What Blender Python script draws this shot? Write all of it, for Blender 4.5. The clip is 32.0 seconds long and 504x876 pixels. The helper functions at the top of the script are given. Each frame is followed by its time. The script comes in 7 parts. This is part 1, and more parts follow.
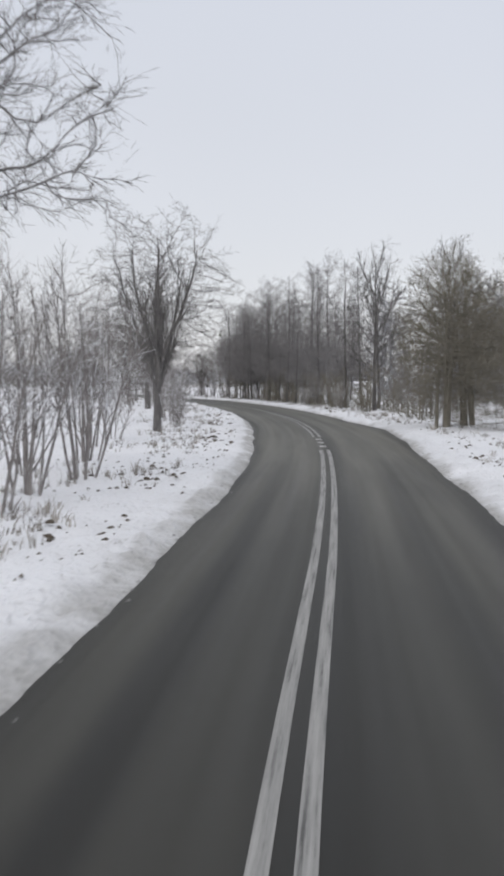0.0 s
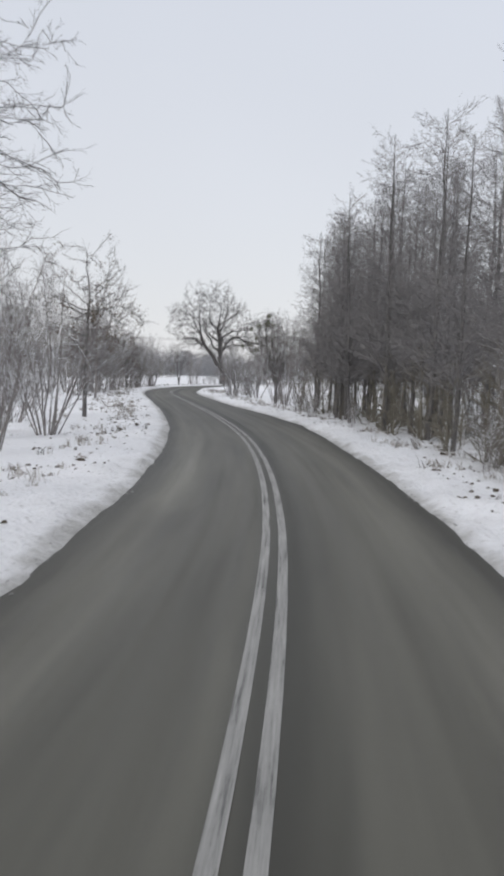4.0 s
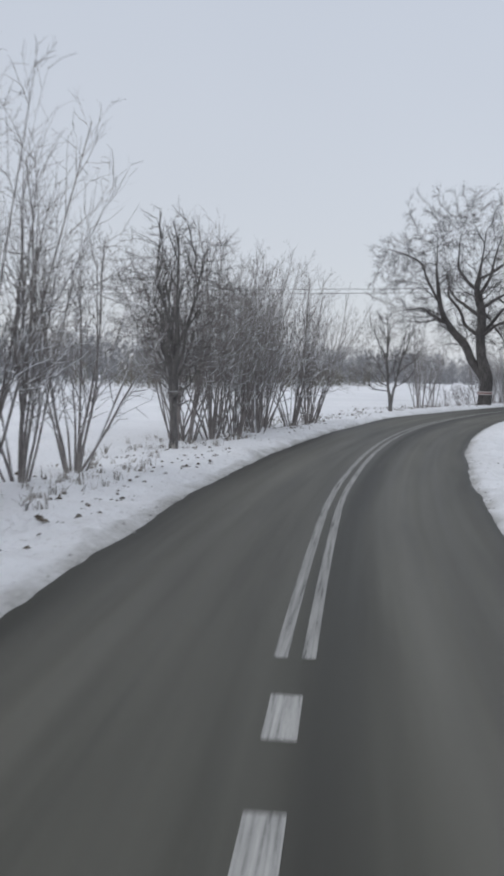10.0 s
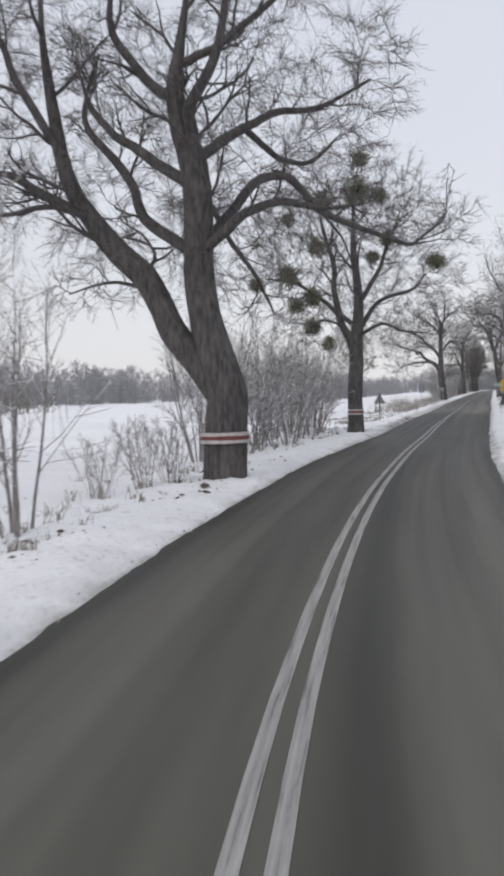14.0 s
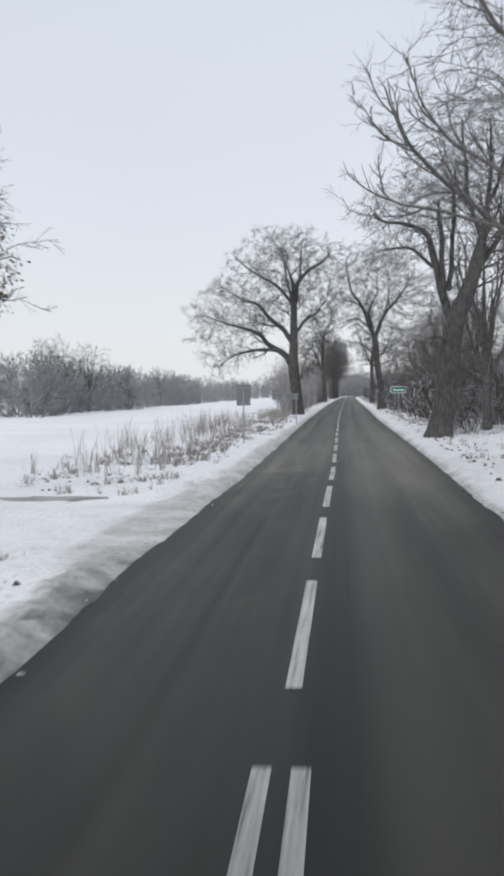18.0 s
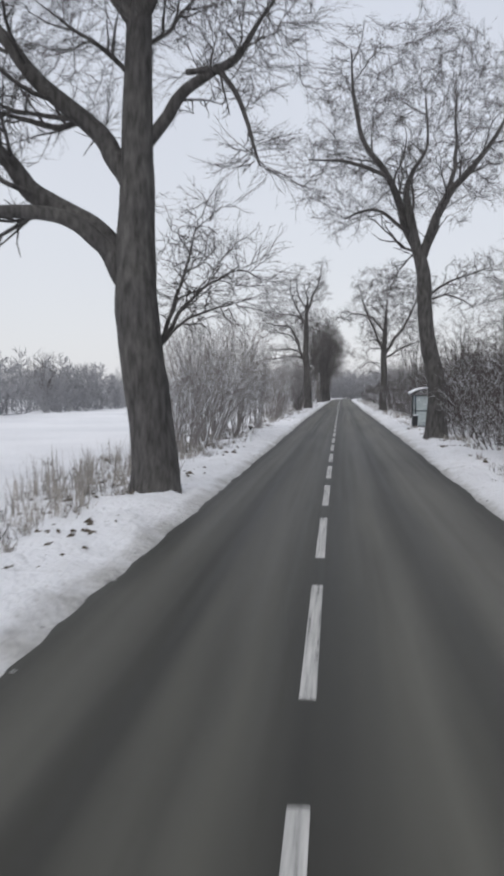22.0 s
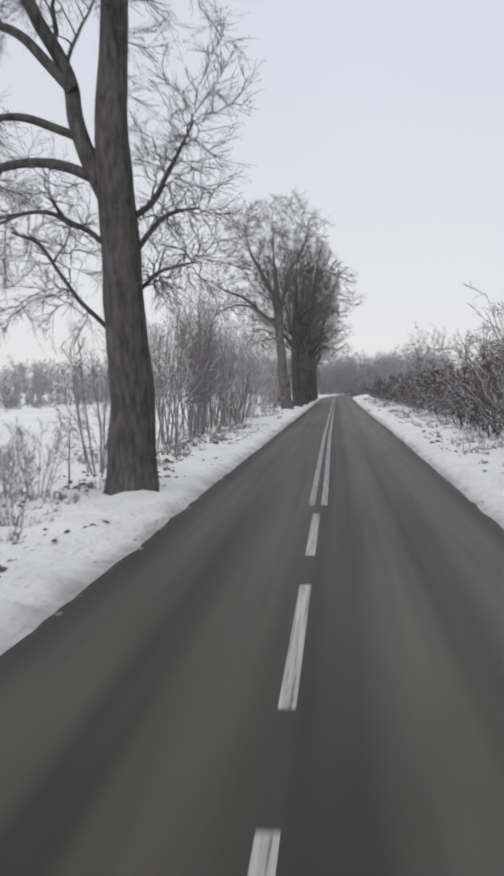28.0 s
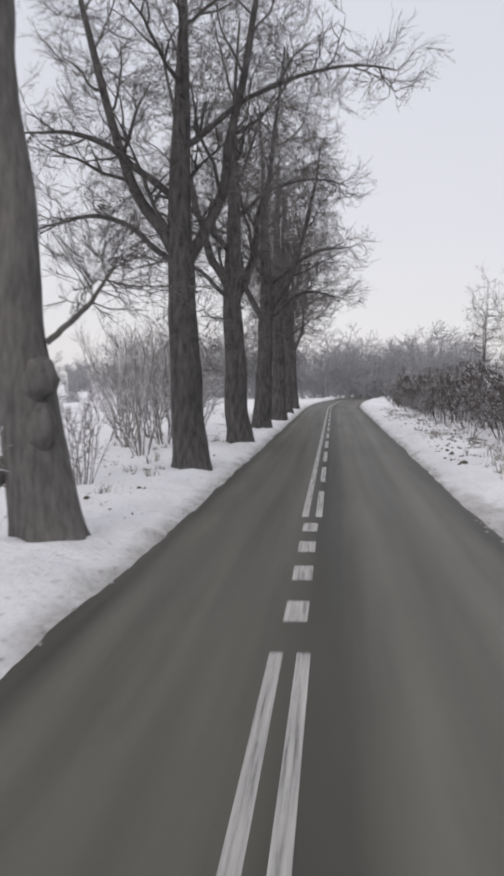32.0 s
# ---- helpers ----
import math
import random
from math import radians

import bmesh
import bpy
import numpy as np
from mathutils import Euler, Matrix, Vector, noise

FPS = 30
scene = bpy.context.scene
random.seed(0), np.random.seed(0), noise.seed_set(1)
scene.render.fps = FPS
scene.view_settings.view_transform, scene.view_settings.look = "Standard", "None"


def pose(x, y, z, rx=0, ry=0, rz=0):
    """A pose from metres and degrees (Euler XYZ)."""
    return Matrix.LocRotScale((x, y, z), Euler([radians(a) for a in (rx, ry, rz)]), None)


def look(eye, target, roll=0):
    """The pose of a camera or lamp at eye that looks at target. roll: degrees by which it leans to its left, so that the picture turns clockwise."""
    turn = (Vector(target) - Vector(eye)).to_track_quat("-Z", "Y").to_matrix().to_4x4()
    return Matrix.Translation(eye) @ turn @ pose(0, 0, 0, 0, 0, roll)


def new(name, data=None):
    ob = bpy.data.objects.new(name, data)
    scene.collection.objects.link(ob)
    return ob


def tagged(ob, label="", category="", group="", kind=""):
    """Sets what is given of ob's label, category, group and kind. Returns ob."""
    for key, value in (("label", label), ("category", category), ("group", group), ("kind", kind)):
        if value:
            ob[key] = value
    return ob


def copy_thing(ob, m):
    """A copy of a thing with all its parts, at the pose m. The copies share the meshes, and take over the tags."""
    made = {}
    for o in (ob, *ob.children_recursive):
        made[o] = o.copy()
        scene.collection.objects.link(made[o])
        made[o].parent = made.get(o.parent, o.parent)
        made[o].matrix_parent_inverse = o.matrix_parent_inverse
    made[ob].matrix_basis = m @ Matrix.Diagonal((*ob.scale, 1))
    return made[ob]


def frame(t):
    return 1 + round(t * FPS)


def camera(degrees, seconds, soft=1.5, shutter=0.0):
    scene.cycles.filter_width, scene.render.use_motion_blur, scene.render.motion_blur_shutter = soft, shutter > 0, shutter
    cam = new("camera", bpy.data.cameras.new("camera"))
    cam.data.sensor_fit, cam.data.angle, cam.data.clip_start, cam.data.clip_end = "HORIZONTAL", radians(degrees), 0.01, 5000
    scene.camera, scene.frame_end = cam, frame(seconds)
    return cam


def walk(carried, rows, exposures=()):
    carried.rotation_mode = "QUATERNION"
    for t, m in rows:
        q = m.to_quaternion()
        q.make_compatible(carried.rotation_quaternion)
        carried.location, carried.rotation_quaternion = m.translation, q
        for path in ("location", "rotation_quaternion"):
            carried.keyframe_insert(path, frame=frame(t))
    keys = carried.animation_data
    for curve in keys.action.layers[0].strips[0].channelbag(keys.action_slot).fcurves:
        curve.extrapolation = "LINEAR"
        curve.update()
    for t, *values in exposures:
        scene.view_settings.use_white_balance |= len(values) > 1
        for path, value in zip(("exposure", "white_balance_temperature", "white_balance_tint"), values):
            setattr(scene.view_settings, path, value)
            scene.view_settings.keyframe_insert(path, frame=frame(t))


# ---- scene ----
cam = camera(29.96, 32.0, soft=3.5, shutter=0.2)
# seconds, x, y, pitch, roll, yaw of the camera in a lorry's cab, 2.5 m above the road
PATH = [
    (0.0, 0.00, 0.00, -3.58, 0.34, 5.31),
    (0.5, 0.02, 7.67, -3.65, 0.15, 5.17),
    (1.0, 0.05, 15.32, -3.69, 0.12, 5.18),
    (1.5, 0.05, 22.96, -3.71, 0.07, 5.26),
    (2.0, -0.07, 30.58, -3.57, -0.21, 6.52),
    (2.5, -0.39, 38.18, -3.62, -0.47, 8.17),
    (3.0, -0.98, 45.77, -3.69, -0.66, 10.40),
    (3.5, -1.85, 53.32, -3.81, -0.95, 12.51),
    (4.0, -2.99, 60.83, -3.98, -1.40, 14.36),
    (4.5, -4.38, 68.29, -4.21, -2.06, 15.88),
    (5.0, -6.00, 75.69, -4.11, -2.07, 17.58),
    (5.5, -7.86, 83.00, -3.98, -2.00, 19.23),
    (6.0, -9.94, 90.22, -3.94, -2.14, 21.02),
    (6.5, -12.25, 97.34, -4.03, -2.03, 23.04),
    (7.0, -14.77, 104.39, -4.07, -2.03, 24.47),
    (7.5, -17.47, 111.41, -4.08, -2.34, 25.75),
    (8.0, -20.31, 118.46, -4.08, -2.38, 26.65),
    (8.5, -23.24, 125.59, -4.09, -2.40, 27.20),
    (9.0, -26.25, 132.80, -4.08, -2.13, 27.44),
    (9.5, -29.29, 140.08, -4.03, -1.91, 27.45),
    (10.0, -32.33, 147.36, -3.93, -1.29, 27.41),
    (10.5, -35.28, 154.62, -3.92, 0.57, 26.79),
    (11.0, -38.01, 161.86, -4.14, 1.51, 25.24),
    (11.5, -40.43, 169.10, -4.07, 2.13, 23.12),
    (12.0, -42.53, 176.35, -3.89, 2.55, 20.77),
    (12.5, -44.32, 183.62, -3.73, 2.51, 17.97),
    (13.0, -45.77, 190.96, -3.68, 1.77, 15.02),
    (13.5, -46.85, 198.37, -3.31, 1.61, 12.12),
    (14.0, -47.57, 205.87, -2.79, 1.72, 9.58),
    (14.5, -47.97, 213.44, -2.52, 1.69, 7.37),
    (15.0, -48.12, 221.07, -2.40, 1.14, 5.27),
    (15.5, -48.01, 228.78, -2.35, 0.77, 3.75),
    (16.0, -47.68, 236.62, -2.49, 0.62, 1.88),
    (16.5, -47.17, 244.55, -2.62, 0.56, 0.79),
    (17.0, -46.55, 252.58, -2.74, 0.60, 0.60),
    (17.5, -45.93, 260.70, -2.87, 0.73, 1.00),
    (18.0, -45.30, 268.92, -2.78, 0.69, 0.88),
    (18.5, -44.67, 277.16, -2.77, 0.55, 0.71),
    (19.0, -44.02, 285.47, -2.77, 0.26, 0.69),
    (19.5, -43.32, 293.84, -2.81, -0.23, 0.67),
    (20.0, -42.63, 302.25, -2.81, -0.54, 0.69),
    (20.5, -41.96, 310.71, -2.76, -0.28, 0.61),
    (21.0, -41.31, 319.22, -2.77, -0.15, 0.49),
    (21.5, -40.65, 327.75, -2.77, -0.02, 0.39),
    (22.0, -39.98, 336.30, -2.81, 0.05, 0.38),
    (22.5, -39.30, 344.84, -2.86, 0.01, 0.37),
    (23.0, -38.59, 353.39, -2.91, 0.05, 0.39),
    (23.5, -37.84, 361.93, -2.99, 0.10, 0.30),
    (24.0, -37.07, 370.48, -3.05, 0.10, 0.18),
    (24.5, -36.30, 379.09, -3.09, -0.02, 0.20),
    (25.0, -35.53, 387.76, -3.09, -0.01, 0.07),
    (25.5, -34.76, 396.50, -3.12, 0.00, 0.03),
    (26.0, -33.99, 405.30, -3.19, 0.01, 0.01),
    (26.5, -33.20, 414.18, -3.30, 0.02, 0.00),
    (27.0, -32.41, 423.11, -3.31, 0.07, -0.04),
    (27.5, -31.60, 432.08, -3.34, 0.25, 0.03),
    (28.0, -30.80, 441.05, -3.21, 0.35, 0.07),
    (28.5, -29.99, 449.97, -3.16, 0.19, 0.01),
    (29.0, -29.21, 458.80, -3.20, 0.08, 0.02),
    (29.5, -28.44, 467.56, -3.27, -0.04, 0.06),
    (30.0, -27.68, 476.26, -3.24, -0.19, -0.08),
    (30.5, -26.93, 484.87, -3.31, -0.31, -0.05),
    (31.0, -26.17, 493.43, -3.33, -0.26, -0.15),
    (31.5, -25.42, 501.95, -3.35, 0.00, -0.15),
    (32.0, -24.67, 510.41, -3.36, 0.20, -0.15),
]
# seconds, stops, kelvin, tint: the camera's own drift
EXPOSURE = [(0.0, 0.05, 6560, 11), (2.5, 0.08, 6560, 11), (5.0, 0.08, 6500, 10), (6.5, -0.04, 6400, 9.5), (8.0, -0.1, 6300, 9), (11.0, -0.13, 6280, 10), (13.0, -0.05, 6320, 11), (14.3, 0.14, 6620, 12.5), (15.5, 0.3, 6700, 13),
            (17.5, 0.17, 6500, 9.5), (18.3, 0.09, 6400, 9.8), (19.0, 0.0, 6320, 10), (21.0, -0.12, 6180, 10), (22.0, 0.05, 6450, 11), (23.0, 0.22, 6640, 11), (24.5, 0.0, 6450, 10), (26.5, 0.05, 6550, 12), (28.0, 0.08, 6620, 13), (30.0, 0.0, 6600, 12), (32.0, 0.08, 6700, 14)]
# how high the eye rides over the road
EYE = ((0, 2.5), (12.5, 2.5), (14, 2.42), (15.5, 2.38), (18, 2.37), (28.5, 2.37), (31, 2.46), (32, 2.46))
walk(cam, [(t, pose(x, y, float(np.interp(t, [a for a, z in EYE], [z for a, z in EYE])), 90 + tilt, 0, yaw) @ pose(0, 0, 0, 0, 0, -roll)) for t, x, y, tilt, roll, yaw in PATH], EXPOSURE)

# ---- light: an overcast winter sky and a weak, wide sun behind the cloud ----
world = bpy.data.worlds.new("overcast_sky")
scene.world = world
world.use_nodes = True
wn, wl = world.node_tree.nodes, world.node_tree.links
wn.clear()
w_out = wn.new("ShaderNodeOutputWorld")
w_bg = wn.new("ShaderNodeBackground")
w_sky = wn.new("ShaderNodeTexSky")
w_sky.sky_type = "NISHITA"
w_sky.sun_disc = False
w_sky.sun_elevation, w_sky.sun_rotation = radians(24), radians(200)
w_dim = wn.new("ShaderNodeMix")
w_dim.data_type, w_dim.blend_type = "RGBA", "MULTIPLY"
w_dim.inputs[0].default_value = 1.0
w_dim.inputs[7].default_value = (0.09, 0.09, 0.09, 1)
w_geo = wn.new("ShaderNodeTexCoord")
w_sep = wn.new("ShaderNodeSeparateXYZ")
w_ramp = wn.new("ShaderNodeValToRGB")
w_ramp.color_ramp.elements[0].position, w_ramp.color_ramp.elements[0].color = 0.0, (0.76, 0.77, 0.80, 1)
w_ramp.color_ramp.elements[1].position, w_ramp.color_ramp.elements[1].color = 1.0, (1.09, 1.11, 1.16, 1)
mid = w_ramp.color_ramp.elements.new(0.38)
mid.color = (0.68, 0.715, 0.785, 1)
w_noise = wn.new("ShaderNodeTexNoise")
w_noise.inputs["Scale"].default_value = 1.6
w_noise.inputs["Detail"].default_value = 3.0
w_cloud = wn.new("ShaderNodeMapRange")
for k, v in (("From Min", 0.3), ("From Max", 0.7), ("To Min", 0.965), ("To Max", 1.035)):
    w_cloud.inputs[k].default_value = v
w_scale = wn.new("ShaderNodeMix")
w_scale.data_type, w_scale.blend_type = "RGBA", "MULTIPLY"
w_scale.inputs[0].default_value = 1.0
w_mix = wn.new("ShaderNodeMix")
w_mix.data_type = "RGBA"
w_mix.inputs[0].default_value = 0.88
wl.new(w_sky.outputs[0], w_dim.inputs[6])
wl.new(w_geo.outputs["Generated"], w_sep.inputs[0])
wl.new(w_geo.outputs["Generated"], w_noise.inputs["Vector"])
wl.new(w_sep.outputs["Z"], w_ramp.inputs[0])
wl.new(w_noise.outputs[0], w_cloud.inputs["Value"])
wl.new(w_ramp.outputs[0], w_scale.inputs[6])
wl.new(w_cloud.outputs[0], w_scale.inputs[7])
wl.new(w_dim.outputs[2], w_mix.inputs[6])
wl.new(w_scale.outputs[2], w_mix.inputs[7])
wl.new(w_mix.outputs[2], w_bg.inputs["Color"])
w_bg.inputs["Strength"].default_value = 1.0
wl.new(w_bg.outputs[0], w_out.inputs["Surface"])

sun_lamp = bpy.data.lights.new("sun", "SUN")
sun_lamp.energy, sun_lamp.angle, sun_lamp.color = 0.6, radians(25), (1.0, 0.96, 0.9)
sun = new("sun", sun_lamp)
sun.matrix_world = look((0, 0, 60), (30, 60, 15))


# ---- materials ----
def material(name, rough=0.8, spec=0.3):
    m = bpy.data.materials.new(name)
    m.use_nodes = True
    b = m.node_tree.nodes["Principled BSDF"]
    b.inputs["Roughness"].default_value = rough
    b.inputs["Specular IOR Level"].default_value = spec
    return m, m.node_tree.nodes, m.node_tree.links, b


def tex(n, l, scale, detail=4.0, coord="Object", stretch=None, rough=0.55):
    c = n.new("ShaderNodeTexCoord")
    t = n.new("ShaderNodeTexNoise")
    t.inputs["Scale"].default_value = scale
    t.inputs["Detail"].default_value = detail
    t.inputs["Roughness"].default_value = rough
    if stretch:
        mp = n.new("ShaderNodeMapping")
        mp.inputs["Scale"].default_value = stretch
        l.new(c.outputs[coord], mp.inputs["Vector"])
        l.new(mp.outputs[0], t.inputs["Vector"])
    else:
        l.new(c.outputs[coord], t.inputs["Vector"])
    return t


def ramp(n, l, src, stops):
    r = n.new("ShaderNodeValToRGB")
    e = r.color_ramp.elements
    while len(e) < len(stops):
        e.new(0.5)
    for k, (p, c) in enumerate(stops):
        e[k].position = p
        e[k].color = (*c, 1) if len(c) == 3 else c
    l.new(src, r.inputs[0])
    return r


def mix(n, l, fac, a, b, blend="MIX"):
    m = n.new("ShaderNodeMix")
    m.data_type, m.blend_type = "RGBA", blend
    for sock, v in ((m.inputs[0], fac), (m.inputs[6], a), (m.inputs[7], b)):
        if isinstance(v, (int, float)):
            sock.default_value = v
        elif isinstance(v, tuple):
            sock.default_value = (*v, 1)
        else:
            l.new(v, sock)
    return m.outputs[2]


def maths(n, l, op, a, b=None):
    m = n.new("ShaderNodeMath")
    m.operation = op
    m.use_clamp = False
    for sock, v in zip(m.inputs, (a, b)):
        if v is None:
            continue
        if isinstance(v, (int, float)):
            sock.default_value = v
        else:
            l.new(v, sock)
    return m.outputs[0]


def bump(n, l, b, height, strength, dist):
    u = n.new("ShaderNodeBump")
    u.inputs["Strength"].default_value = strength
    u.inputs["Distance"].default_value = dist
    l.new(height, u.inputs["Height"])
    l.new(u.outputs[0], b.inputs["Normal"])


def plain(name, colour, rough=0.6, metal=0.0, vary=0.15, scale=6.0, spec=0.4):
    m, n, l, b = material(name, rough, spec)
    t = tex(n, l, scale)
    dark = tuple(c * (1 - vary) for c in colour)
    light = tuple(min(1.0, c * (1 + vary)) for c in colour)
    l.new(ramp(n, l, t.outputs[0], [(0.3, dark), (0.7, light)]).outputs[0], b.inputs["Base Color"])
    b.inputs["Metallic"].default_value = metal
    return m


def bark_material(name, dark, light, frost, scale=9.0, snow=(0.8, 0.82, 0.85)):
    """Rough bark with dry furrows, and snow that stuck to the upper side of limbs."""
    m, n, l, b = material(name, 0.9, 0.15)
    t = tex(n, l, scale, 5.0, stretch=(1, 1, 0.25))
    t2 = tex(n, l, 0.7, 3.0)
    base = ramp(n, l, t.outputs[0], [(0.3, dark), (0.7, light)]).outputs[0]
    mossy = ramp(n, l, t2.outputs[0], [(0.45, (0.85, 0.85, 0.85)), (0.75, (1.1, 1.1, 1.06))]).outputs[0]
    base = mix(n, l, 1.0, base, mossy, "MULTIPLY")
    g = n.new("ShaderNodeNewGeometry")
    s = n.new("ShaderNodeSeparateXYZ")
    l.new(g.outputs["Normal"], s.inputs[0])
    t3 = tex(n, l, 1.7, 3.0)
    amount = maths(n, l, "ADD", s.outputs["Z"], maths(n, l, "MULTIPLY", t3.outputs[0], 0.9))
    top = ramp(n, l, amount, [(1.25 - frost, (0, 0, 0)), (1.4 - frost, (1, 1, 1))]).outputs[0]
    l.new(mix(n, l, top, base, snow), b.inputs["Base Color"])
    bump(n, l, b, t.outputs[0], 0.6, 0.03)
    return m


BARK = bark_material("lime_bark", (0.058, 0.056, 0.055), (0.15, 0.144, 0.141), 0.08)
# lime bark again, lightened for the light on the row's first trunk
BARK_LIT = bark_material("lit_lime_bark", (0.103, 0.099, 0.096), (0.202, 0.194, 0.188), 0.08)
BARK_TWIG = bark_material("lime_twig_bark", (0.088, 0.083, 0.083), (0.175, 0.165, 0.165), 0.12)
BARK_OAK = bark_material("oak_bark", (0.055, 0.052, 0.053), (0.14, 0.132, 0.129), 0.05)
BARK_ALDER = bark_material("alder_bark", (0.105, 0.1, 0.1), (0.22, 0.21, 0.205), 0.2)
BARK_HAZEL = bark_material("hazel_bark", (0.17, 0.156, 0.152), (0.36, 0.335, 0.326), 0.55)
BARK_WILLOW = bark_material("willow_bark", (0.165, 0.152, 0.125), (0.29, 0.27, 0.228), 0.08)
# next two: paled partly to carry the haze over the distant wood
BARK_ALDER_TWIG = bark_material("alder_twig_bark", (0.18, 0.173, 0.176), (0.33, 0.318, 0.32), 0.25)
BARK_THORN = bark_material("thorn_bark", (0.19, 0.182, 0.182), (0.33, 0.315, 0.315), 0.3)
BARK_SNOWY = bark_material("snowy_thicket_bark", (0.06, 0.052, 0.05), (0.125, 0.11, 0.105), 0.29)
# pale grey puts the haze of distance into the bark colour
BARK_HAZED = bark_material("hazed_wood_bark", (0.29, 0.292, 0.308), (0.40, 0.402, 0.42), 0.15)
MISTLETOE = plain("mistletoe_leaves", (0.17, 0.175, 0.115), 0.6, vary=0.35, scale=4)
DEAD_LEAF = plain("withered_leaves", (0.12, 0.085, 0.05), 0.8, vary=0.4, scale=3)
STRAW = plain("dry_straw", (0.33, 0.31, 0.285), 0.85, vary=0.4, scale=2)
DEAD_WEED = plain("dead_weed_stalks", (0.125, 0.11, 0.098), 0.9, vary=0.4, scale=2)
CLOD = plain("dead_weeds_and_soil", (0.10, 0.084, 0.065), 0.95, vary=0.4, scale=2)
STEEL = plain("galvanised_steel", (0.36, 0.37, 0.38), 0.45, 0.7, 0.12, 14)
PLATE_BACK = plain("grey_sign_back", (0.21, 0.22, 0.23), 0.55, 0.3, 0.12, 10)
WHITE = plain("white_sheeting", (0.72, 0.73, 0.74), 0.5, vary=0.06)
BLUE = plain("blue_sheeting", (0.02, 0.055, 0.22), 0.45, vary=0.1)
GREEN = plain("green_sheeting", (0.004, 0.2, 0.145), 0.45, vary=0.08)
YELLOW = plain("yellow_sheeting", (0.5, 0.30, 0.02), 0.45, vary=0.08)
BLACK = plain("black_film", (0.02, 0.02, 0.02), 0.5)
DARK_FRAME = plain("dark_painted_steel", (0.03, 0.04, 0.05), 0.45, 0.2)
PALE_BLUE = plain("pale_blue_panel", (0.25, 0.42, 0.55), 0.45)
RED_PAINT = plain("faded_red_paint", (0.15, 0.05, 0.048), 0.8, vary=0.25, scale=9)
WHITE_PAINT = plain("worn_white_paint", (0.46, 0.43, 0.42), 0.8, vary=0.2, scale=9)
WOOD_POLE = plain("weathered_wood_pole", (0.13, 0.115, 0.10), 0.9, vary=0.3, scale=5)
WIRE = plain("black_cable", (0.03, 0.03, 0.033), 0.6)
BIN = plain("dark_bin_plastic", (0.03, 0.033, 0.036), 0.6)

# frosted shelter glass
GLASS, gn, gl, gb = material("milky_shelter_glass", 0.35, 0.5)
gb.inputs["Base Color"].default_value = (0.62, 0.70, 0.70, 1)
gb.inputs["Alpha"].default_value = 0.62
gt = tex(gn, gl, 5.0)
gl.new(ramp(gn, gl, gt.outputs[0], [(0.3, (0.5, 0.58, 0.58)), (0.7, (0.7, 0.76, 0.76))]).outputs[0], gb.inputs["Base Color"])

# asphalt: grain, worn wheel tracks along the lanes, salt bloom, damp dark streaks and a few sealed cracks
ASPHALT, n, l, b = material("salted_asphalt", 0.6, 0.2)
uv = n.new("ShaderNodeUVMap")
uv.uv_map = "along"
sep = n.new("ShaderNodeSeparateXYZ")
l.new(uv.outputs[0], sep.inputs[0])
grain = tex(n, l, 90.0, 3.0)


def streak(sx, sy, scale, detail=4.0):
    mp = n.new("ShaderNodeMapping")
    mp.inputs["Scale"].default_value = (sx, sy, 1)
    l.new(uv.outputs[0], mp.inputs["Vector"])
    t = n.new("ShaderNodeTexNoise")
    t.inputs["Scale"].default_value = scale
    t.inputs["Detail"].default_value = detail
    l.new(mp.outputs[0], t.inputs["Vector"])
    return t.outputs[0]


long_streak = streak(1.1, 0.02, 1.0, 3.0)
fine_streak = streak(4.0, 0.03, 1.0, 3.0)
patchy = streak(0.5, 0.06, 1.0, 4.0)
across = maths(n, l, "ADD", sep.outputs["X"], maths(n, l, "MULTIPLY", maths(n, l, "SUBTRACT", patchy, 0.5), 0.12))
lane = n.new("ShaderNodeMapRange")
for k, v in (("From Min", -3.6), ("From Max", 3.6), ("To Min", 0.0), ("To Max", 1.0)):
    lane.inputs[k].default_value = v
l.new(across, lane.inputs["Value"])
# damp wheel tracks and edges against dry salted strips, across the road
LANES = ((-3.4, 0.95), (-2.5, 1.08), (-2.1, 1.2), (-1.8, 1.27), (-1.54, 1.1), (-1.36, 0.5), (-1.1, 0.46), (-0.92, 0.96), (-0.3, 1.0), (-0.02, 0.62), (0.18, 0.36), (0.42, 0.52), (0.72, 0.95), (1.1, 1.3), (1.32, 0.98), (1.48, 0.58), (1.72, 0.74), (1.98, 1.42), (2.5, 1.5), (3.0, 1.15))


def grey3(v):
    return (v, v, v)


base = ramp(n, l, long_streak, [(0.25, (0.062, 0.0605, 0.051)), (0.5, (0.076, 0.0742, 0.063)), (0.78, (0.096, 0.0935, 0.080))]).outputs[0]
wheel = ramp(n, l, lane.outputs[0], [((d + 3.6) / 7.2, grey3(v)) for d, v in LANES]).outputs[0]
worn = streak(0.8, 0.045, 1.0, 5.0)
wheel = mix(n, l, ramp(n, l, worn, [(0.34, grey3(0.68)), (0.62, grey3(1.0))]).outputs[0], (0.95, 0.95, 0.95), wheel)
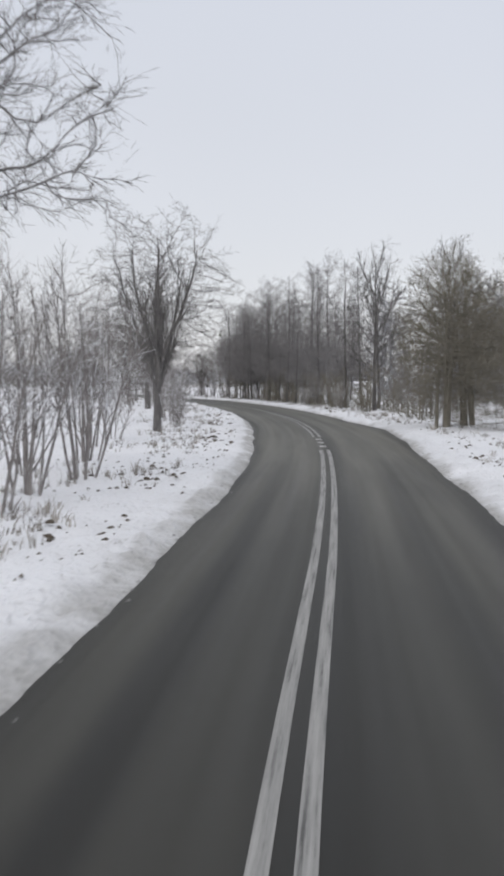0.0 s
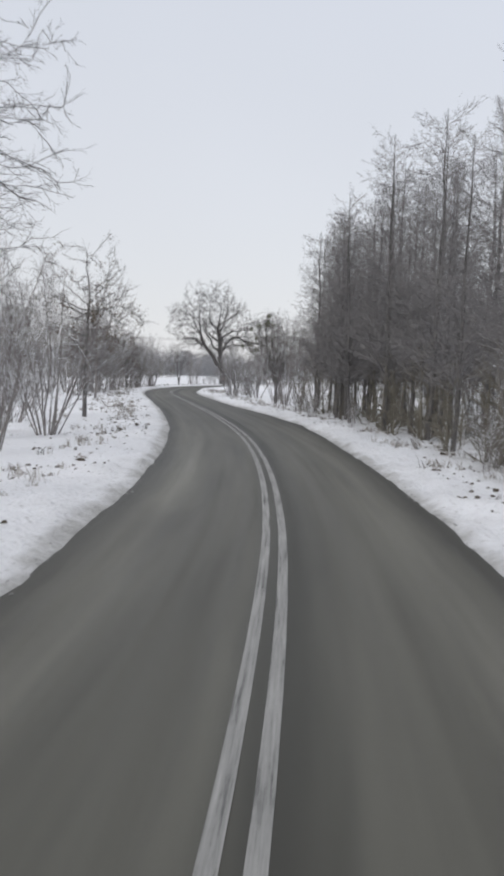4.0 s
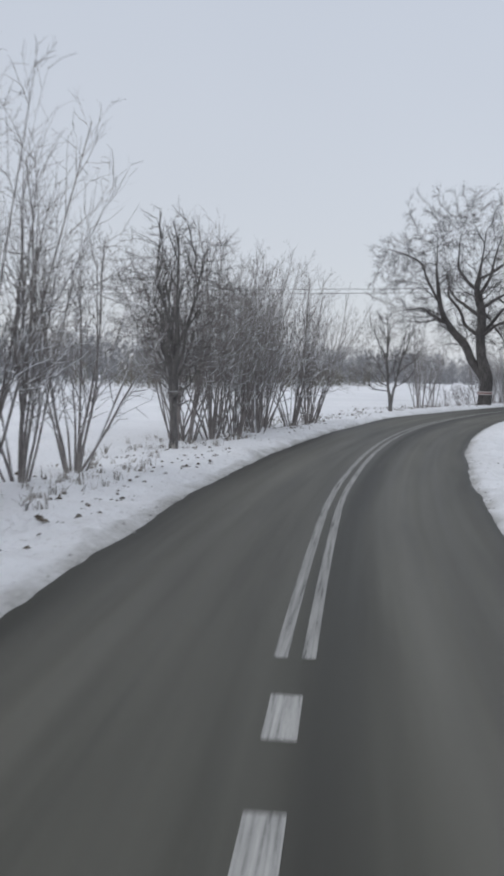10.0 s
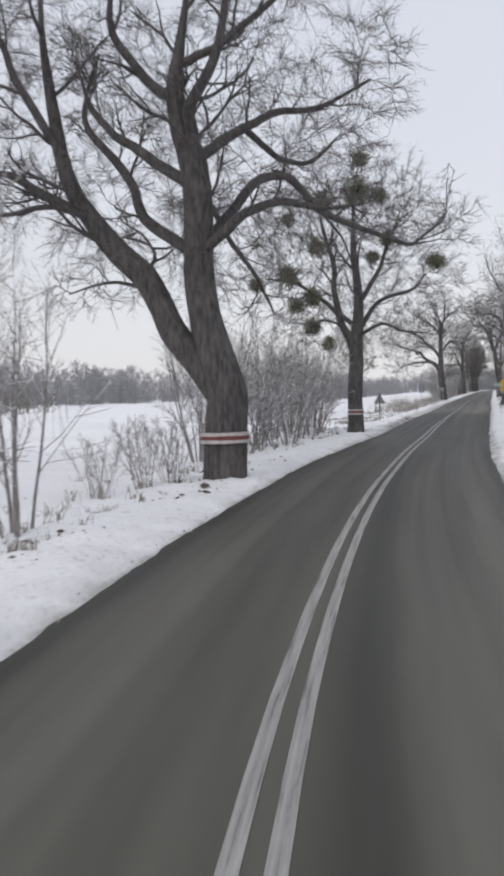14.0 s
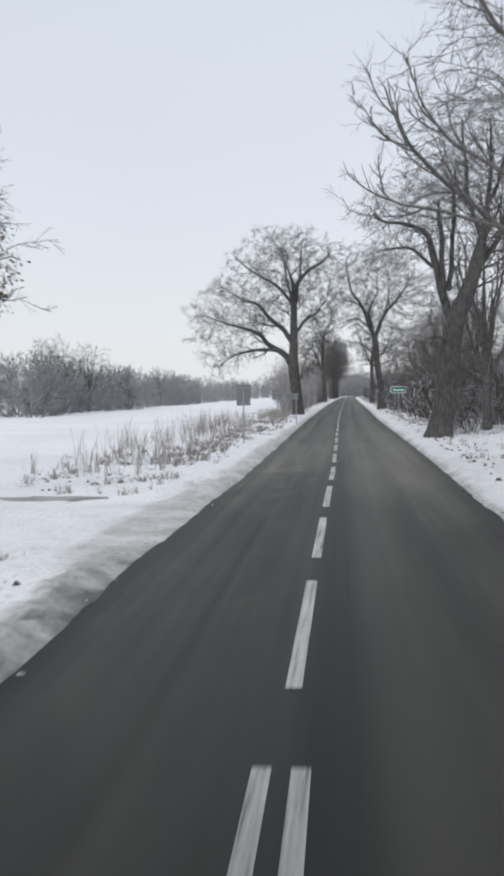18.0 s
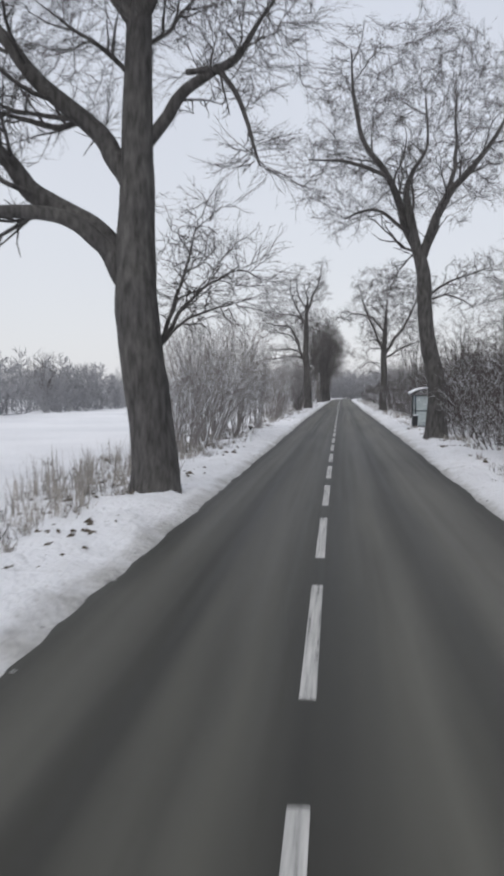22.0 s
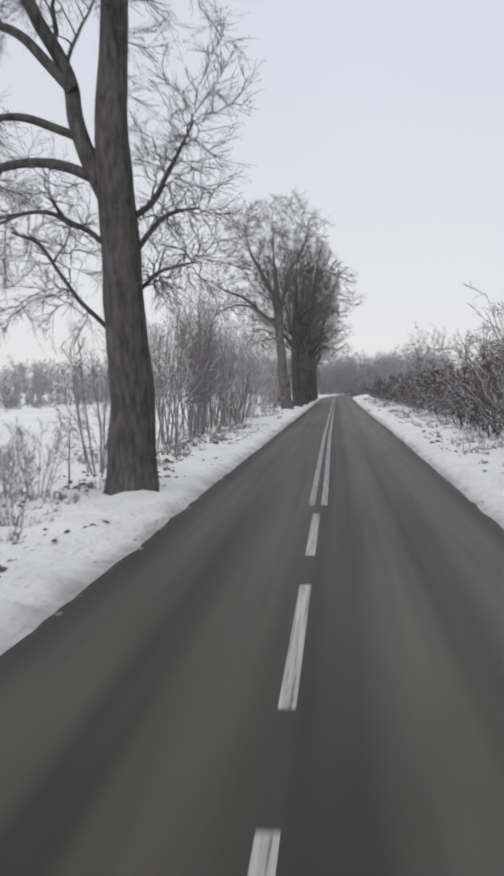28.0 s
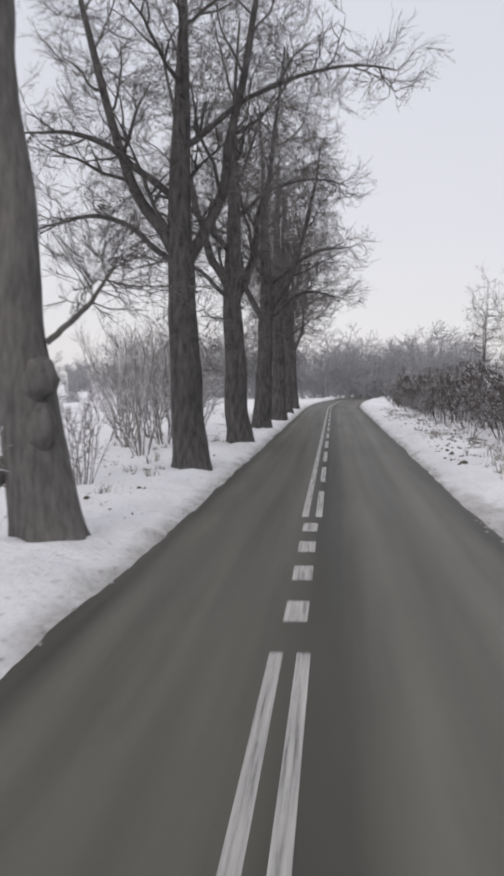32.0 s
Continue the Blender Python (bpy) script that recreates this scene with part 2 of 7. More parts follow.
# the dark track in the left lane shows on one length only
faint = maths(n, l, "MULTIPLY", ramp(n, l, lane.outputs[0], [(1.85 / 7.2, grey3(0.0)), (2.1 / 7.2, grey3(1.0)), (2.62 / 7.2, grey3(1.0)), (2.8 / 7.2, grey3(0.0))]).outputs[0], ramp(n, l, maths(n, l, "DIVIDE", sep.outputs["Y"], 600.0), [(20 / 600, grey3(0.0)), (32 / 600, grey3(0.85)), (325 / 600, grey3(0.85)), (345 / 600, grey3(0.0)), (454 / 600, grey3(0.0)), (474 / 600, grey3(0.85))]).outputs[0])
wheel = mix(n, l, faint, wheel, grey3(1.02))
# and the right lane is evenly dry before it
even = maths(n, l, "MULTIPLY", ramp(n, l, lane.outputs[0], [(4.1 / 7.2, grey3(0.0)), (4.4 / 7.2, grey3(1.0)), (6.3 / 7.2, grey3(1.0)), (6.7 / 7.2, grey3(0.0))]).outputs[0], ramp(n, l, maths(n, l, "DIVIDE", sep.outputs["Y"], 600.0), [(20 / 600, grey3(0.0)), (34 / 600, grey3(0.68)), (318 / 600, grey3(0.68)), (345 / 600, grey3(0.0)), (468 / 600, grey3(0.0)), (490 / 600, grey3(0.65))]).outputs[0])
wheel = mix(n, l, even, wheel, grey3(1.1))
base = mix(n, l, 1.0, base, wheel, "MULTIPLY")
stain = ramp(n, l, streak(2.2, 0.1, 1.0, 6.0), [(0.3, grey3(0.76)), (0.48, grey3(0.98)), (0.72, grey3(1.18))]).outputs[0]
base = mix(n, l, 1.0, base, stain, "MULTIPLY")
damp = ramp(n, l, fine_streak, [(0.28, (0.86, 0.86, 0.86)), (0.5, (1, 1, 1)), (0.8, (1.06, 1.06, 1.05))]).outputs[0]
base = mix(n, l, 1.0, base, damp, "MULTIPLY")
spots = ramp(n, l, patchy, [(0.30, (0.68, 0.68, 0.69)), (0.42, (1, 1, 1)), (0.66, (1.0, 1.0, 1.0)), (0.8, (1.2, 1.19, 1.16))]).outputs[0]
base = mix(n, l, 1.0, base, spots, "MULTIPLY")
gr = ramp(n, l, grain.outputs[0], [(0.3, (0.8, 0.8, 0.8)), (0.7, (1.2, 1.2, 1.2))]).outputs[0]
base = mix(n, l, 0.8, base, mix(n, l, 1.0, base, gr, "MULTIPLY"))
# newer, drier and wetter lengths of surfacing
LENGTHS = ((0, 0.38), (10, 0.46), (18, 0.8), (27, 1.35), (95, 1.36), (110, 0.98), (130, 0.85), (140, 0.95), (160, 1.2), (190, 1.1), (200, 1.1), (212, 1.32), (222, 1.12), (234, 0.77), (258, 0.57), (270, 0.26), (288, 0.28), (298, 0.56), (306, 1.05), (316, 1.35), (345, 0.95), (375, 0.76), (395, 0.8), (440, 0.88), (456, 0.9), (466, 0.7), (480, 0.76), (490, 0.94), (505, 1.15), (528, 1.35), (560, 1.35))
old = n.new("ShaderNodeMapRange")
old.inputs["From Min"].default_value, old.inputs["From Max"].default_value = 0.0, 600.0
l.new(maths(n, l, "ADD", sep.outputs["Y"], maths(n, l, "MULTIPLY", maths(n, l, "SUBTRACT", patchy, 0.5), 30.0)), old.inputs["Value"])
base = mix(n, l, 1.0, base, ramp(n, l, old.outputs[0], [(a / 600, grey3(v)) for a, v in LENGTHS]).outputs[0], "MULTIPLY")
# drying swirls in the left lane past the field track
swirl = ramp(n, l, streak(1.5, 0.5, 1.0, 5.0), [(0.48, grey3(0.0)), (0.64, grey3(1.0))]).outputs[0]
swirl = maths(n, l, "MULTIPLY", swirl, maths(n, l, "MULTIPLY", ramp(n, l, lane.outputs[0], [(0.1, grey3(0.0)), (0.2, grey3(1.0)), (0.4, grey3(1.0)), (0.47, grey3(0.0))]).outputs[0], ramp(n, l, old.outputs[0], [(276 / 600, grey3(0.0)), (286 / 600, grey3(1.0)), (302 / 600, grey3(1.0)), (318 / 600, grey3(0.0))]).outputs[0]))
base = mix(n, l, swirl, base, mix(n, l, 1.0, base, (1.7, 1.68, 1.62), "MULTIPLY"))
# on the second wet length the right-hand lane has dried first
drier = maths(n, l, "MULTIPLY", ramp(n, l, lane.outputs[0], [(0.56, grey3(0.0)), (0.7, grey3(1.0))]).outputs[0], ramp(n, l, old.outputs[0], [(262 / 600, grey3(0.0)), (272 / 600, grey3(1.0)), (300 / 600, grey3(1.0)), (312 / 600, grey3(0.0))]).outputs[0])
base = mix(n, l, drier, base, mix(n, l, 1.0, base, (1.75, 1.75, 1.75), "MULTIPLY"))
wet = n.new("ShaderNodeAttribute")
wet.attribute_name = "wet"
base = mix(n, l, 1.0, base, ramp(n, l, wet.outputs["Fac"], [(0.0, (1, 1, 1)), (0.5, (0.74, 0.74, 0.74)), (1.0, (0.5, 0.5, 0.5))]).outputs[0], "MULTIPLY")
l.new(base, b.inputs["Base Color"])
l.new(ramp(n, l, fine_streak, [(0.3, (0.5, 0.5, 0.5)), (0.7, (0.6, 0.6, 0.6))]).outputs[0], b.inputs["Roughness"])
# a film of water on the two dark lengths
l.new(ramp(n, l, old.outputs[0], [(0.0, grey3(0.3)), (0.035, grey3(0.26)), (0.055, grey3(0.2)), (0.442, grey3(0.2)), (0.456, grey3(0.2)), (0.492, grey3(0.2)), (0.51, grey3(0.2))]).outputs[0], b.inputs["Specular IOR Level"])
bump(n, l, b, grain.outputs[0], 0.35, 0.01)

# worn white thermoplastic of the road markings
MARKING, n, l, b = material("worn_road_paint", 0.75, 0.3)
uv = n.new("ShaderNodeUVMap")
uv.uv_map = "along"
mp = n.new("ShaderNodeMapping")
mp.inputs["Scale"].default_value = (26, 0.7, 1)
l.new(uv.outputs[0], mp.inputs["Vector"])
t1 = n.new("ShaderNodeTexNoise")
t1.inputs["Scale"].default_value, t1.inputs["Detail"].default_value = 1.0, 6.0
l.new(mp.outputs[0], t1.inputs["Vector"])
t2 = tex(n, l, 45.0, 3.0)
wear = maths(n, l, "ADD", maths(n, l, "MULTIPLY", t1.outputs[0], 0.65), maths(n, l, "MULTIPLY", t2.outputs[0], 0.35))
paint = ramp(n, l, wear, [(0.36, (0.11, 0.11, 0.106)), (0.44, (0.31, 0.31, 0.30)), (0.55, (0.41, 0.405, 0.39)), (0.7, (0.52, 0.515, 0.50))]).outputs[0]
# older coats on the double lines, a newer one on the dashes
sep = n.new("ShaderNodeSeparateXYZ")
l.new(uv.outputs[0], sep.inputs[0])
COATS = ((0, 0.72), (33.2, 0.72), (34, 0.98), (39.4, 0.98), (40.3, 0.72), (147.6, 0.72), (148.4, 0.95), (159.7, 0.95), (160.5, 0.72), (282, 0.72), (284, 1.08), (463, 1.08), (467, 0.76), (515, 0.82), (530, 1.0))
paint = mix(n, l, 1.0, paint, ramp(n, l, maths(n, l, "DIVIDE", sep.outputs["Y"], 600.0), [(a / 600, grey3(v)) for a, v in COATS]).outputs[0], "MULTIPLY")
l.new(paint, b.inputs["Base Color"])

# snow: clean, with dirty slush and road spray beside the carriageway
SNOW, n, l, b = material("old_snow", 0.8, 0.25)
att = n.new("ShaderNodeAttribute")
att.attribute_name = "spray"
t1 = tex(n, l, 0.9, 6.0)
t2 = tex(n, l, 9.0, 4.0)
t3 = tex(n, l, 0.12, 4.0)
clean = ramp(n, l, t3.outputs[0], [(0.3, (0.74, 0.75, 0.775)), (0.7, (0.86, 0.865, 0.885))]).outputs[0]
speck = ramp(n, l, t2.outputs[0], [(0.28, (0.62, 0.61, 0.59)), (0.40, (1, 1, 1))]).outputs[0]
clean = mix(n, l, 0.85, clean, mix(n, l, 1.0, clean, speck, "MULTIPLY"))
dirt = maths(n, l, "ADD", att.outputs["Fac"], maths(n, l, "MULTIPLY", maths(n, l, "SUBTRACT", t1.outputs[0], 0.5), maths(n, l, "ADD", maths(n, l, "MULTIPLY", att.outputs["Fac"], 2.2), 0.35)))
grey = ramp(n, l, dirt, [(0.02, (0, 0, 0)), (0.3, (0.32, 0.32, 0.32)), (0.7, (0.72, 0.72, 0.72)), (1.0, (1, 1, 1))]).outputs[0]
slush = ramp(n, l, t2.outputs[0], [(0.3, (0.33, 0.325, 0.315)), (0.7, (0.50, 0.495, 0.485))]).outputs[0]
black_ice = ramp(n, l, maths(n, l, "MULTIPLY", dirt, 0.5), [(0.55, (0, 0, 0)), (0.85, (1, 1, 1))]).outputs[0]
slush = mix(n, l, black_ice, slush, (0.13, 0.129, 0.124))
l.new(mix(n, l, grey, clean, slush), b.inputs["Base Color"])
t4 = tex(n, l, 2.8, 4.0)
rel = maths(n, l, "ADD", maths(n, l, "MULTIPLY", t1.outputs[0], 0.4), maths(n, l, "ADD", maths(n, l, "MULTIPLY", t4.outputs[0], 0.4), maths(n, l, "MULTIPLY", t2.outputs[0], 0.25)))
bump(n, l, b, rel, 1.0, 0.3)

SLUSH = plain("wet_slush", (0.25, 0.25, 0.245), 0.45, vary=0.35, scale=1.2)
CRUMB = plain("grey_snow_crumbs", (0.33, 0.33, 0.325), 0.85, vary=0.4, scale=1.5)
CAP = plain("snow_cap", (0.86, 0.875, 0.90), 0.8, vary=0.03, scale=2)

# ---- the line of the road: headings along its length (m, degrees) ----
ROAD = [(-90, 0.0), (0, -0.1), (15, -0.1), (30, 1.5), (45, 5.3), (60, 9.4), (75, 13.0), (90, 16.7), (105, 20.2), (120, 22.1), (135, 22.6), (150, 22.6), (165, 20.9), (180, 16.8), (195, 11.1), (210, 5.4), (225, 1.0), (240, -2.5), (255, -4.5), (270, -4.6), (285, -4.6), (300, -4.9), (315, -4.7), (330, -4.5), (345, -4.5), (360, -4.8), (375, -5.1), (390, -5.1), (405, -5.0), (420, -5.1), (435, -5.1), (450, -5.1), (465, -5.1), (480, -5.0), (495, -5.0), (515, -5.1), (605, -5.1), (700, -17.0), (1500, -17.0)]
STEP = 0.5
LS = np.arange(-90, 1400.01, STEP)
LH = np.interp(LS, [a for a, h in ROAD], [h for a, h in ROAD])
LA = np.radians((LH[1:] + LH[:-1]) / 2)
LX = np.concatenate([[0], np.cumsum(-np.sin(LA) * STEP)])
LY = np.concatenate([[0], np.cumsum(np.cos(LA) * STEP)])
ZERO = int(np.argmin(abs(LS)))
LX, LY = LX - LX[ZERO] - 0.30, LY - LY[ZERO]
# the bend to the right swings a little wider than its headings say
SWING = np.interp(LS, (160, 170, 178, 185, 195, 235, 330), (0, 0.07, 0.21, 0.30, 0.34, 0.32, 0))
LX, LY = LX + np.cos(np.radians(LH)) * SWING, LY + np.sin(np.radians(LH)) * SWING


def spot(s, d):
    """World x, y at s metres along the road and d metres right of its middle."""
    a = np.radians(np.interp(s, LS, LH))
    return np.interp(s, LS, LX) + np.cos(a) * d, np.interp(s, LS, LY) + np.sin(a) * d


def heading(s):
    return float(np.interp(s, LS, LH))


EDGE_L = ((-90, 2.3), (25, 2.25), (42, 2.8), (60, 2.9), (110, 3.1), (150, 3.1), (200, 3.3), (209, 3.75), (222, 3.15), (245, 3.0), (262, 2.5), (285, 2.55), (305, 2.42), (375, 2.45), (425, 2.65), (470, 2.6), (545, 2.35), (1400, 2.4))
EDGE_R = ((-90, 3.0), (30, 3.1), (46, 3.7), (54, 3.0), (92, 3.0), (106, 3.4), (118, 3.15), (130, 2.65), (150, 2.7), (165, 2.75), (240, 3.0), (280, 3.25), (320, 3.45), (390, 3.5), (430, 3.4), (465, 3.12), (498, 3.2), (540, 3.0), (1400, 3.0))
MIDDLE = ((-90, -0.03), (6, 0.0), (13, 0.06), (30, 0.05), (40, 0.0), (46, 0.03), (75, 0.06), (96, -0.05), (111, -0.16), (128, -0.16), (140, -0.11), (158, -0.09), (167, -0.12), (173, -0.2), (183, -0.26), (190, -0.31), (203, -0.36), (212, -0.34), (220, -0.33), (227, -0.24), (234, -0.15), (242, -0.05), (256, 0.04), (263, 0.04), (270, -0.03), (284, -0.03), (305, 0.10), (325, 0.12), (340, 0.18), (370, 0.15), (385, 0.11), (405, 0.08), (440, 0.03), (470, 0.0), (491, -0.045), (505, -0.02), (530, -0.01), (1400, 0.05))


def middle(s):
    """Where the painted line lies across the road."""
    return float(np.interp(s, [a for a, w in MIDDLE], [w for a, w in MIDDLE]))


def wob(x, y, z=0.0):
    return noise.noise((x, y, z))


def edge(s, side):
    tab = EDGE_L if side < 0 else EDGE_R
    e = float(np.interp(s, [a for a, w in tab], [w for a, w in tab]))
    return e + 0.09 * wob(s * 0.23, side * 7.0) + 0.05 * wob(s * 0.9, side * 3.0) + 0.03 * wob(s * 2.3, side * 5.0)


# tracks that leave the road: from, to (along the road), side
OPENINGS = ((289, 297, -1), (149, 160, 1), (531, 538, 1))


def opening(s, side):
    best = 0.0
    for a, c, sd in OPENINGS:
        if sd == side:
            w = min(s - a, c - s)
            best = max(best, min(1.0, max(0.0, w / 1.5 + 0.5)))
    return best


def ground_z(s, d, e=None):
    side = -1 if d < 0 else 1
    u = abs(d) - (edge(s, side) if e is None else e)
    if u < -0.6:
        return -0.14
    if u < 0:
        z = -0.14 + (u + 0.6) / 0.6 * 0.15
    elif u < 0.22:
        z = 0.01 + u / 0.22 * 0.08
    elif u < 0.45:
        z = 0.09 + (u - 0.22) / 0.23 * 0.02
    elif u < 1.3:
        z = 0.11 + 0.04 * math.sin((u - 0.45) / 0.85 * math.pi / 2)
    elif u < 3.2:
        z = 0.15 - (u - 1.3) / 1.9 * 0.11
    else:
        z = 0.04
    if u > 0:
        x, y = s, d
        fade = max(0.0, min(1.0, (150 - u) / 60))
        near = min(1.0, u / 0.3) * max(0.25, 1 - u / 16) * fade
        z += near * (0.13 * wob(x * 0.55, y * 0.7, 3.1) + 0.18 * wob(x * 1.6, y * 1.9, 5.2) + 0.10 * wob(x * 3.1, y * 3.7, 8.0))
        if u > 4:
            z += min(1, (u - 4) / 20) * fade * 0.35 * wob(x * 0.02, y * 0.03, 1.0)
        if u < 6:
            z = max(z, 0.035 * min(1.0, u / 0.12))
        o = opening(s, side)
        if o and u < 9:
            z = z * (1 - 0.75 * o)
        if side > 0 and 300 < s < 620 and u > 4:
            z += min(1, (s - 300) / 40) * min(1.0, (u - 4) / 9) * 1.1
        far = max(0.0, u - 60)
        z += min(6.0, far * 0.03) if side > 0 else min(3.0, far * 0.012)
    return z


# ---- helpers for meshes ----
def mesh_from(name, verts, faces, mats=(), smooth=True):
    """A mesh from an (n, 3) array and an (m, 3 or 4) array of corners."""
    verts, faces = np.asarray(verts, np.float32), np.asarray(faces, np.int32)
    me = bpy.data.meshes.new(name)
    k = faces.shape[1]
    me.vertices.add(len(verts))
    me.vertices.foreach_set("co", verts.ravel())
    me.loops.add(faces.size)
    me.loops.foreach_set("vertex_index", faces.ravel())
    me.polygons.add(len(faces))
    me.polygons.foreach_set("loop_start", np.arange(0, faces.size, k, dtype=np.int32))
    me.polygons.foreach_set("use_smooth", np.full(len(faces), smooth))
    me.update(calc_edges=True)
    for m in mats:
        me.materials.append(m)
    return me


def from_bm(name, bm, mat, smooth=False):
    me = bpy.data.meshes.new(name)
    bm.to_mesh(me)
    bm.free()
    me.materials.append(mat)
    if smooth:
        me.polygons.foreach_set("use_smooth", np.full(len(me.polygons), True))
    return me


def child(thing, name):
    return next(q for q in thing.children if q.name.split(".")[0] == name)


def part(name, me, parent, label=""):
    ob = new(name, me)
    ob.parent = parent
    return tagged(ob, label)


def box(bm, x0, x1, y0, y1, z0, z1, bev=0.0):
    g = bmesh.ops.create_cube(bm, size=1.0)
    for v in g["verts"]:
        v.co = ((x0 + x1) / 2 + v.co.x * (x1 - x0), (y0 + y1) / 2 + v.co.y * (y1 - y0), (z0 + z1) / 2 + v.co.z * (z1 - z0))
    if bev:
        es = list({e for v in g["verts"] for e in v.link_edges})
        bmesh.ops.bevel(bm, geom=es, offset=bev, segments=2, affect="EDGES")


def tube_bm(bm, pts, r, sides=10):
    """A round bar along points of one bmesh."""
    rings = []
    for k, q in enumerate(pts):
        q = Vector(q)
        a, c = Vector(pts[max(0, k - 1)]), Vector(pts[min(len(pts) - 1, k + 1)])
        tg = (c - a).normalized()
        ref = Vector((1, 0, 0)) if abs(tg.x) < 0.9 else Vector((0, 1, 0))
        u = tg.cross(ref).normalized()
        v = tg.cross(u)
        rings.append([bm.verts.new(q + (u * math.cos(i * 2 * math.pi / sides) + v * math.sin(i * 2 * math.pi / sides)) * r) for i in range(sides)])
    for p, q in zip(rings, rings[1:]):
        for i in range(sides):
            bm.faces.new((p[i], p[(i + 1) % sides], q[(i + 1) % sides], q[i]))
    bm.faces.new(rings[0][::-1])
    bm.faces.new(rings[-1])


# ---- branches: whole orders of branches are grown at once ----
def unit(v):
    return v / np.maximum(np.linalg.norm(v, axis=-1, keepdims=True), 1e-9)


def stretch_out(rng, start, aim, length, r0, m, jit, up, tip=0.3):
    """Crooked tapering lines: start (n,3), aim (n,3), length (n), r0 (n)."""
    n = len(start)
    pts, d = [start], unit(aim)
    for k in range(m - 1):
        pts.append(pts[-1] + d * (length / (m - 1))[:, None])
        d = unit(d + rng.normal(0, jit, (n, 3)) + np.array([0, 0, up]))
    pts = np.stack(pts, 1)
    rad = r0[:, None] * np.linspace(1, tip, m)[None]
    return pts, rad


def spawn(rng, pts, rad, per, t0, t1, ang, ln, m, jit, up, thick=0.55, tip=0.3, taper=0.5, flat=0.0, least=0.0):
    """Children of branches. ang: degrees from the parent (low, high); ln: length against the parent's; taper: shorter towards the end."""
    n, mp = rad.shape
    t = t0 + (t1 - t0) * (np.arange(per)[None] + rng.uniform(0.1, 0.9, (n, per))) / per
    f = t * (mp - 1)
    k = np.minimum(f.astype(int), mp - 2)
    w = (f - k)[..., None]
    row = np.arange(n)[:, None]
    a, c = pts[row, k], pts[row, k + 1]
    start = a * (1 - w) + c * w
    tg = unit(c - a)
    r = rad[row, k] * (1 - w[..., 0]) + rad[row, k + 1] * w[..., 0]
    span = np.linalg.norm(np.diff(pts, axis=1), axis=-1).sum(1)
    ref = unit(rng.normal(0, 1, (n, per, 3)) * np.array([1, 1, 1 - flat]))
    side = unit(ref - (ref * tg).sum(-1, keepdims=True) * tg)
    an = np.radians(rng.uniform(ang[0], ang[1], (n, per)))[..., None]
    aim = np.cos(an) * tg + np.sin(an) * side
    length = span[:, None] * ln * (1 - taper * (t - t0) / max(1e-6, t1 - t0)) * rng.uniform(0.65, 1.2, (n, per))
    r0 = np.maximum(r * thick * rng.uniform(0.75, 1.1, (n, per)), least)
    return stretch_out(rng, start.reshape(-1, 3), aim.reshape(-1, 3), length.ravel(), r0.ravel(), m, jit, up, tip)


def tubes(pts, rad, sides):
    """Vertices and quads of round bars along many lines."""
    n, m, _ = pts.shape
    tg = unit(np.gradient(pts, axis=1))
    ref = np.eye(3)[np.abs(tg).max(1).argmin(1)][:, None]
    u = unit(np.cross(tg, np.broadcast_to(ref, tg.shape)))
    v = np.cross(tg, u)
    a = np.arange(sides) * 2 * math.pi / sides
    ring = pts[:, :, None] + rad[:, :, None, None] * (np.cos(a)[:, None] * u[:, :, None] + np.sin(a)[:, None] * v[:, :, None])
    idx = np.arange(n * m * sides).reshape(n, m, sides)
    nxt = np.roll(idx, -1, 2)
    q = np.stack([idx[:, :-1], nxt[:, :-1], nxt[:, 1:], idx[:, 1:]], -1).reshape(-1, 4)
    return ring.reshape(-1, 3), q


def strips(pts, rad):
    """Flat slivers for the thinnest twigs."""
    n, m, _ = pts.shape
    tg = unit(np.gradient(pts, axis=1))
    turn = np.cos(np.arange(n) * 2.399)[:, None, None] * np.array([1.0, 0, 0]) + np.sin(np.arange(n) * 2.399)[:, None, None] * np.array([0, 1.0, 0]) + np.array([0, 0, 0.3])
    u = unit(np.cross(tg, np.broadcast_to(turn, tg.shape))) * (rad * 1.25)[..., None]
    v = np.stack([pts - u, pts + u], 2).reshape(-1, 3)
    i = np.arange(n * m * 2).reshape(n, m, 2)
    q = np.stack([i[:, :-1, 0], i[:, :-1, 1], i[:, 1:, 1], i[:, 1:, 0]], -1).reshape(-1, 4)
    return v, q


def joined(sets):
    vs, fs, off = [], [], 0
    for v, f in sets:
        vs.append(v)
        fs.append(f + off)
        off += len(v)
    return np.concatenate(vs), np.concatenate(fs)


def wooden(name, sets, mat):
    v, f = joined(sets)
    return mesh_from(name, v, f, (mat,))


def trunk_line(rng, path, radii, m, crook=0.012):
    """A bole through a few given points, with small crooks."""
    path, k = np.array(path, float), np.linspace(0, 1, len(path))
    t = np.linspace(0, 1, m)
    slope = np.gradient(path, k, axis=0)
    j = np.minimum((t * (len(k) - 1)).astype(int), len(k) - 2)
    w = (t * (len(k) - 1) - j)[:, None]
    g = k[1] - k[0]
    pts = (2 * w ** 3 - 3 * w ** 2 + 1) * path[j] + (w ** 3 - 2 * w ** 2 + w) * g * slope[j] + (3 * w ** 2 - 2 * w ** 3) * path[j + 1] + (w ** 3 - w ** 2) * g * slope[j + 1]
    n = rng.normal(0, crook * np.linalg.norm(path[-1] - path[0]) / 4, (m - 2, 3)) * np.array([1.0, 1.0, 0.3])
    pts[2:-2] += (n[:-2] + n[1:-1] * 2 + n[2:]) / 3.2
    return pts[None], np.interp(t, np.linspace(0, 1, len(radii)), radii)[None]


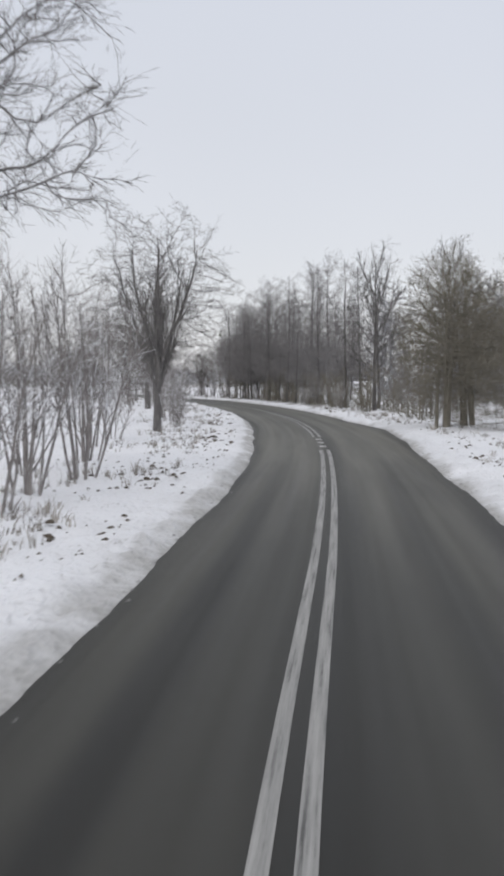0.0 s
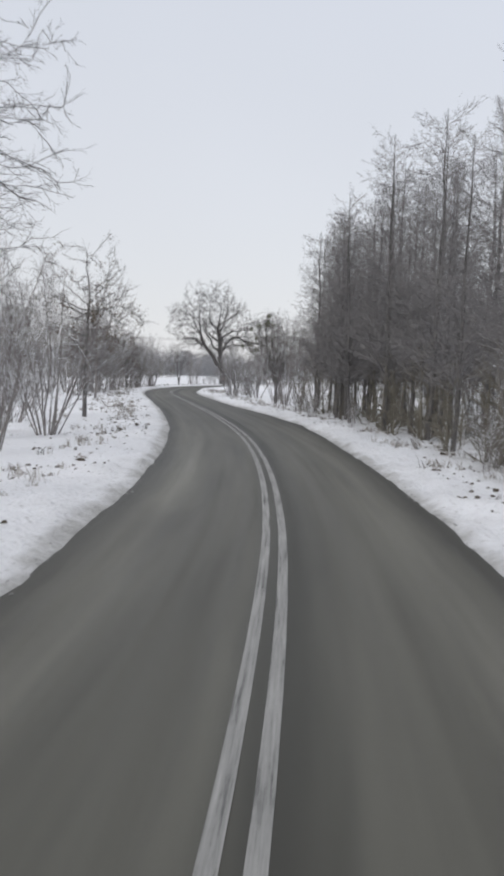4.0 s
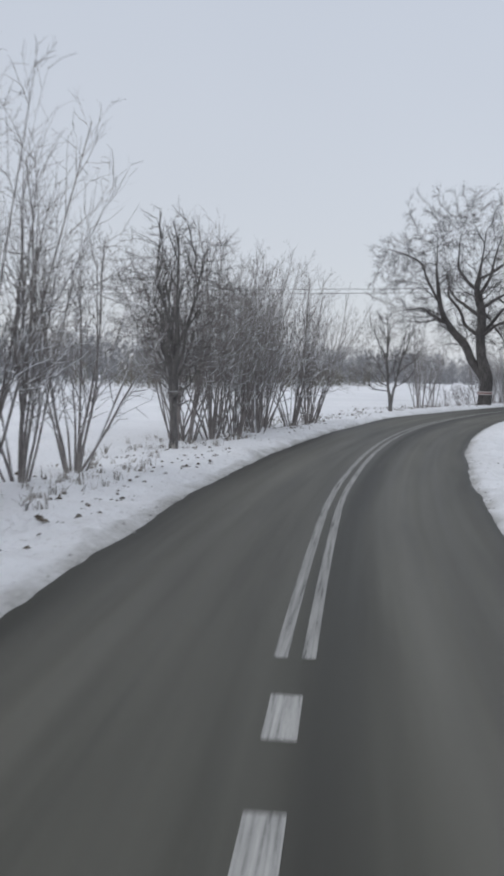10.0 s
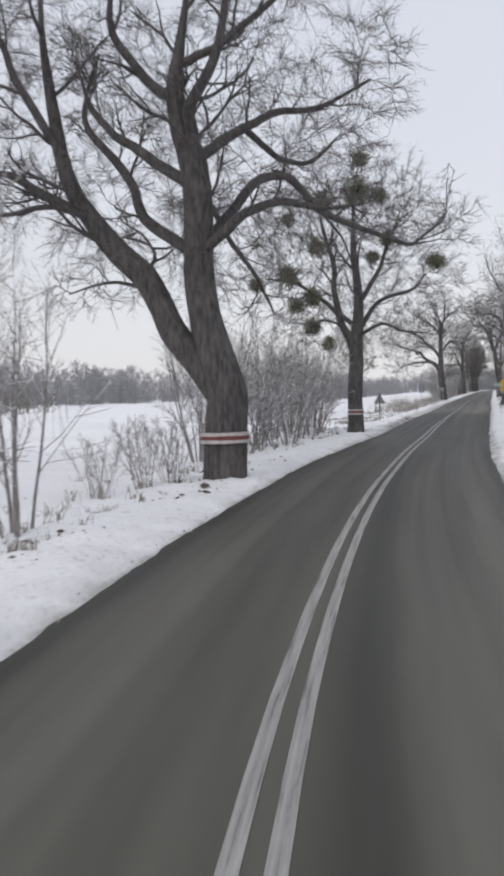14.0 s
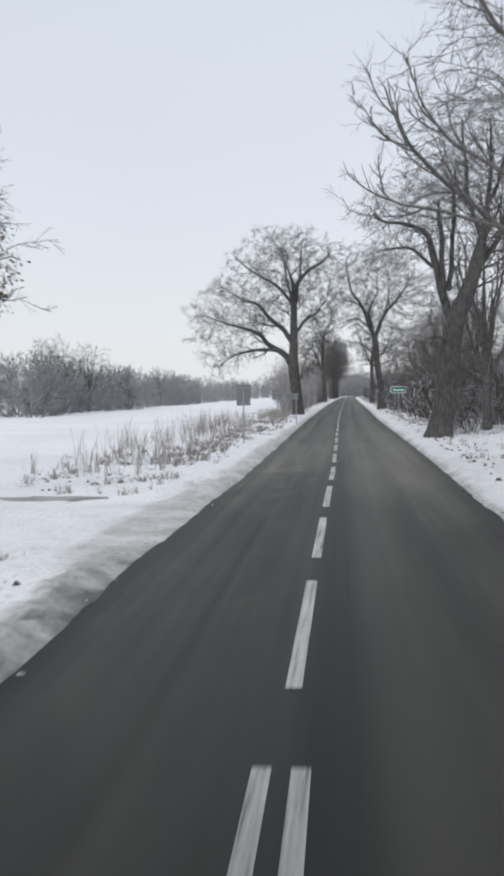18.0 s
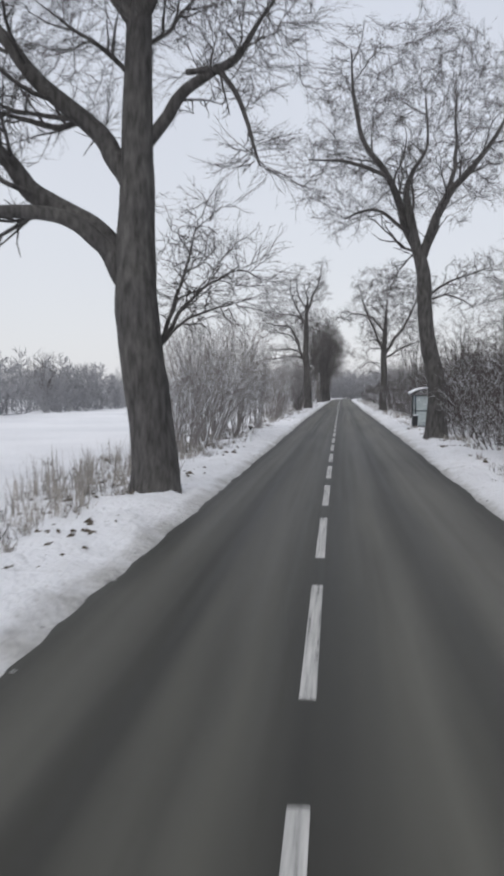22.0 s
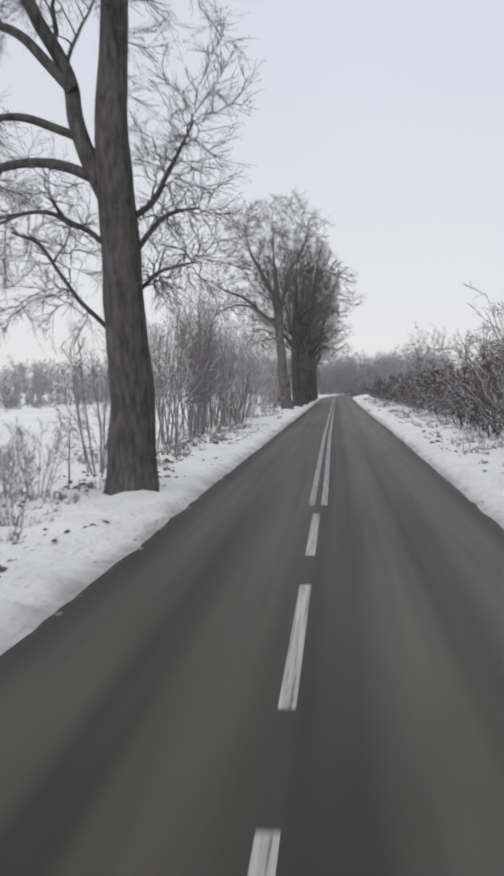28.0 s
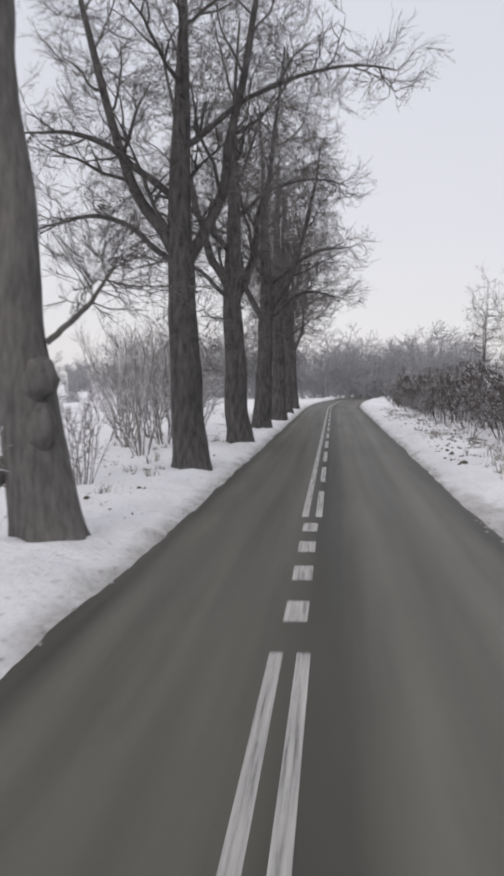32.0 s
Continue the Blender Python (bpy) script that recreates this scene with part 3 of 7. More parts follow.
def bole(name, pts, rad, mat, flare=0.35, sides=16):
    """The trunk's mesh: a flared, ribbed foot and uneven girth."""
    p, r = pts[0], rad[0]
    t = np.linspace(0, 1, len(r) * 4)
    k = np.linspace(0, 1, len(r))
    j = np.minimum((t * (len(k) - 1)).astype(int), len(k) - 2)
    w = (t * (len(k) - 1) - j)[:, None]
    sl = np.gradient(p, axis=0)
    p = (2 * w ** 3 - 3 * w ** 2 + 1) * p[j] + (w ** 3 - 2 * w ** 2 + w) * sl[j] + (3 * w ** 2 - 2 * w ** 3) * p[j + 1] + (w ** 3 - w ** 2) * sl[j + 1]
    r = np.interp(t, k, r)
    v, f = tubes(p[None], r[None], sides)
    v = v.reshape(len(t), sides, 3)
    low = np.clip(1 - (p[:, 2] - p[0, 2]) / 1.1, 0, 1)
    for i in range(len(t)):
        for j in range(sides):
            a = j * 2 * math.pi / sides
            g = 1 + 0.05 * wob(math.cos(a) * 1.5 + p[i, 2] * 0.5, math.sin(a) * 1.5, p[i, 2] * 0.8) + flare * low[i] ** 2.5 * (0.6 + 0.4 * math.sin(a * 5 + 1.0))
            g += 0.10 * max(0.0, wob(math.cos(a) * 2.2, math.sin(a) * 2.2 + 9, p[i, 2] * 1.1 + 4))
            v[i, j] = p[i] + (v[i, j] - p[i]) * g
    return mesh_from(name, v.reshape(-1, 3), f, (mat,))


def standing(name, label, category, group=""):
    return tagged(new(name), label, category, group)


def set_at(ob, s, d, turn=0.0, size=1.0, sink=0.05):
    x, y = spot(s, d)
    ob.matrix_basis = pose(x, y, ground_z(s, d) - sink, 0, 0, turn) @ Matrix.Scale(size, 4)
    return ob


def put_copy(ob, s, d, turn=0.0, size=1.0, sink=0.05, tall=1.0):
    x, y = spot(s, d)
    c = copy_thing(ob, Matrix.Identity(4))
    c.matrix_basis = pose(x, y, ground_z(s, d) - sink, 0, 0, turn) @ Matrix.Diagonal((size, size, size * tall, 1))
    return c


def cloud(rng, lobes, n):
    """Points through the lobes of a crown, thicker towards the outside. A lobe: (centre, radii, share)."""
    out = []
    total = sum(q[2] for q in lobes)
    for c, r, share in lobes:
        k = int(n * share / total)
        v = unit(rng.normal(0, 1, (k, 3)))
        swell = np.array([1 + 0.36 * wob(q[0] * 1.7 + c[0] + 3, q[1] * 1.7 + c[2], q[2] * 1.7 + r[0]) for q in v])[:, None]
        v = v * swell * rng.uniform(0.05, 1.0, (k, 1)) ** 0.40
        out.append(np.array(c) + v * np.array(r))
    return np.concatenate(out)


def grow_into(rng, starts, aims, step, kill, jit=0.15, up=0.05, rounds=140, reach=9.0):
    """Branches that grow from the nodes of the trunk towards free points of the crown. starts: [(points)] lines of the trunk and stems.
    Gives places, parents, and for each node the index of its line (-1: grown)."""
    P, par, line = [], [], []
    for k, ln in enumerate(starts):
        seg = np.linalg.norm(np.diff(ln, axis=0), axis=1)
        t = np.concatenate([[0], np.cumsum(seg)])
        m = max(2, int(t[-1] / step))
        q = np.stack([np.interp(np.linspace(0, t[-1], m), t, ln[:, i]) for i in range(3)], 1)
        for i in range(m):
            par.append(-1 if i == 0 else len(P) - 1)
            P.append(q[i])
            line.append(k)
    P = np.array(P)
    par, line = list(par), list(line)
    d = np.linalg.norm(aims[:, None] - P[None], axis=2)
    near, dist = d.argmin(1), d.min(1)
    alive = np.ones(len(aims), bool)
    kids = np.zeros(len(P), int)
    for _ in range(rounds):
        use = np.where(alive & (dist < reach))[0]
        if not len(use):
            break
        nodes, inv = np.unique(near[use], return_inverse=True)
        full = kids[nodes] >= 3
        if full.any():
            alive[use[full[inv]]] = False
            continue
        kids[nodes] += 1
        kids = np.concatenate([kids, np.zeros(len(nodes), int)])
        push = np.zeros((len(nodes), 3))
        np.add.at(push, inv, unit(aims[use] - P[near[use]]))
        fresh = P[nodes] + unit(unit(push) + rng.normal(0, jit, push.shape) + np.array([0, 0, up])) * step
        base = len(P)
        P = np.concatenate([P, fresh])
        par.extend(int(q) for q in nodes)
        line.extend([-1] * len(nodes))
        live = np.where(alive)[0]
        d = np.linalg.norm(aims[live][:, None] - fresh[None], axis=2)
        j = d.argmin(1)
        m = d.min(1)
        better = m < dist[live]
        near[live[better]] = base + j[better]
        dist[live[better]] = m[better]
        alive[dist < kill] = False
    return P, np.array(par), np.array(line)


def pipe(par, tip, power):
    """Thickness of each node from all that hangs on it, and its main child."""
    n = len(par)
    acc = np.zeros(n)
    r = np.zeros(n)
    main = np.full(n, -1)
    best = np.zeros(n)
    for k in range(n - 1, -1, -1):
        r[k] = acc[k] ** (1 / power) if acc[k] > 0 else tip
        p = par[k]
        if p >= 0:
            acc[p] += r[k] ** power
            if r[k] > best[p]:
                best[p], main[p] = r[k], k
    return r, main


def limbs_mesh(P, par, r, main, pick, sides):
    """Bars from each picked node to its parent; a side branch starts at its own thickness."""
    k = np.where(pick)[0]
    p = par[k]
    tg = unit(P - P[np.maximum(par, 0)] + 1e-9)
    is_main = main[p] == k
    ra = np.where(is_main, r[p], np.minimum(r[p], r[k] * 1.15))
    ta = np.where(is_main[:, None], tg[p], tg[k])
    a = np.arange(sides) * 2 * math.pi / sides

    def ring(c, t, q):
        u = unit(np.cross(t, np.array([0.83, 0.53, 0.17])))
        v = np.cross(t, u)
        return c[:, None] + q[:, None, None] * (np.cos(a)[:, None] * u[:, None] + np.sin(a)[:, None] * v[:, None])
    vs = np.stack([ring(P[p], ta, ra), ring(P[k], tg[k], r[k])], 1)
    i = np.arange(len(k) * 2 * sides).reshape(len(k), 2, sides)
    j = np.roll(i, -1, 2)
    q = np.stack([i[:, 0], j[:, 0], j[:, 1], i[:, 1]], -1).reshape(-1, 4)
    return vs.reshape(-1, 3), q


def whips(rng, P, par, pick, per, length, r0, ang=(15, 48), droop=0.0, m=3):
    """Last-year's shoots along thin branches."""
    k = np.repeat(np.where(pick)[0], per)
    a, c = P[par[k]], P[k]
    w = rng.uniform(0, 1, (len(k), 1))
    tg = unit(c - a)
    ref = unit(rng.normal(0, 1, tg.shape))
    side = unit(ref - (ref * tg).sum(1, keepdims=True) * tg)
    an = np.radians(rng.uniform(ang[0], ang[1], (len(k), 1)))
    return stretch_out(rng, a * (1 - w) + c * w, np.cos(an) * tg + np.sin(an) * side, length * rng.uniform(0.4, 1.25, len(k)), np.full(len(k), r0), m, 0.16, 0.06 - droop, 0.5)


def dress(rng, tree, starts, radii, lobes, n, step, kill, mat, twig, jit, up, tip, power, whip, split=0.045, droop=0.0, per=2, sides=5, fine=4):
    """Grows a crown on the lines of a trunk and hangs its limbs, branches and shoots on the tree."""
    aims = cloud(rng, lobes, n)
    P, par, line = grow_into(rng, starts, aims, step, kill, jit, up)
    r, main = pipe(par, tip, power)
    pipe_r = r.copy()
    grown = line < 0
    top = np.full(len(P), -1)
    for k in np.where(grown)[0]:
        top[k] = k if line[par[k]] >= 0 else top[par[k]]
    r = np.where(grown, r, np.maximum(r, 0.02))
    cap = np.full(len(P), 9.0)
    for k in np.where(grown)[0]:
        q = par[k]
        if line[q] >= 0:
            ln, rd = starts[line[q]], radii[line[q]]
            j = np.argmin(np.linalg.norm(ln - P[q], axis=1))
            cap[k] = max(tip, rd[j] * 0.8)
        else:
            cap[k] = cap[q]
        r[k] = min(r[k], cap[k])
    heavy = grown & (r > split)
    for k in np.unique(top[heavy]):
        me = mesh_from("limb", *limbs_mesh(P, par, r, main, heavy & (top == k), 7), (mat,))
        part("limb", me, tree)
    thin = grown & ~heavy
    wp, wr = whips(rng, P, par, grown & (r < 0.05), per, whip, tip * 0.5, droop=droop)
    fp, fr = spawn(rng, wp, wr, fine, 0.12, 1.0, (18, 46), 0.55, 2, 0.1, 0.0, 0.8, 0.6, 0.45, least=tip * 0.33)
    v, f = joined([limbs_mesh(P, par, r, main, thin & (r > 0.02), sides), limbs_mesh(P, par, r, main, thin & (r <= 0.02), 3), strips(wp, wr), strips(fp, fr)])
    part("crown", mesh_from("crown", v, f, (twig,)), tree, "fine bare branches and twigs")["kind"] = "stuff"
    ends = [pipe_r[np.where(line == k)[0][-1]] for k in range(len(starts))]
    return P[grown & (r < 0.03)], ends


def big_tree(seed, label, path, radii, stems=(), lobes=(), n=1300, mat=BARK, twig=BARK_TWIG, extra=(), jit=0.16, up=0.05, droop=0.0, group="roadside trees", flare=0.35, name="roadside_tree", step=0.36, kill=0.54, whip=0.68, tip=0.0105, power=1.8, per=4, floor=3.2, bend=0.17, fork=(30, 62)):
    """An old tree: trunk and heavy stems given by their lines, the rest grown into the lobes of its crown."""
    rng = np.random.default_rng(seed)
    tree = standing(name, label, "tree", group)
    starts, rads, full = [], [], []
    for k, (sp, sr) in enumerate([(path, radii), *stems, *extra]):
        p, r = trunk_line(rng, sp, np.array(sr) * (1 if k == 0 else 0.88), 16, 0.016 if k == 0 else 0.038)
        keep_to = 15
        p, r = p[:, :keep_to], r[:, :keep_to]
        low = min(keep_to - 3, 6 if k == 0 else 3)
        full.append((p, r))
        starts.append(p[0][low:])
        rads.append(r[0][low:])
    share = sum(q[2] for q in lobes) * 0.035
    lobes = list(lobes) + [(tuple(p[0][-1]), (1.3, 1.3, 1.1), share * min(1.0, r[0][0] / 0.11) ** 2) for p, r in full[1:]]
    # second and third orders of crooked boughs on trunk, stems and limbs
    boughs = []
    for k, (p, r) in enumerate(full):
        q, g = p[:, 7 if k == 0 else 3:], r[:, 7 if k == 0 else 3:]
        b1, g1 = spawn(rng, q, g, 8 if k <= len(stems) else 6, 0.05, 0.97, fork, 0.36, 8, bend, up + 0.03, 0.5, 0.28, 0.35, least=0.03)
        b2, g2 = spawn(rng, b1, g1, 5, 0.2, 0.97, fork, 0.52, 6, bend, up + 0.03, 0.62, 0.3, 0.35, least=0.016)
        for b, g in ((b1, np.minimum(g1, 0.075 * np.linspace(1, 0.28, 8))), (b2, np.minimum(g2, 0.042 * np.linspace(1, 0.3, 6)))):
            b[:, 1:, 2] = np.maximum(b[:, 1:, 2], floor)
            g = np.minimum(g, (0.006 + 0.028 * np.linalg.norm(b[:, -1] - b[:, 0], axis=1))[:, None] * np.linspace(1, 0.35, g.shape[1]))
            boughs.append((b, g))
            starts += list(b)
            rads += list(g)
    part("branchwork", wooden("branchwork", [tubes(b, g, 5) for b, g in boughs], mat), tree, "crooked bare boughs")["kind"] = "stuff"
    tips, ends = dress(rng, tree, starts, rads, lobes, int(n * 2.5), step, kill, mat, twig, jit * 0.6, up, tip, power, whip, droop=droop, per=per)
    for k, ((p, r), end) in enumerate(zip(full, ends)):
        nm = "trunk" if k == 0 else "stem" if k <= len(stems) else "limb"
        t = np.clip((np.linspace(0, 1, r.shape[1]) - 0.72) / 0.28, 0, 1)
        t = t * t * (3 - 2 * t)
        r = r * (1 - t) + np.minimum(r, max(end * 1.1, 0.045)) * t
        part(nm, bole(nm, p, r, mat, flare if k == 0 else 0.0, 16 if k == 0 else 10), tree)
    return tree, tips


def young_tree(seed, label, height, r0, width, low=0.25, n=380, mat=BARK_ALDER, lean=(0.0, 0.0), group="", name="young_tree", step=0.28, kill=0.5, whip=0.75, up=0.1, jit=0.07, per=3, tip=0.0085, boles=1, mass=None, stop=9):
    """A slim tree with one straight bole: alder, birch, ash; width is the crown's."""
    rng = np.random.default_rng(seed)
    tree = standing(name, label, "tree", group)
    starts, rads = [], []
    for k in range(boles):
        o = rng.normal(0, 0.25, 2) * (k > 0)
        e = np.array(lean) + rng.normal(0, 0.10 * width, 2) * (k > 0)
        h = height * (1 if k == 0 else rng.uniform(0.7, 0.95))
        q = r0 * (1 if k == 0 else 0.75)
        tp, tr = trunk_line(rng, [(o[0], o[1], -0.1), (o[0] + e[0] * 0.3, o[1] + e[1] * 0.3, h * 0.35), (o[0] + e[0], o[1] + e[1], h * 0.96)], [q, q * 0.65, q * 0.1], 12)
        tp, tr = tp[:, :stop], tr[:, :stop]
        part("trunk", wooden("trunk", [tubes(tp, tr, 8)], mat), tree)
        first = int(12 * low * 0.8)
        starts.append(tp[0][first:])
        rads.append(tr[0][first:])
    z0, z1 = height * low, height * 1.02
    lobes = mass or [((lean[0] * 0.6, lean[1] * 0.6, (z0 + z1) / 2 - height * 0.04), (width / 2, width / 2, (z1 - z0) / 2), 0.7), ((lean[0] * 0.6, lean[1] * 0.6, z0 + (z1 - z0) * 0.38), (width / 2, width / 2, (z1 - z0) * 0.3), 0.3)]
    return tree, dress(rng, tree, starts, rads, lobes, int(n * 0.95), step * 0.92, kill * 0.8, mat, mat, jit, up, tip, 2.1, whip * 0.62, 0.04, per=per, sides=4, fine=3)[0]


def shrub(seed, label, height, stems=11, spread=0.32, r0=0.045, mat=BARK_HAZEL, dense=1.0, group="", name="shrub", foot=0.35, sub=7, split=True, up=0.05, twigs=5, whipm=3):
    """Many stems that fan out from one stool."""
    rng = np.random.default_rng(seed)
    bush = standing(name, label, "shrub", group)
    a = rng.uniform(0, 2 * math.pi, stems)
    out = np.stack([np.cos(a), np.sin(a), np.zeros(stems)], 1)
    start = out * foot * rng.uniform(0.2, 1.0, (stems, 1)) + np.array([0, 0, -0.1])
    aim = out * spread * rng.uniform(0.15, 1.3, (stems, 1)) + np.array([0, 0, 1.0])
    p0, r = stretch_out(rng, start, aim, height * rng.uniform(0.68, 1.0, stems), r0 * rng.uniform(0.6, 1.15, stems), 7, 0.055, up * 0.4, 0.25)
    if split:
        for k in range(stems):
            part("stem", wooden("stem", [tubes(p0[k:k + 1], r[k:k + 1], 6)], mat), bush)
    else:
        part("stool", wooden("stool", [tubes(p0, r, 4)], mat), bush)
    p1, r1 = spawn(rng, p0, r, sub, 0.22, 1.0, (18, 50), 0.36, 4, 0.10, up, 0.6, 0.35, 0.72, least=0.009)
    if split:
        # side shoots that feather the upper half of each stem
        pu, ru = spawn(rng, p0, r, sub // 2 + 2, 0.6, 1.0, (15, 42), 0.24, 4, 0.12, up, 0.55, 0.3, 0.5, least=0.006)
        p1, r1 = np.concatenate([p1, pu]), np.concatenate([r1, ru])
    p2, r2 = spawn(rng, p1, r1, int(twigs * dense), 0.1, 1.0, (20, 60), 0.6, whipm, 0.13, 0.04, 0.65, 0.5, least=0.004)
    part("crown", wooden("crown", [tubes(p1, r1, 3), strips(p2, r2)], mat), bush, "fine bare twigs")["kind"] = "stuff"
    return bush


# ---- the road ----
def ribbon(name, s_list, d_list, z, mats, uv=True):
    cols = len(d_list)
    rows = []
    for s in s_list:
        for d in d_list:
            x, y = spot(s, d)
            rows.append((x, y, z))
    idx = np.arange(len(rows)).reshape(len(s_list), cols)
    q = np.stack([idx[:-1, :-1], idx[:-1, 1:], idx[1:, 1:], idx[1:, :-1]], -1).reshape(-1, 4)
    me = mesh_from(name, rows, q, mats, False)
    if uv:
        layer = me.uv_layers.new(name="along")
        sd = np.array([(d, s) for s in s_list for d in d_list], np.float32)
        layer.data.foreach_set("uv", sd[q.ravel()].ravel())
    return me


road_s = list(np.arange(-90, 680, 1.0)) + list(np.arange(680, 1300, 6.0))
road = new("road", ribbon("road", road_s, list(np.linspace(-4.8, 4.8, 81)), 0.0, (ASPHALT,)))
# melt water beside the snow banks
damp = []
for s in road_s:
    el, er = edge(s, -1), edge(s, 1)
    for d in np.linspace(-4.8, 4.8, 81):
        u = min(el + d, er - d)
        gutter = 0.24 + 0.14 * wob(s * 0.11, d * 0.2, 2.0) + 0.05 * wob(s * 0.9, 4.0)
        damp.append(1.0 if u < gutter else math.exp(-(u - gutter) / (0.17 + 0.06 * wob(s * 0.13, d))))
road.data.attributes.new("wet", "FLOAT", "POINT").data.foreach_set("value", np.array(damp, np.float32))
tagged(road, "grey salt-stained asphalt country road with dark wheel tracks", "road", kind="structure")


def mark(s0, s1, d, w, name):
    k = max(2, int((s1 - s0) / 1.5) + 1)
    me = ribbon(name, list(np.linspace(s0, s1, k)), [d - w / 2, d + w / 2], 0.006, (MARKING,), True)
    for i, s in enumerate(np.linspace(s0, s1, k)):
        for j in (0, 1):
            x, y = spot(s, d + (j - 0.5) * w + middle(s))
            me.vertices[i * 2 + j].co = (x, y, 0.006)
    return part(name, me, road)


for s0, s1 in ((-90, 33.1), (40.35, 147.5), (160.6, 282.4), (467.8, 527.4)):
    for d in (-0.125, 0.125):
        a = s0
        while a < s1:
            mark(a, min(s1, a + 40), d, 0.125, "solid_line")
            a += 40
for s0 in (34.2, 36.25, 38.3, 148.5, 150.55, 152.6, 154.6, 156.6, 158.6, 528.4, 530.45, 532.4, 534.3):
    mark(s0 + 0.12, s0 + 1.04, 0.0, 0.25, "short_dash")
for k in range(30):
    s0 = float(np.interp(k, (0, 3, 14, 18, 29), (284.2, 302.0, 370.1, 394.2, 462.5)))
    mark(s0 - 0.2, s0 + 4.1, 0.0, 0.135, "dash")
mark(536.1, 700, -0.125, 0.125, "solid_line")
for k in range(24):
    mark(536.1 + 6.1 * k, 540.2 + 6.1 * k, 0.125, 0.125, "dash")

# ---- the snow-covered ground, one sheet to the horizon ----
OFF = (-0.6, -0.3, -0.08, 0.06, 0.2, 0.35, 0.5, 0.68, 0.86, 1.05, 1.3, 1.55, 1.8, 2.1, 2.4, 2.8, 3.2, 3.7, 4.2, 4.8, 5.5, 6.5, 8, 10, 13, 17, 22, 30, 40, 55, 75, 100, 140, 175)
g_s = list(np.arange(-90, 620, 0.45)) + list(np.arange(620, 700, 2.0)) + list(np.arange(700, 1251, 25.0))
g_v, g_f = [], []


SLUSH_L = ((-90, 0.6), (0, 0.62), (30, 0.45), (60, 0.3), (100, 0.36), (150, 0.38), (185, 0.25), (205, 0.12), (245, 0.05), (275, 0.5), (300, 0.75), (325, 0.5), (355, 0.34), (385, 0.22), (440, 0.2), (500, 0.3), (540, 0.25), (1400, 0.3))


def slush_width(s, side):
    """Width of the grey strip of slush that the plough left beside the asphalt."""
    return float(np.interp(s, [a for a, w in SLUSH_L], [w for a, w in SLUSH_L])) if side < 0 else 0.22 + 0.2 * wob(s * 0.05, 2.0)


def soil(s, side, u):
    """How dirty the snow is: road spray near the asphalt, leaf litter under the thicket."""
    v = 0.30 * math.exp(-max(u, 0.0) / (0.75 + 1.3 * opening(s, side))) if u < 6 else 0.0
    # the ploughed strip of grey slush against the asphalt, now wide, now gone
    wide = slush_width(s, side) + 0.16 * wob(s * 0.4, side * 9.0) + 0.09 * wob(s * 1.7, side * 4.0) + 0.6 * opening(s, side)
    v += 0.5 * min(1.0, max(0.0, (wide - u) / 0.16)) + 0.25 * min(1.0, max(0.0, (0.07 - u) / 0.1))
    if side < 0 and 266 < s < 291:
        v += 0.62 * min(1.0, (s - 266) / 5, (291 - s) / 3) * min(1.0, max(0.0, (0.72 + 0.25 * wob(s * 0.7, 6.0) + 0.12 * wob(s * 2.6, u * 3.0) - u) / 0.16))
    if side > 0 and 325 < s < 600 and 2.4 < u < 45:
        v = max(v, 0.42 * min(1.0, (u - 2.4) / 1.2, (45 - u) / 25) * (0.6 + wob(s * 0.5, u * 0.8, 9.0)))
    if side > 0 and 54 < s < 128 and 1.8 < u < 45:
        v = max(v, 0.5 * min(1.0, (u - 1.8) / 1.0, (45 - u) / 20) * (0.6 + wob(s * 0.5, u * 0.8, 5.0)))
    return v


for s in g_s:
    el, er = edge(s, -1), edge(s, 1)
    for u in reversed(OFF):
        x, y = spot(s, -(el + u))
        g_v.append((x, y, ground_z(s, -(el + u), el)))
        g_f.append(soil(s, -1, u))
    for u in OFF:
        x, y = spot(s, er + u)
        g_v.append((x, y, ground_z(s, er + u, er)))
        g_f.append(soil(s, 1, u))
cols = 2 * len(OFF)
idx = np.arange(len(g_v)).reshape(len(g_s), cols)
quads = np.stack([idx[:-1, :-1], idx[:-1, 1:], idx[1:, 1:], idx[1:, :-1]], -1).reshape(-1, 4)
rim = np.concatenate([idx[:, 0], idx[-1, 1:], idx[-2::-1, -1], idx[0, -2:0:-1]])
centre = np.array((-30.0, 350.0))
outer = []
for k in rim:
    v = np.array(g_v[k][:2]) - centre
    v = centre + v / np.linalg.norm(v) * 3500
    outer.append((v[0], v[1], 9.0))
n0 = len(g_v)
o = np.arange(len(rim)) + n0
skirt = np.stack([rim, np.roll(rim, -1), np.roll(o, -1), o], -1)
ground_me = mesh_from("ground", np.concatenate([np.array(g_v), np.array(outer)]), np.concatenate([quads, skirt]), (SNOW,))
spray = ground_me.attributes.new("spray", "FLOAT", "POINT")
spray.data.foreach_set("value", np.array(g_f + [0.0] * len(outer), np.float32))
ground = tagged(new("ground", ground_me), "snow-covered verges and fields, lumpy and slushy by the road", "ground", kind="structure")


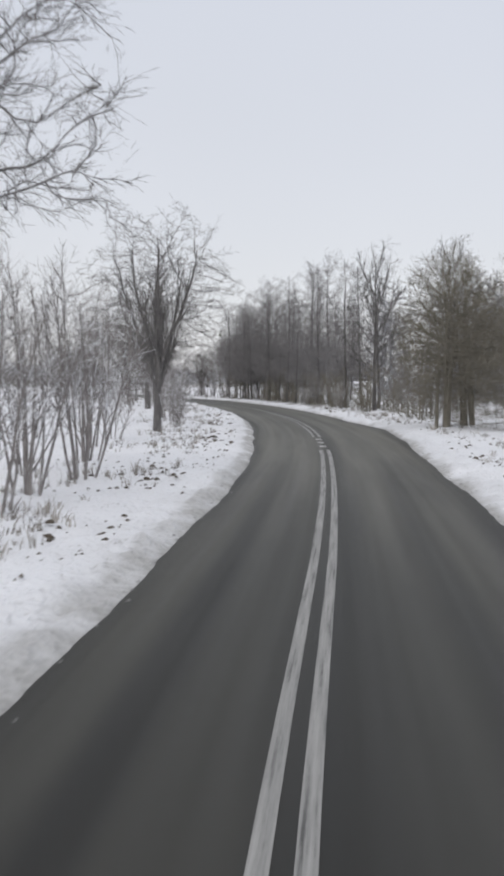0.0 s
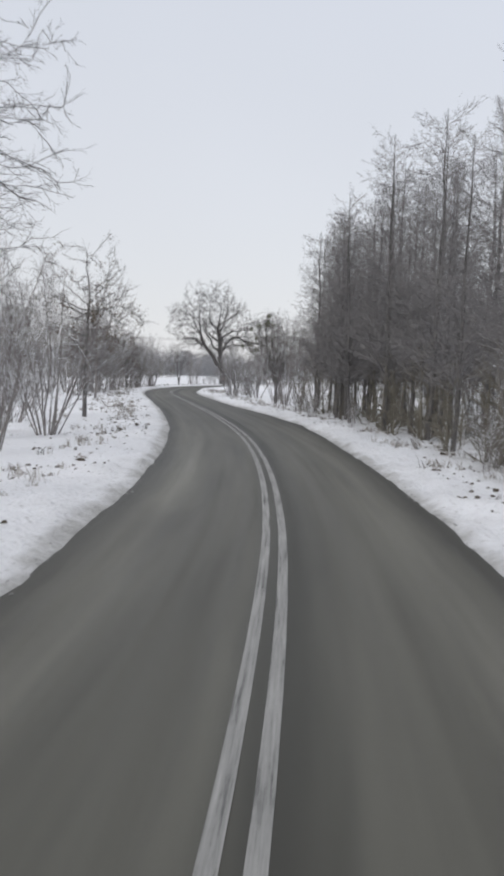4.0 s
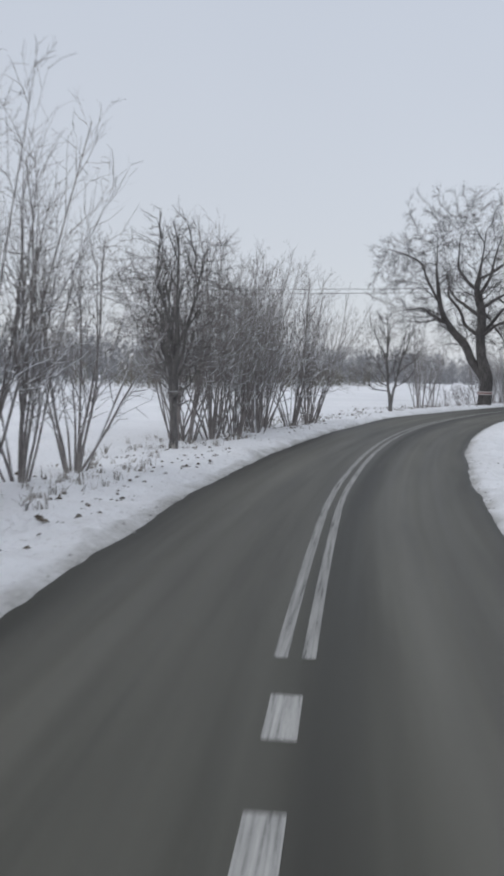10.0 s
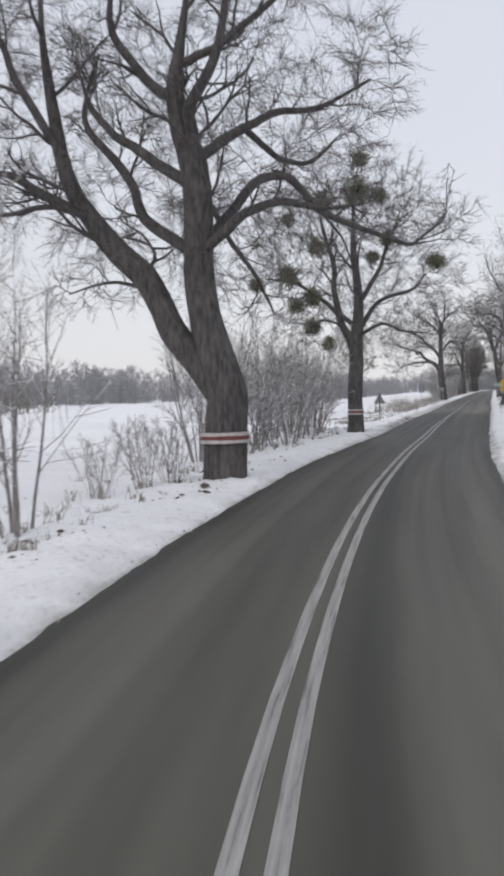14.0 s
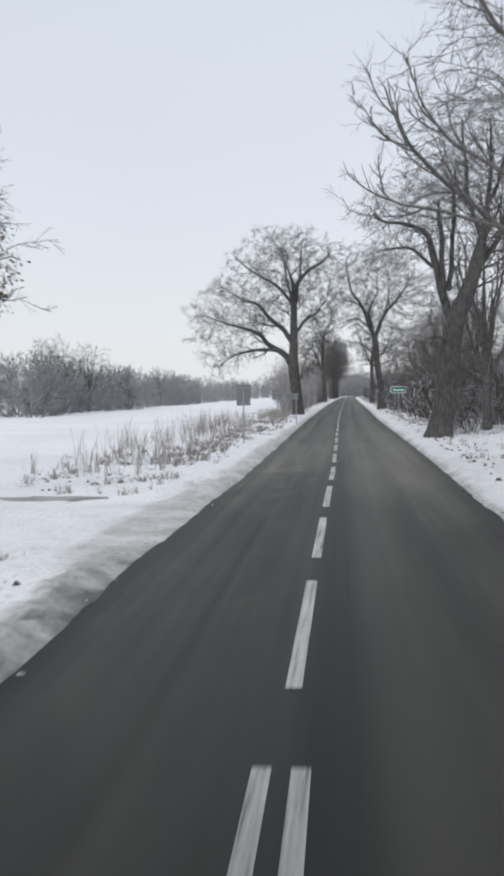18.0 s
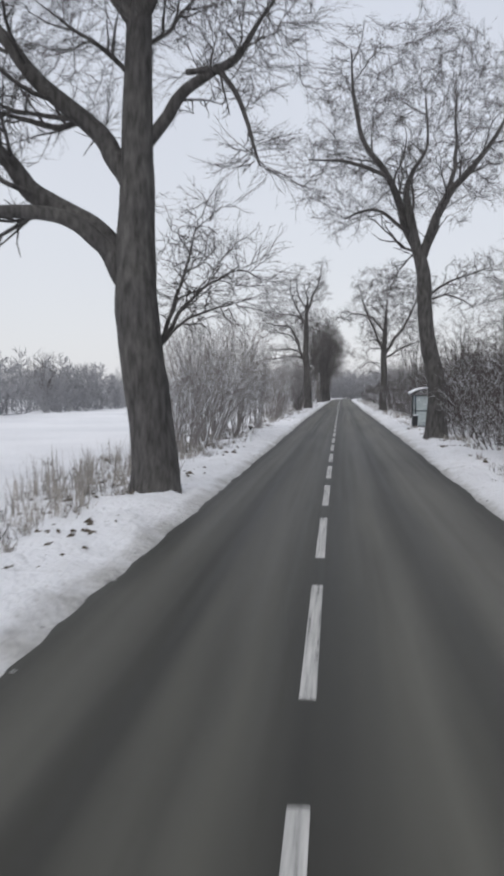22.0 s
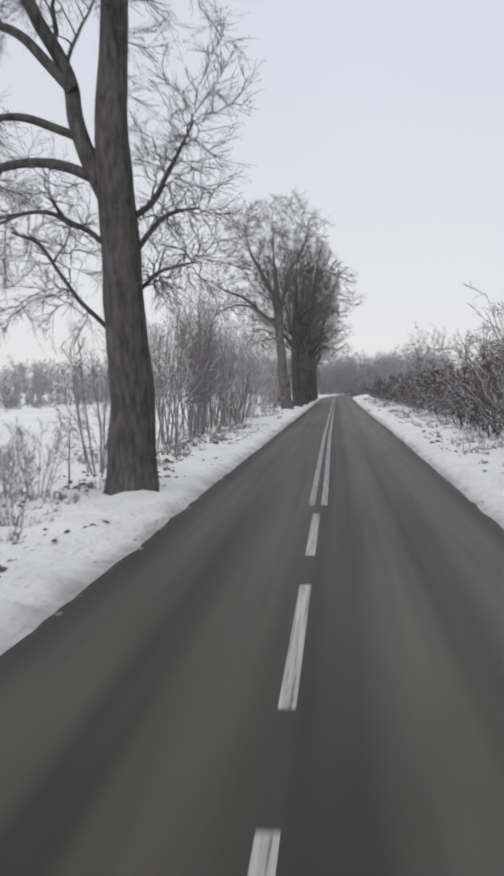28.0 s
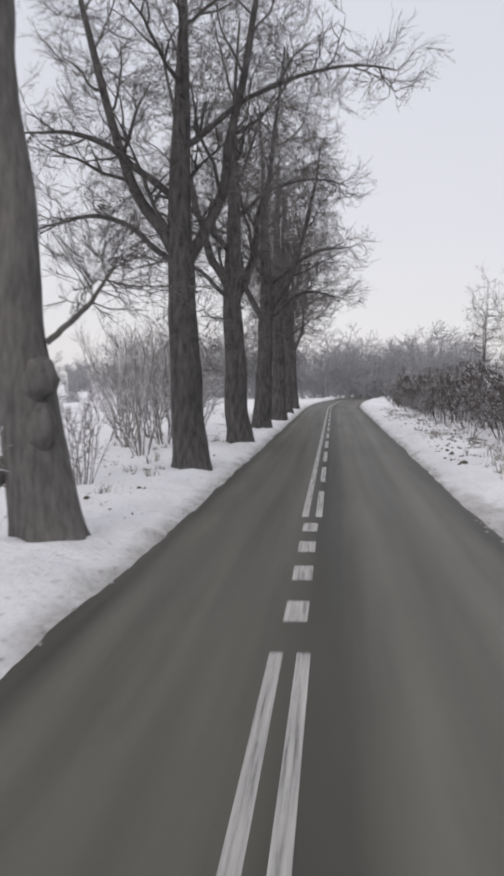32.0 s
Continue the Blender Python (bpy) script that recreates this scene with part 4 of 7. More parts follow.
def puddle(name, s, d, ls, ld, label, seed):
    """A bare wet patch in the snow, with a ragged outline."""
    bm = bmesh.new()
    ring = []
    for k in range(28):
        a = k * 2 * math.pi / 28
        r = 1 + 0.35 * wob(math.cos(a) * 1.7, math.sin(a) * 1.7, seed)
        x, y = spot(s + math.sin(a) * ls * r, d + math.cos(a) * ld * r)
        ring.append(bm.verts.new((x, y, ground_z(s + math.sin(a) * ls * r, d + math.cos(a) * ld * r) - 0.01)))
    hub = bm.verts.new((*spot(s, d), ground_z(s, d) + 0.03))
    mid = []
    for k in range(28):
        p = ring[k].co.lerp(hub.co, 0.4)
        mid.append(bm.verts.new((p.x, p.y, max(p.z, hub.co.z) + 0.015)))
    for k in range(28):
        j = (k + 1) % 28
        bm.faces.new((ring[k], ring[j], mid[j], mid[k]))
        bm.faces.new((mid[k], mid[j], hub))
    return tagged(new(name, from_bm(name, bm, SLUSH)), label, "slush", kind="structure")


puddle("slush_patch", 297.0, -6.0, 0.35, 1.3, "grey wet slush in the snowed-up field track", 1.0)
puddle("slush_patch", 155.5, 5.6, 1.0, 1.2, "grey wet slush in the side track", 3.0)
puddle("slush_patch", 533.6, 4.4, 0.45, 2.0, "bare wet strip across a snowy driveway", 4.0)


# ---- weeds, clods and straw that stick out of the snow ----
def tufts(name, label, seed, spots, blades, tall, mat, lean=0.5, width=0.012):
    rng = np.random.default_rng(seed)
    vs, fs = [], []
    for s, d, h in spots:
        x, y = spot(s, d)
        z = ground_z(s, d) - 0.03
        nb = int(blades * rng.uniform(0.6, 1.4))
        for k in range(nb):
            a = rng.uniform(0, 2 * math.pi)
            rr = abs(rng.normal(0, 0.10)) * (1 + h)
            bx, by = x + math.cos(a) * rr, y + math.sin(a) * rr
            hh = h * tall * rng.uniform(0.4, 1.1)
            lx, ly = rng.normal(0, lean * hh * 0.5), rng.normal(0, lean * hh * 0.5)
            w = width * rng.uniform(0.7, 1.5)
            c, e = math.cos(a + 1.5), math.sin(a + 1.5)
            i = len(vs)
            vs += [(bx - c * w, by - e * w, z), (bx + c * w, by + e * w, z), (bx + lx * 0.5 + c * w * 0.8, by + ly * 0.5 + e * w * 0.8, z + hh * 0.6), (bx + lx * 0.5 - c * w * 0.8, by + ly * 0.5 - e * w * 0.8, z + hh * 0.6),
                   (bx + lx * 1.2 + c * w * 0.3, by + ly * 1.2 + e * w * 0.3, z + hh), (bx + lx * 1.2 - c * w * 0.3, by + ly * 1.2 - e * w * 0.3, z + hh)]
            fs += [(i, i + 1, i + 2, i + 3), (i + 3, i + 2, i + 4, i + 5)]
    ob = new(name, mesh_from(name, vs, fs, (mat,), False))
    return tagged(ob, label, "dry grass", kind="stuff")


def clods(name, label, seed, spots, mat):
    """Low ragged lumps: matted leaves and soil between the snow."""
    rng = np.random.default_rng(seed)
    vs, fs = [], []
    for s, d, r in spots:
        x, y = spot(s, d)
        z = max(0.0, ground_z(s, d))
        i = len(vs)
        k = 6
        asp = rng.uniform(0.4, 1.0)
        rot = rng.uniform(0, 3.1)
        for ring, (rad, hz) in enumerate(((1.0, -0.03), (0.75, 0.35), (0.3, 0.6))):
            for j in range(k):
                a = j * 2 * math.pi / k
                q = r * rad * rng.uniform(0.6, 1.35)
                ox, oy = math.cos(a) * q, math.sin(a) * q * asp
                vs.append((x + ox * math.cos(rot) - oy * math.sin(rot), y + ox * math.sin(rot) + oy * math.cos(rot), z + hz * r * rng.uniform(0.5, 1.2)))
        for ring in range(2):
            for j in range(k):
                fs.append((i + ring * k + j, i + ring * k + (j + 1) % k, i + (ring + 1) * k + (j + 1) % k, i + (ring + 1) * k + j))
        fs.append((i + 2 * k, i + 2 * k + 1, i + 2 * k + 3, i + 2 * k + 4))
    return tagged(new(name, mesh_from(name, vs, fs, (mat,), False)), label, "snow" if mat is not CLOD else "weeds", kind="stuff")


# stretches of the verge: from, to, side, how thick with weeds
WEEDY = ((0, 60, -1, 1.0), (60, 150, -1, 0.9), (150, 215, -1, 0.9), (215, 280, -1, 0.6), (280, 300, -1, 0.5), (300, 350, -1, 1.8), (350, 420, -1, 1.2), (420, 475, -1, 1.3), (475, 520, -1, 1.2), (520, 600, -1, 0.3),
         (20, 60, 1, 0.5), (60, 150, 1, 0.7), (150, 180, 1, 1.3), (280, 345, 1, 0.8), (345, 420, 1, 0.9), (420, 600, 1, 1.0))
rng = np.random.default_rng(11)
weed_spots, clod_spots = [], []
for a, c, side, thick in WEEDY:
    for k in range(int((c - a) * 6.5 * thick)):
        s = rng.uniform(a, c)
        u = 1.0 + abs(rng.normal(0, 1.0)) * 2.2 + (0.6 if side < 0 else 0.3)
        d = side * (edge(s, side) + u)
        if opening(s, side) > 0.3:
            continue
        if wob(s * 0.16, d * 0.35, 2.0) < -0.12:
            continue
        weed_spots.append((s, d, rng.uniform(0.08, 0.34)))
    for k in range(int((c - a) * 17.0 * thick)):
        s = rng.uniform(a, c)
        u = 0.75 + abs(rng.normal(0, 1.0)) * 2.0
        d = side * (edge(s, side) + u)
        if opening(s, side) > 0.3 or wob(s * 0.21, d * 0.4, 6.0) < -0.05:
            continue
        clod_spots.append((s, d, rng.uniform(0.02, 0.075) * (1 if rng.uniform() < 0.9 else 1.8)))
# matted weeds on the rough ground before the field track
rough = np.random.default_rng(17)
for k in range(26):
    s, d, wide = rough.uniform(276, 290), -rough.uniform(3.8, 10.5), rough.uniform(0.15, 0.5)
    for q in range(int(rough.uniform(6, 22))):
        clod_spots.append((s + rough.normal(0, wide), d + rough.normal(0, wide), rough.uniform(0.03, 0.1)))
        weed_spots.append((s + rough.normal(0, wide), d + rough.normal(0, wide), rough.uniform(0.06, 0.22)))
weedy = rng.permutation(len(weed_spots))
dark_spots = [weed_spots[k] for k in weedy if (weed_spots[k][1] < 0 and weed_spots[k][0] > 298) or k % 3 == 0]
dark_spots = [(s + rng.normal(0, 0.3), d + rng.normal(0, 0.25), h * rng.uniform(0.8, 1.3)) for s, d, h in dark_spots]
tufts("dead_weeds", "dark twiggy dead weeds half buried in the snow", 15, dark_spots, 8, 1.0, DEAD_WEED, 0.9, 0.008)
tufts("verge_weeds", "withered grass and weeds sticking out of the snow", 12, weed_spots, 9, 1.0, STRAW)
crumb_spots = []
for side in (-1, 1):
    for k in range(1500):
        s = rng.uniform(4, 560)
        crumb_spots.append((s, side * (edge(s, side) + rng.normal(0.03, 0.07)), rng.uniform(0.012, 0.04)))
clods("snow_crumbs", "grey snow crumbs along the edge of the asphalt", 16, crumb_spots, CRUMB)
clods("weed_clods", "dark matted leaves and clods half buried in snow", 13, clod_spots, CLOD)
reed_spots = []
for k in range(230):
    s = rng.uniform(303, 352)
    d = -rng.uniform(4.6, 9.0)
    if wob(s * 0.22, d * 0.4, 4.0) > 0.0:
        reed_spots.append((s, d, rng.uniform(0.7, 1.5)))
for k in range(120):
    s = rng.uniform(355, 380)
    reed_spots.append((s, -rng.uniform(4.4, 7.0), rng.uniform(0.5, 1.0)))
tufts("reeds", "tall dry reeds standing in the snow by a field", 14, reed_spots, 10, 1.0, STRAW, 0.22, 0.009)


# ---- the old trees beside the road ----
def band(parent, name, z0, z1, rad, off, mat, label, lean=(0, 0)):
    """A stripe of paint round a trunk."""
    bm = bmesh.new()
    rings = []
    for z in (z0, (z0 + z1) / 2, z1):
        ring = []
        for k in range(32):
            a = k * 2 * math.pi / 32
            r = rad * (1 + 0.02 * wob(math.cos(a) * 2, math.sin(a) * 2, z))
            ring.append(bm.verts.new((off[0] + lean[0] * z + math.cos(a) * r, off[1] + lean[1] * z + math.sin(a) * r, z + 0.015 * wob(a, z * 9, 1.0))))
        rings.append(ring)
    for p, q in zip(rings, rings[1:]):
        for k in range(32):
            bm.faces.new((p[k], p[(k + 1) % 32], q[(k + 1) % 32], q[k]))
    return part(name, from_bm(name, bm, mat, True), child(parent, "trunk"), label)


def mistletoe(tree, pts, seed, count, r0=(0.28, 0.6), hung=()):
    """Ball-shaped clumps of leaves on forked twigs, hung in the crown."""
    rng = np.random.default_rng(seed)
    if hung:
        places = [(pts[np.argmin((pts[:, 0] - x) ** 2 + (pts[:, 2] - z) ** 2 + 0.03 * pts[:, 1] ** 2)], r) for x, z, r in hung]
    else:
        pts = pts[pts[:, 2] > 5.6]
        places = [(pts[k], rng.uniform(*r0)) for k in rng.choice(len(pts), count, replace=False)]
    for c, r in places:
        r *= 1.2
        n = int(130 + 700 * r)
        aim = unit(rng.normal(0, 1, (n, 3)))
        p0, q0 = stretch_out(rng, np.tile(c, (n, 1)), aim, r * rng.uniform(0.55, 1.0, n), np.full(n, 0.008), 3, 0.2, -0.03, 0.6)
        tip = p0[:, -1]
        u = unit(rng.normal(0, 1, (n, 3)))
        w = unit(np.cross(u, aim))
        ln, wd = 0.075, 0.022
        leaf = np.stack([tip - u * ln - w * wd * 0.3, tip - w * wd, tip + u * ln, tip + w * wd], 1).reshape(-1, 3)
        lf = np.arange(n * 4).reshape(n, 4)
        v, f = joined([tubes(p0, q0, 3), (leaf, lf)])
        part("mistletoe", mesh_from("mistletoe", v, f, (MISTLETOE,)), child(tree, "crown"), "round dull-green mistletoe clump")


def keep(tree, s, d, turn=0.0, size=1.0):
    return set_at(tree, s, d, heading(s) + turn, size)


# the leaning oak with a forked trunk, where the road swings right
oak, _ = big_tree(101, "old bare oak, trunk forked low and leaning, painted warning bands", [(0, 0, -0.1), (0.05, 0, 1.7), (-0.1, 0, 3.3), (-0.45, 0, 5.6), (-0.55, 0, 8.2), (-1.0, 0, 10.2), (-0.7, 0.2, 13.0), (-0.2, 0, 17.5)],
                      [0.60, 0.57, 0.49, 0.40, 0.40, 0.29, 0.18, 0.05], stems=[([(-0.12, 0, 2.4), (-1.3, 0.1, 4.1), (-2.5, 0.1, 5.8), (-3.4, 0.1, 7.0), (-4.2, 0.1, 8.4), (-4.6, 0.2, 10.8), (-4.8, 0.1, 13.5), (-4.9, 0, 16.5)], [0.46, 0.43, 0.40, 0.34, 0.26, 0.20, 0.12, 0.04])],
                      extra=[([(-0.3, -0.2, 6.2), (0.8, -0.2, 7.0), (1.7, 0.8, 7.5), (2.7, 1.2, 7.3), (4.2, 2.0, 7.6)], [0.17, 0.15, 0.13, 0.09, 0.03]), ([(-0.4, 0, 8.7), (0.7, 0.6, 9.5), (1.5, 1.0, 10.0), (2.8, 1.2, 10.1), (4.6, 0.8, 10.8)], [0.19, 0.15, 0.12, 0.09, 0.03]),
                             ([(0.7, 0.6, 9.5), (1.6, 1.4, 8.8), (2.4, 1.9, 8.8), (3.3, 2.2, 9.7)], [0.11, 0.09, 0.07, 0.02]), ([(-0.6, 0, 9.0), (-0.5, -0.4, 10.0), (0.2, -0.5, 11.0), (0.6, -0.3, 13.0), (1.3, 0, 15.8)], [0.22, 0.19, 0.15, 0.11, 0.03]),
                             ([(-0.8, 0, 11.2), (0.3, 0.4, 11.8), (2.2, 0.3, 13.1), (3.9, 0, 14.0)], [0.15, 0.12, 0.09, 0.03]), ([(-0.6, 0, 6.1), (-1.9, 0, 7.1), (-2.7, 0.3, 8.6), (-3.7, 0.2, 10.2), (-3.1, 0.5, 12.4)], [0.20, 0.17, 0.14, 0.10, 0.03]),
                             ([(-0.6, 0, 7.9), (-2.0, -0.3, 8.9), (-3.1, -0.5, 9.8), (-3.8, -0.5, 11.8)], [0.19, 0.15, 0.11, 0.03]), ([(-4.0, 0, 7.5), (-5.0, 0.2, 8.0), (-6.2, 0.2, 8.7), (-8.2, 0, 8.4)], [0.18, 0.15, 0.11, 0.03]),
                             ([(-4.3, 0, 9.0), (-5.3, 0, 10.6), (-6.2, 0.2, 12.4), (-7.4, 0, 13.4), (-10.2, 0, 14.4)], [0.16, 0.13, 0.11, 0.08, 0.03]), ([(-3.5, 0, 7.2), (-4.6, -0.4, 7.6), (-5.8, -0.6, 7.4), (-7.6, -0.3, 7.5)], [0.12, 0.09, 0.07, 0.02]),
                             ([(-1.0, 0, 10.2), (-1.9, 0.2, 11.0), (-2.8, 0, 12.6), (-2.6, 0, 15.8)], [0.19, 0.15, 0.11, 0.03]), ([(-0.8, 0.2, 7.4), (-1.2, 3.2, 8.5), (-0.9, 5.4, 7.4), (0.0, 6.0, 5.9), (0.4, 6.6, 4.7)], [0.16, 0.13, 0.10, 0.07, 0.02]),
                             ([(-2.2, 0, 5.3), (-3.2, 0.2, 5.5), (-4.6, 0.3, 5.2)], [0.07, 0.05, 0.02]), ([(-0.4, 0.2, 6.4), (0.7, 4.2, 9.0), (1.6, 7.2, 8.5), (3.2, 9.6, 8.1), (4.8, 10.8, 7.7), (5.6, 11.2, 8.3), (6.4, 11.6, 9.2)], [0.18, 0.16, 0.14, 0.11, 0.08, 0.05, 0.02])],
                      lobes=[((-1.6, 0, 7.4), (5.0, 3.8, 2.8), 0.42), ((-2.2, 0, 13.4), (6.2, 6.0, 6.2), 1.0), ((-6.9, 0, 11.0), (4.2, 4.5, 4.2), 0.4), ((2.5, 0, 11.2), (3.4, 4.0, 4.2), 0.3), ((-8.4, 0, 13.4), (3.0, 3.4, 2.4), 0.22), ((0.8, 7.0, 8.0), (2.4, 4.0, 1.8), 0.06), ((4.6, 10.8, 8.4), (1.8, 1.8, 1.2), 0.05), ((-1.4, 5.0, 7.0), (2.6, 3.0, 2.2), 0.08)], n=1600, mat=BARK_OAK, twig=BARK_TWIG, jit=0.24, up=0.04, name="oak_tree", flare=0.1)
keep(oak, 238.3, -4.36)
for z0, z1, m, nm in ((1.0, 1.09, WHITE_PAINT, "white_band"), (1.09, 1.2, RED_PAINT, "red_band"), (1.2, 1.29, WHITE_PAINT, "white_band")):
    band(oak, nm, z0, z1, 0.675, (0.03, 0), m, "faded %s painted stripe" % nm.split("_")[0])

# the lime full of mistletoe
lime, lime_p = big_tree(102, "bare lime hung with round mistletoe clumps, painted bands on its trunk", [(0, 0, -0.1), (0.0, 0, 2.4), (0.05, 0, 4.6), (0.2, 0.1, 6.6), (0.1, 0, 9.4), (0.1, 0, 11.6), (0.6, 0, 15.2)], [0.42, 0.38, 0.37, 0.26, 0.18, 0.12, 0.04],
                        stems=[([(-0.05, 0, 4.3), (-0.8, 0.2, 7.0), (-1.0, 0.2, 8.7), (-1.4, 0, 10.8), (-1.9, 0, 13.2)], [0.25, 0.19, 0.15, 0.11, 0.03])], extra=[([(0.2, 0, 5.3), (1.4, 0.2, 6.9), (3.0, 0.1, 7.4), (4.0, 0, 8.4)], [0.15, 0.12, 0.09, 0.03]), ([(0.2, 0, 5.1), (1.5, -0.2, 5.7), (2.6, 0, 5.3), (4.2, 0, 5.1)], [0.12, 0.09, 0.06, 0.02]),
                               ([(0.15, 0, 6.6), (1.4, -0.2, 8.5), (2.0, 0, 10.1), (2.7, 0, 11.8)], [0.16, 0.12, 0.09, 0.03]), ([(-0.1, 0, 5.8), (-2.0, 0.2, 7.4), (-3.4, 0, 8.2), (-5.0, 0, 8.4)], [0.15, 0.11, 0.08, 0.03]), ([(-0.4, 0, 5.6), (-1.5, -0.2, 6.0), (-2.6, 0, 5.6)], [0.08, 0.06, 0.02])],
                        lobes=[((0.0, 0, 10.4), (5.0, 4.8, 5.2), 1.0), ((3.6, 0, 8.6), (2.6, 2.6, 2.6), 0.2), ((-0.2, 0, 6.2), (4.0, 3.4, 2.0), 0.3)], n=980, jit=0.2, up=0.04, name="lime_tree")
keep(lime, 263.2, -3.75)
CLUMPS = ((-3.7, 11.5, 0.36), (-3.4, 8.3, 0.62), (-1.3, 12.2, 0.6), (0.4, 12.7, 0.85), (4.2, 8.7, 0.52), (2.2, 10.1, 0.42), (-5.0, 8.2, 0.45), (-2.1, 7.2, 0.55), (-2.5, 5.8, 0.5), (0.5, 14.3, 0.5), (-1.5, 5.0, 0.4), (-1.6, 9.8, 0.5), (1.0, 9.3, 0.35), (-3.0, 6.7, 0.45), (1.6, 12.4, 0.45))
mistletoe(lime, lime_p, 5, 0, hung=CLUMPS)
for z0, z1, m, nm in ((1.0, 1.08, WHITE_PAINT, "white_band"), (1.08, 1.2, RED_PAINT, "red_band"), (1.2, 1.28, WHITE_PAINT, "white_band")):
    band(lime, nm, z0, z1, 0.425, (0, 0), m, "faded %s painted stripe" % nm.split("_")[0])

# the great lime with one heavy limb low over the field
great, _ = big_tree(103, "huge bare lime with a heavy limb reaching over the field", [(0, 0, -0.1), (-0.05, 0, 1.6), (-0.42, 0, 4.4), (-0.45, 0, 7.0), (-0.3, 0, 10.0), (-0.4, 0, 12.0), (-1.0, 0, 14.2), (-1.9, 0, 17.2)], [0.54, 0.50, 0.48, 0.37, 0.29, 0.22, 0.13, 0.04],
                    stems=[([(-0.4, 0, 4.4), (-1.4, 0.1, 5.9), (-2.8, 0.2, 6.8), (-4.1, 0.2, 7.9), (-6.7, 0.3, 8.7), (-9.4, 0, 9.8)], [0.36, 0.31, 0.25, 0.19, 0.11, 0.03]), ([(-0.4, 0, 6.6), (-1.1, 0.3, 7.9), (-2.5, 0.4, 9.2), (-3.8, 0.3, 10.5), (-5.5, 0.2, 11.1), (-8.2, 0, 12.9)], [0.29, 0.25, 0.2, 0.15, 0.1, 0.03])],
                    extra=[([(-1.0, 0, 5.4), (-2.0, -0.3, 6.1), (-3.7, -0.5, 6.2), (-5.3, -0.6, 5.9), (-6.7, -0.4, 5.3), (-7.8, 0, 4.2)], [0.22, 0.19, 0.15, 0.11, 0.07, 0.02]), ([(-0.3, 0, 10.2), (-1.5, -0.2, 11.8), (-2.8, -0.3, 12.7), (-4.4, 0, 13.7), (-6.0, 0, 15.0)], [0.2, 0.16, 0.12, 0.09, 0.03]),
                           ([(-0.4, 0, 7.4), (0.7, 0.2, 8.9), (1.7, 0.3, 9.6), (2.9, 0, 11.0)], [0.19, 0.15, 0.11, 0.03]), ([(0.7, 0.2, 9.3), (1.5, 0.1, 9.2), (2.1, 0, 8.0), (2.4, 0, 7.0)], [0.08, 0.07, 0.05, 0.02]), ([(-0.4, 0, 11.6), (0.8, 0.2, 13.3), (2.4, 0, 14.3), (3.4, 0, 15.6)], [0.21, 0.16, 0.11, 0.03]), ([(-0.3, 0, 10.0), (0.3, -0.4, 13.0), (0.5, -0.3, 16.4)], [0.18, 0.13, 0.03]),
                           ([(-0.3, 0, 6.4), (-1.6, 0.8, 8.4), (-3.0, 1.6, 8.6), (-5.4, 2.0, 9.6)], [0.14, 0.11, 0.08, 0.03]), ([(-0.5, 0, 10.5), (-0.9, -1.0, 13.0), (-1.6, -1.6, 16.0)], [0.15, 0.11, 0.03]), ([(0.1, 0.2, 3.3), (0.5, 0.4, 4.6), (0.9, 0.6, 6.2)], [0.06, 0.04, 0.015]), ([(0.1, 0.2, 3.3), (0.8, 0.4, 4.4), (2.0, 0.6, 5.2)], [0.06, 0.04, 0.015]), ([(0.1, 0.2, 3.3), (0.7, 0.3, 3.9), (1.9, 0.4, 4.3)], [0.045, 0.035, 0.015])],
                    lobes=[((-1.2, 0, 13.4), (5.0, 5.2, 4.4), 1.0), ((-6.4, 0, 8.8), (4.0, 4.4, 4.4), 0.65), ((2.0, 0, 11.0), (2.2, 3.0, 2.8), 0.22), ((-3.5, 0, 10.5), (3.5, 4.0, 2.5), 0.2), ((1.3, 0.7, 5.2), (1.5, 1.5, 1.8), 0.16)], n=1900, jit=0.2, up=0.03, droop=0.03, name="lime_tree", flare=0.35)
keep(great, 364.9, -3.65)
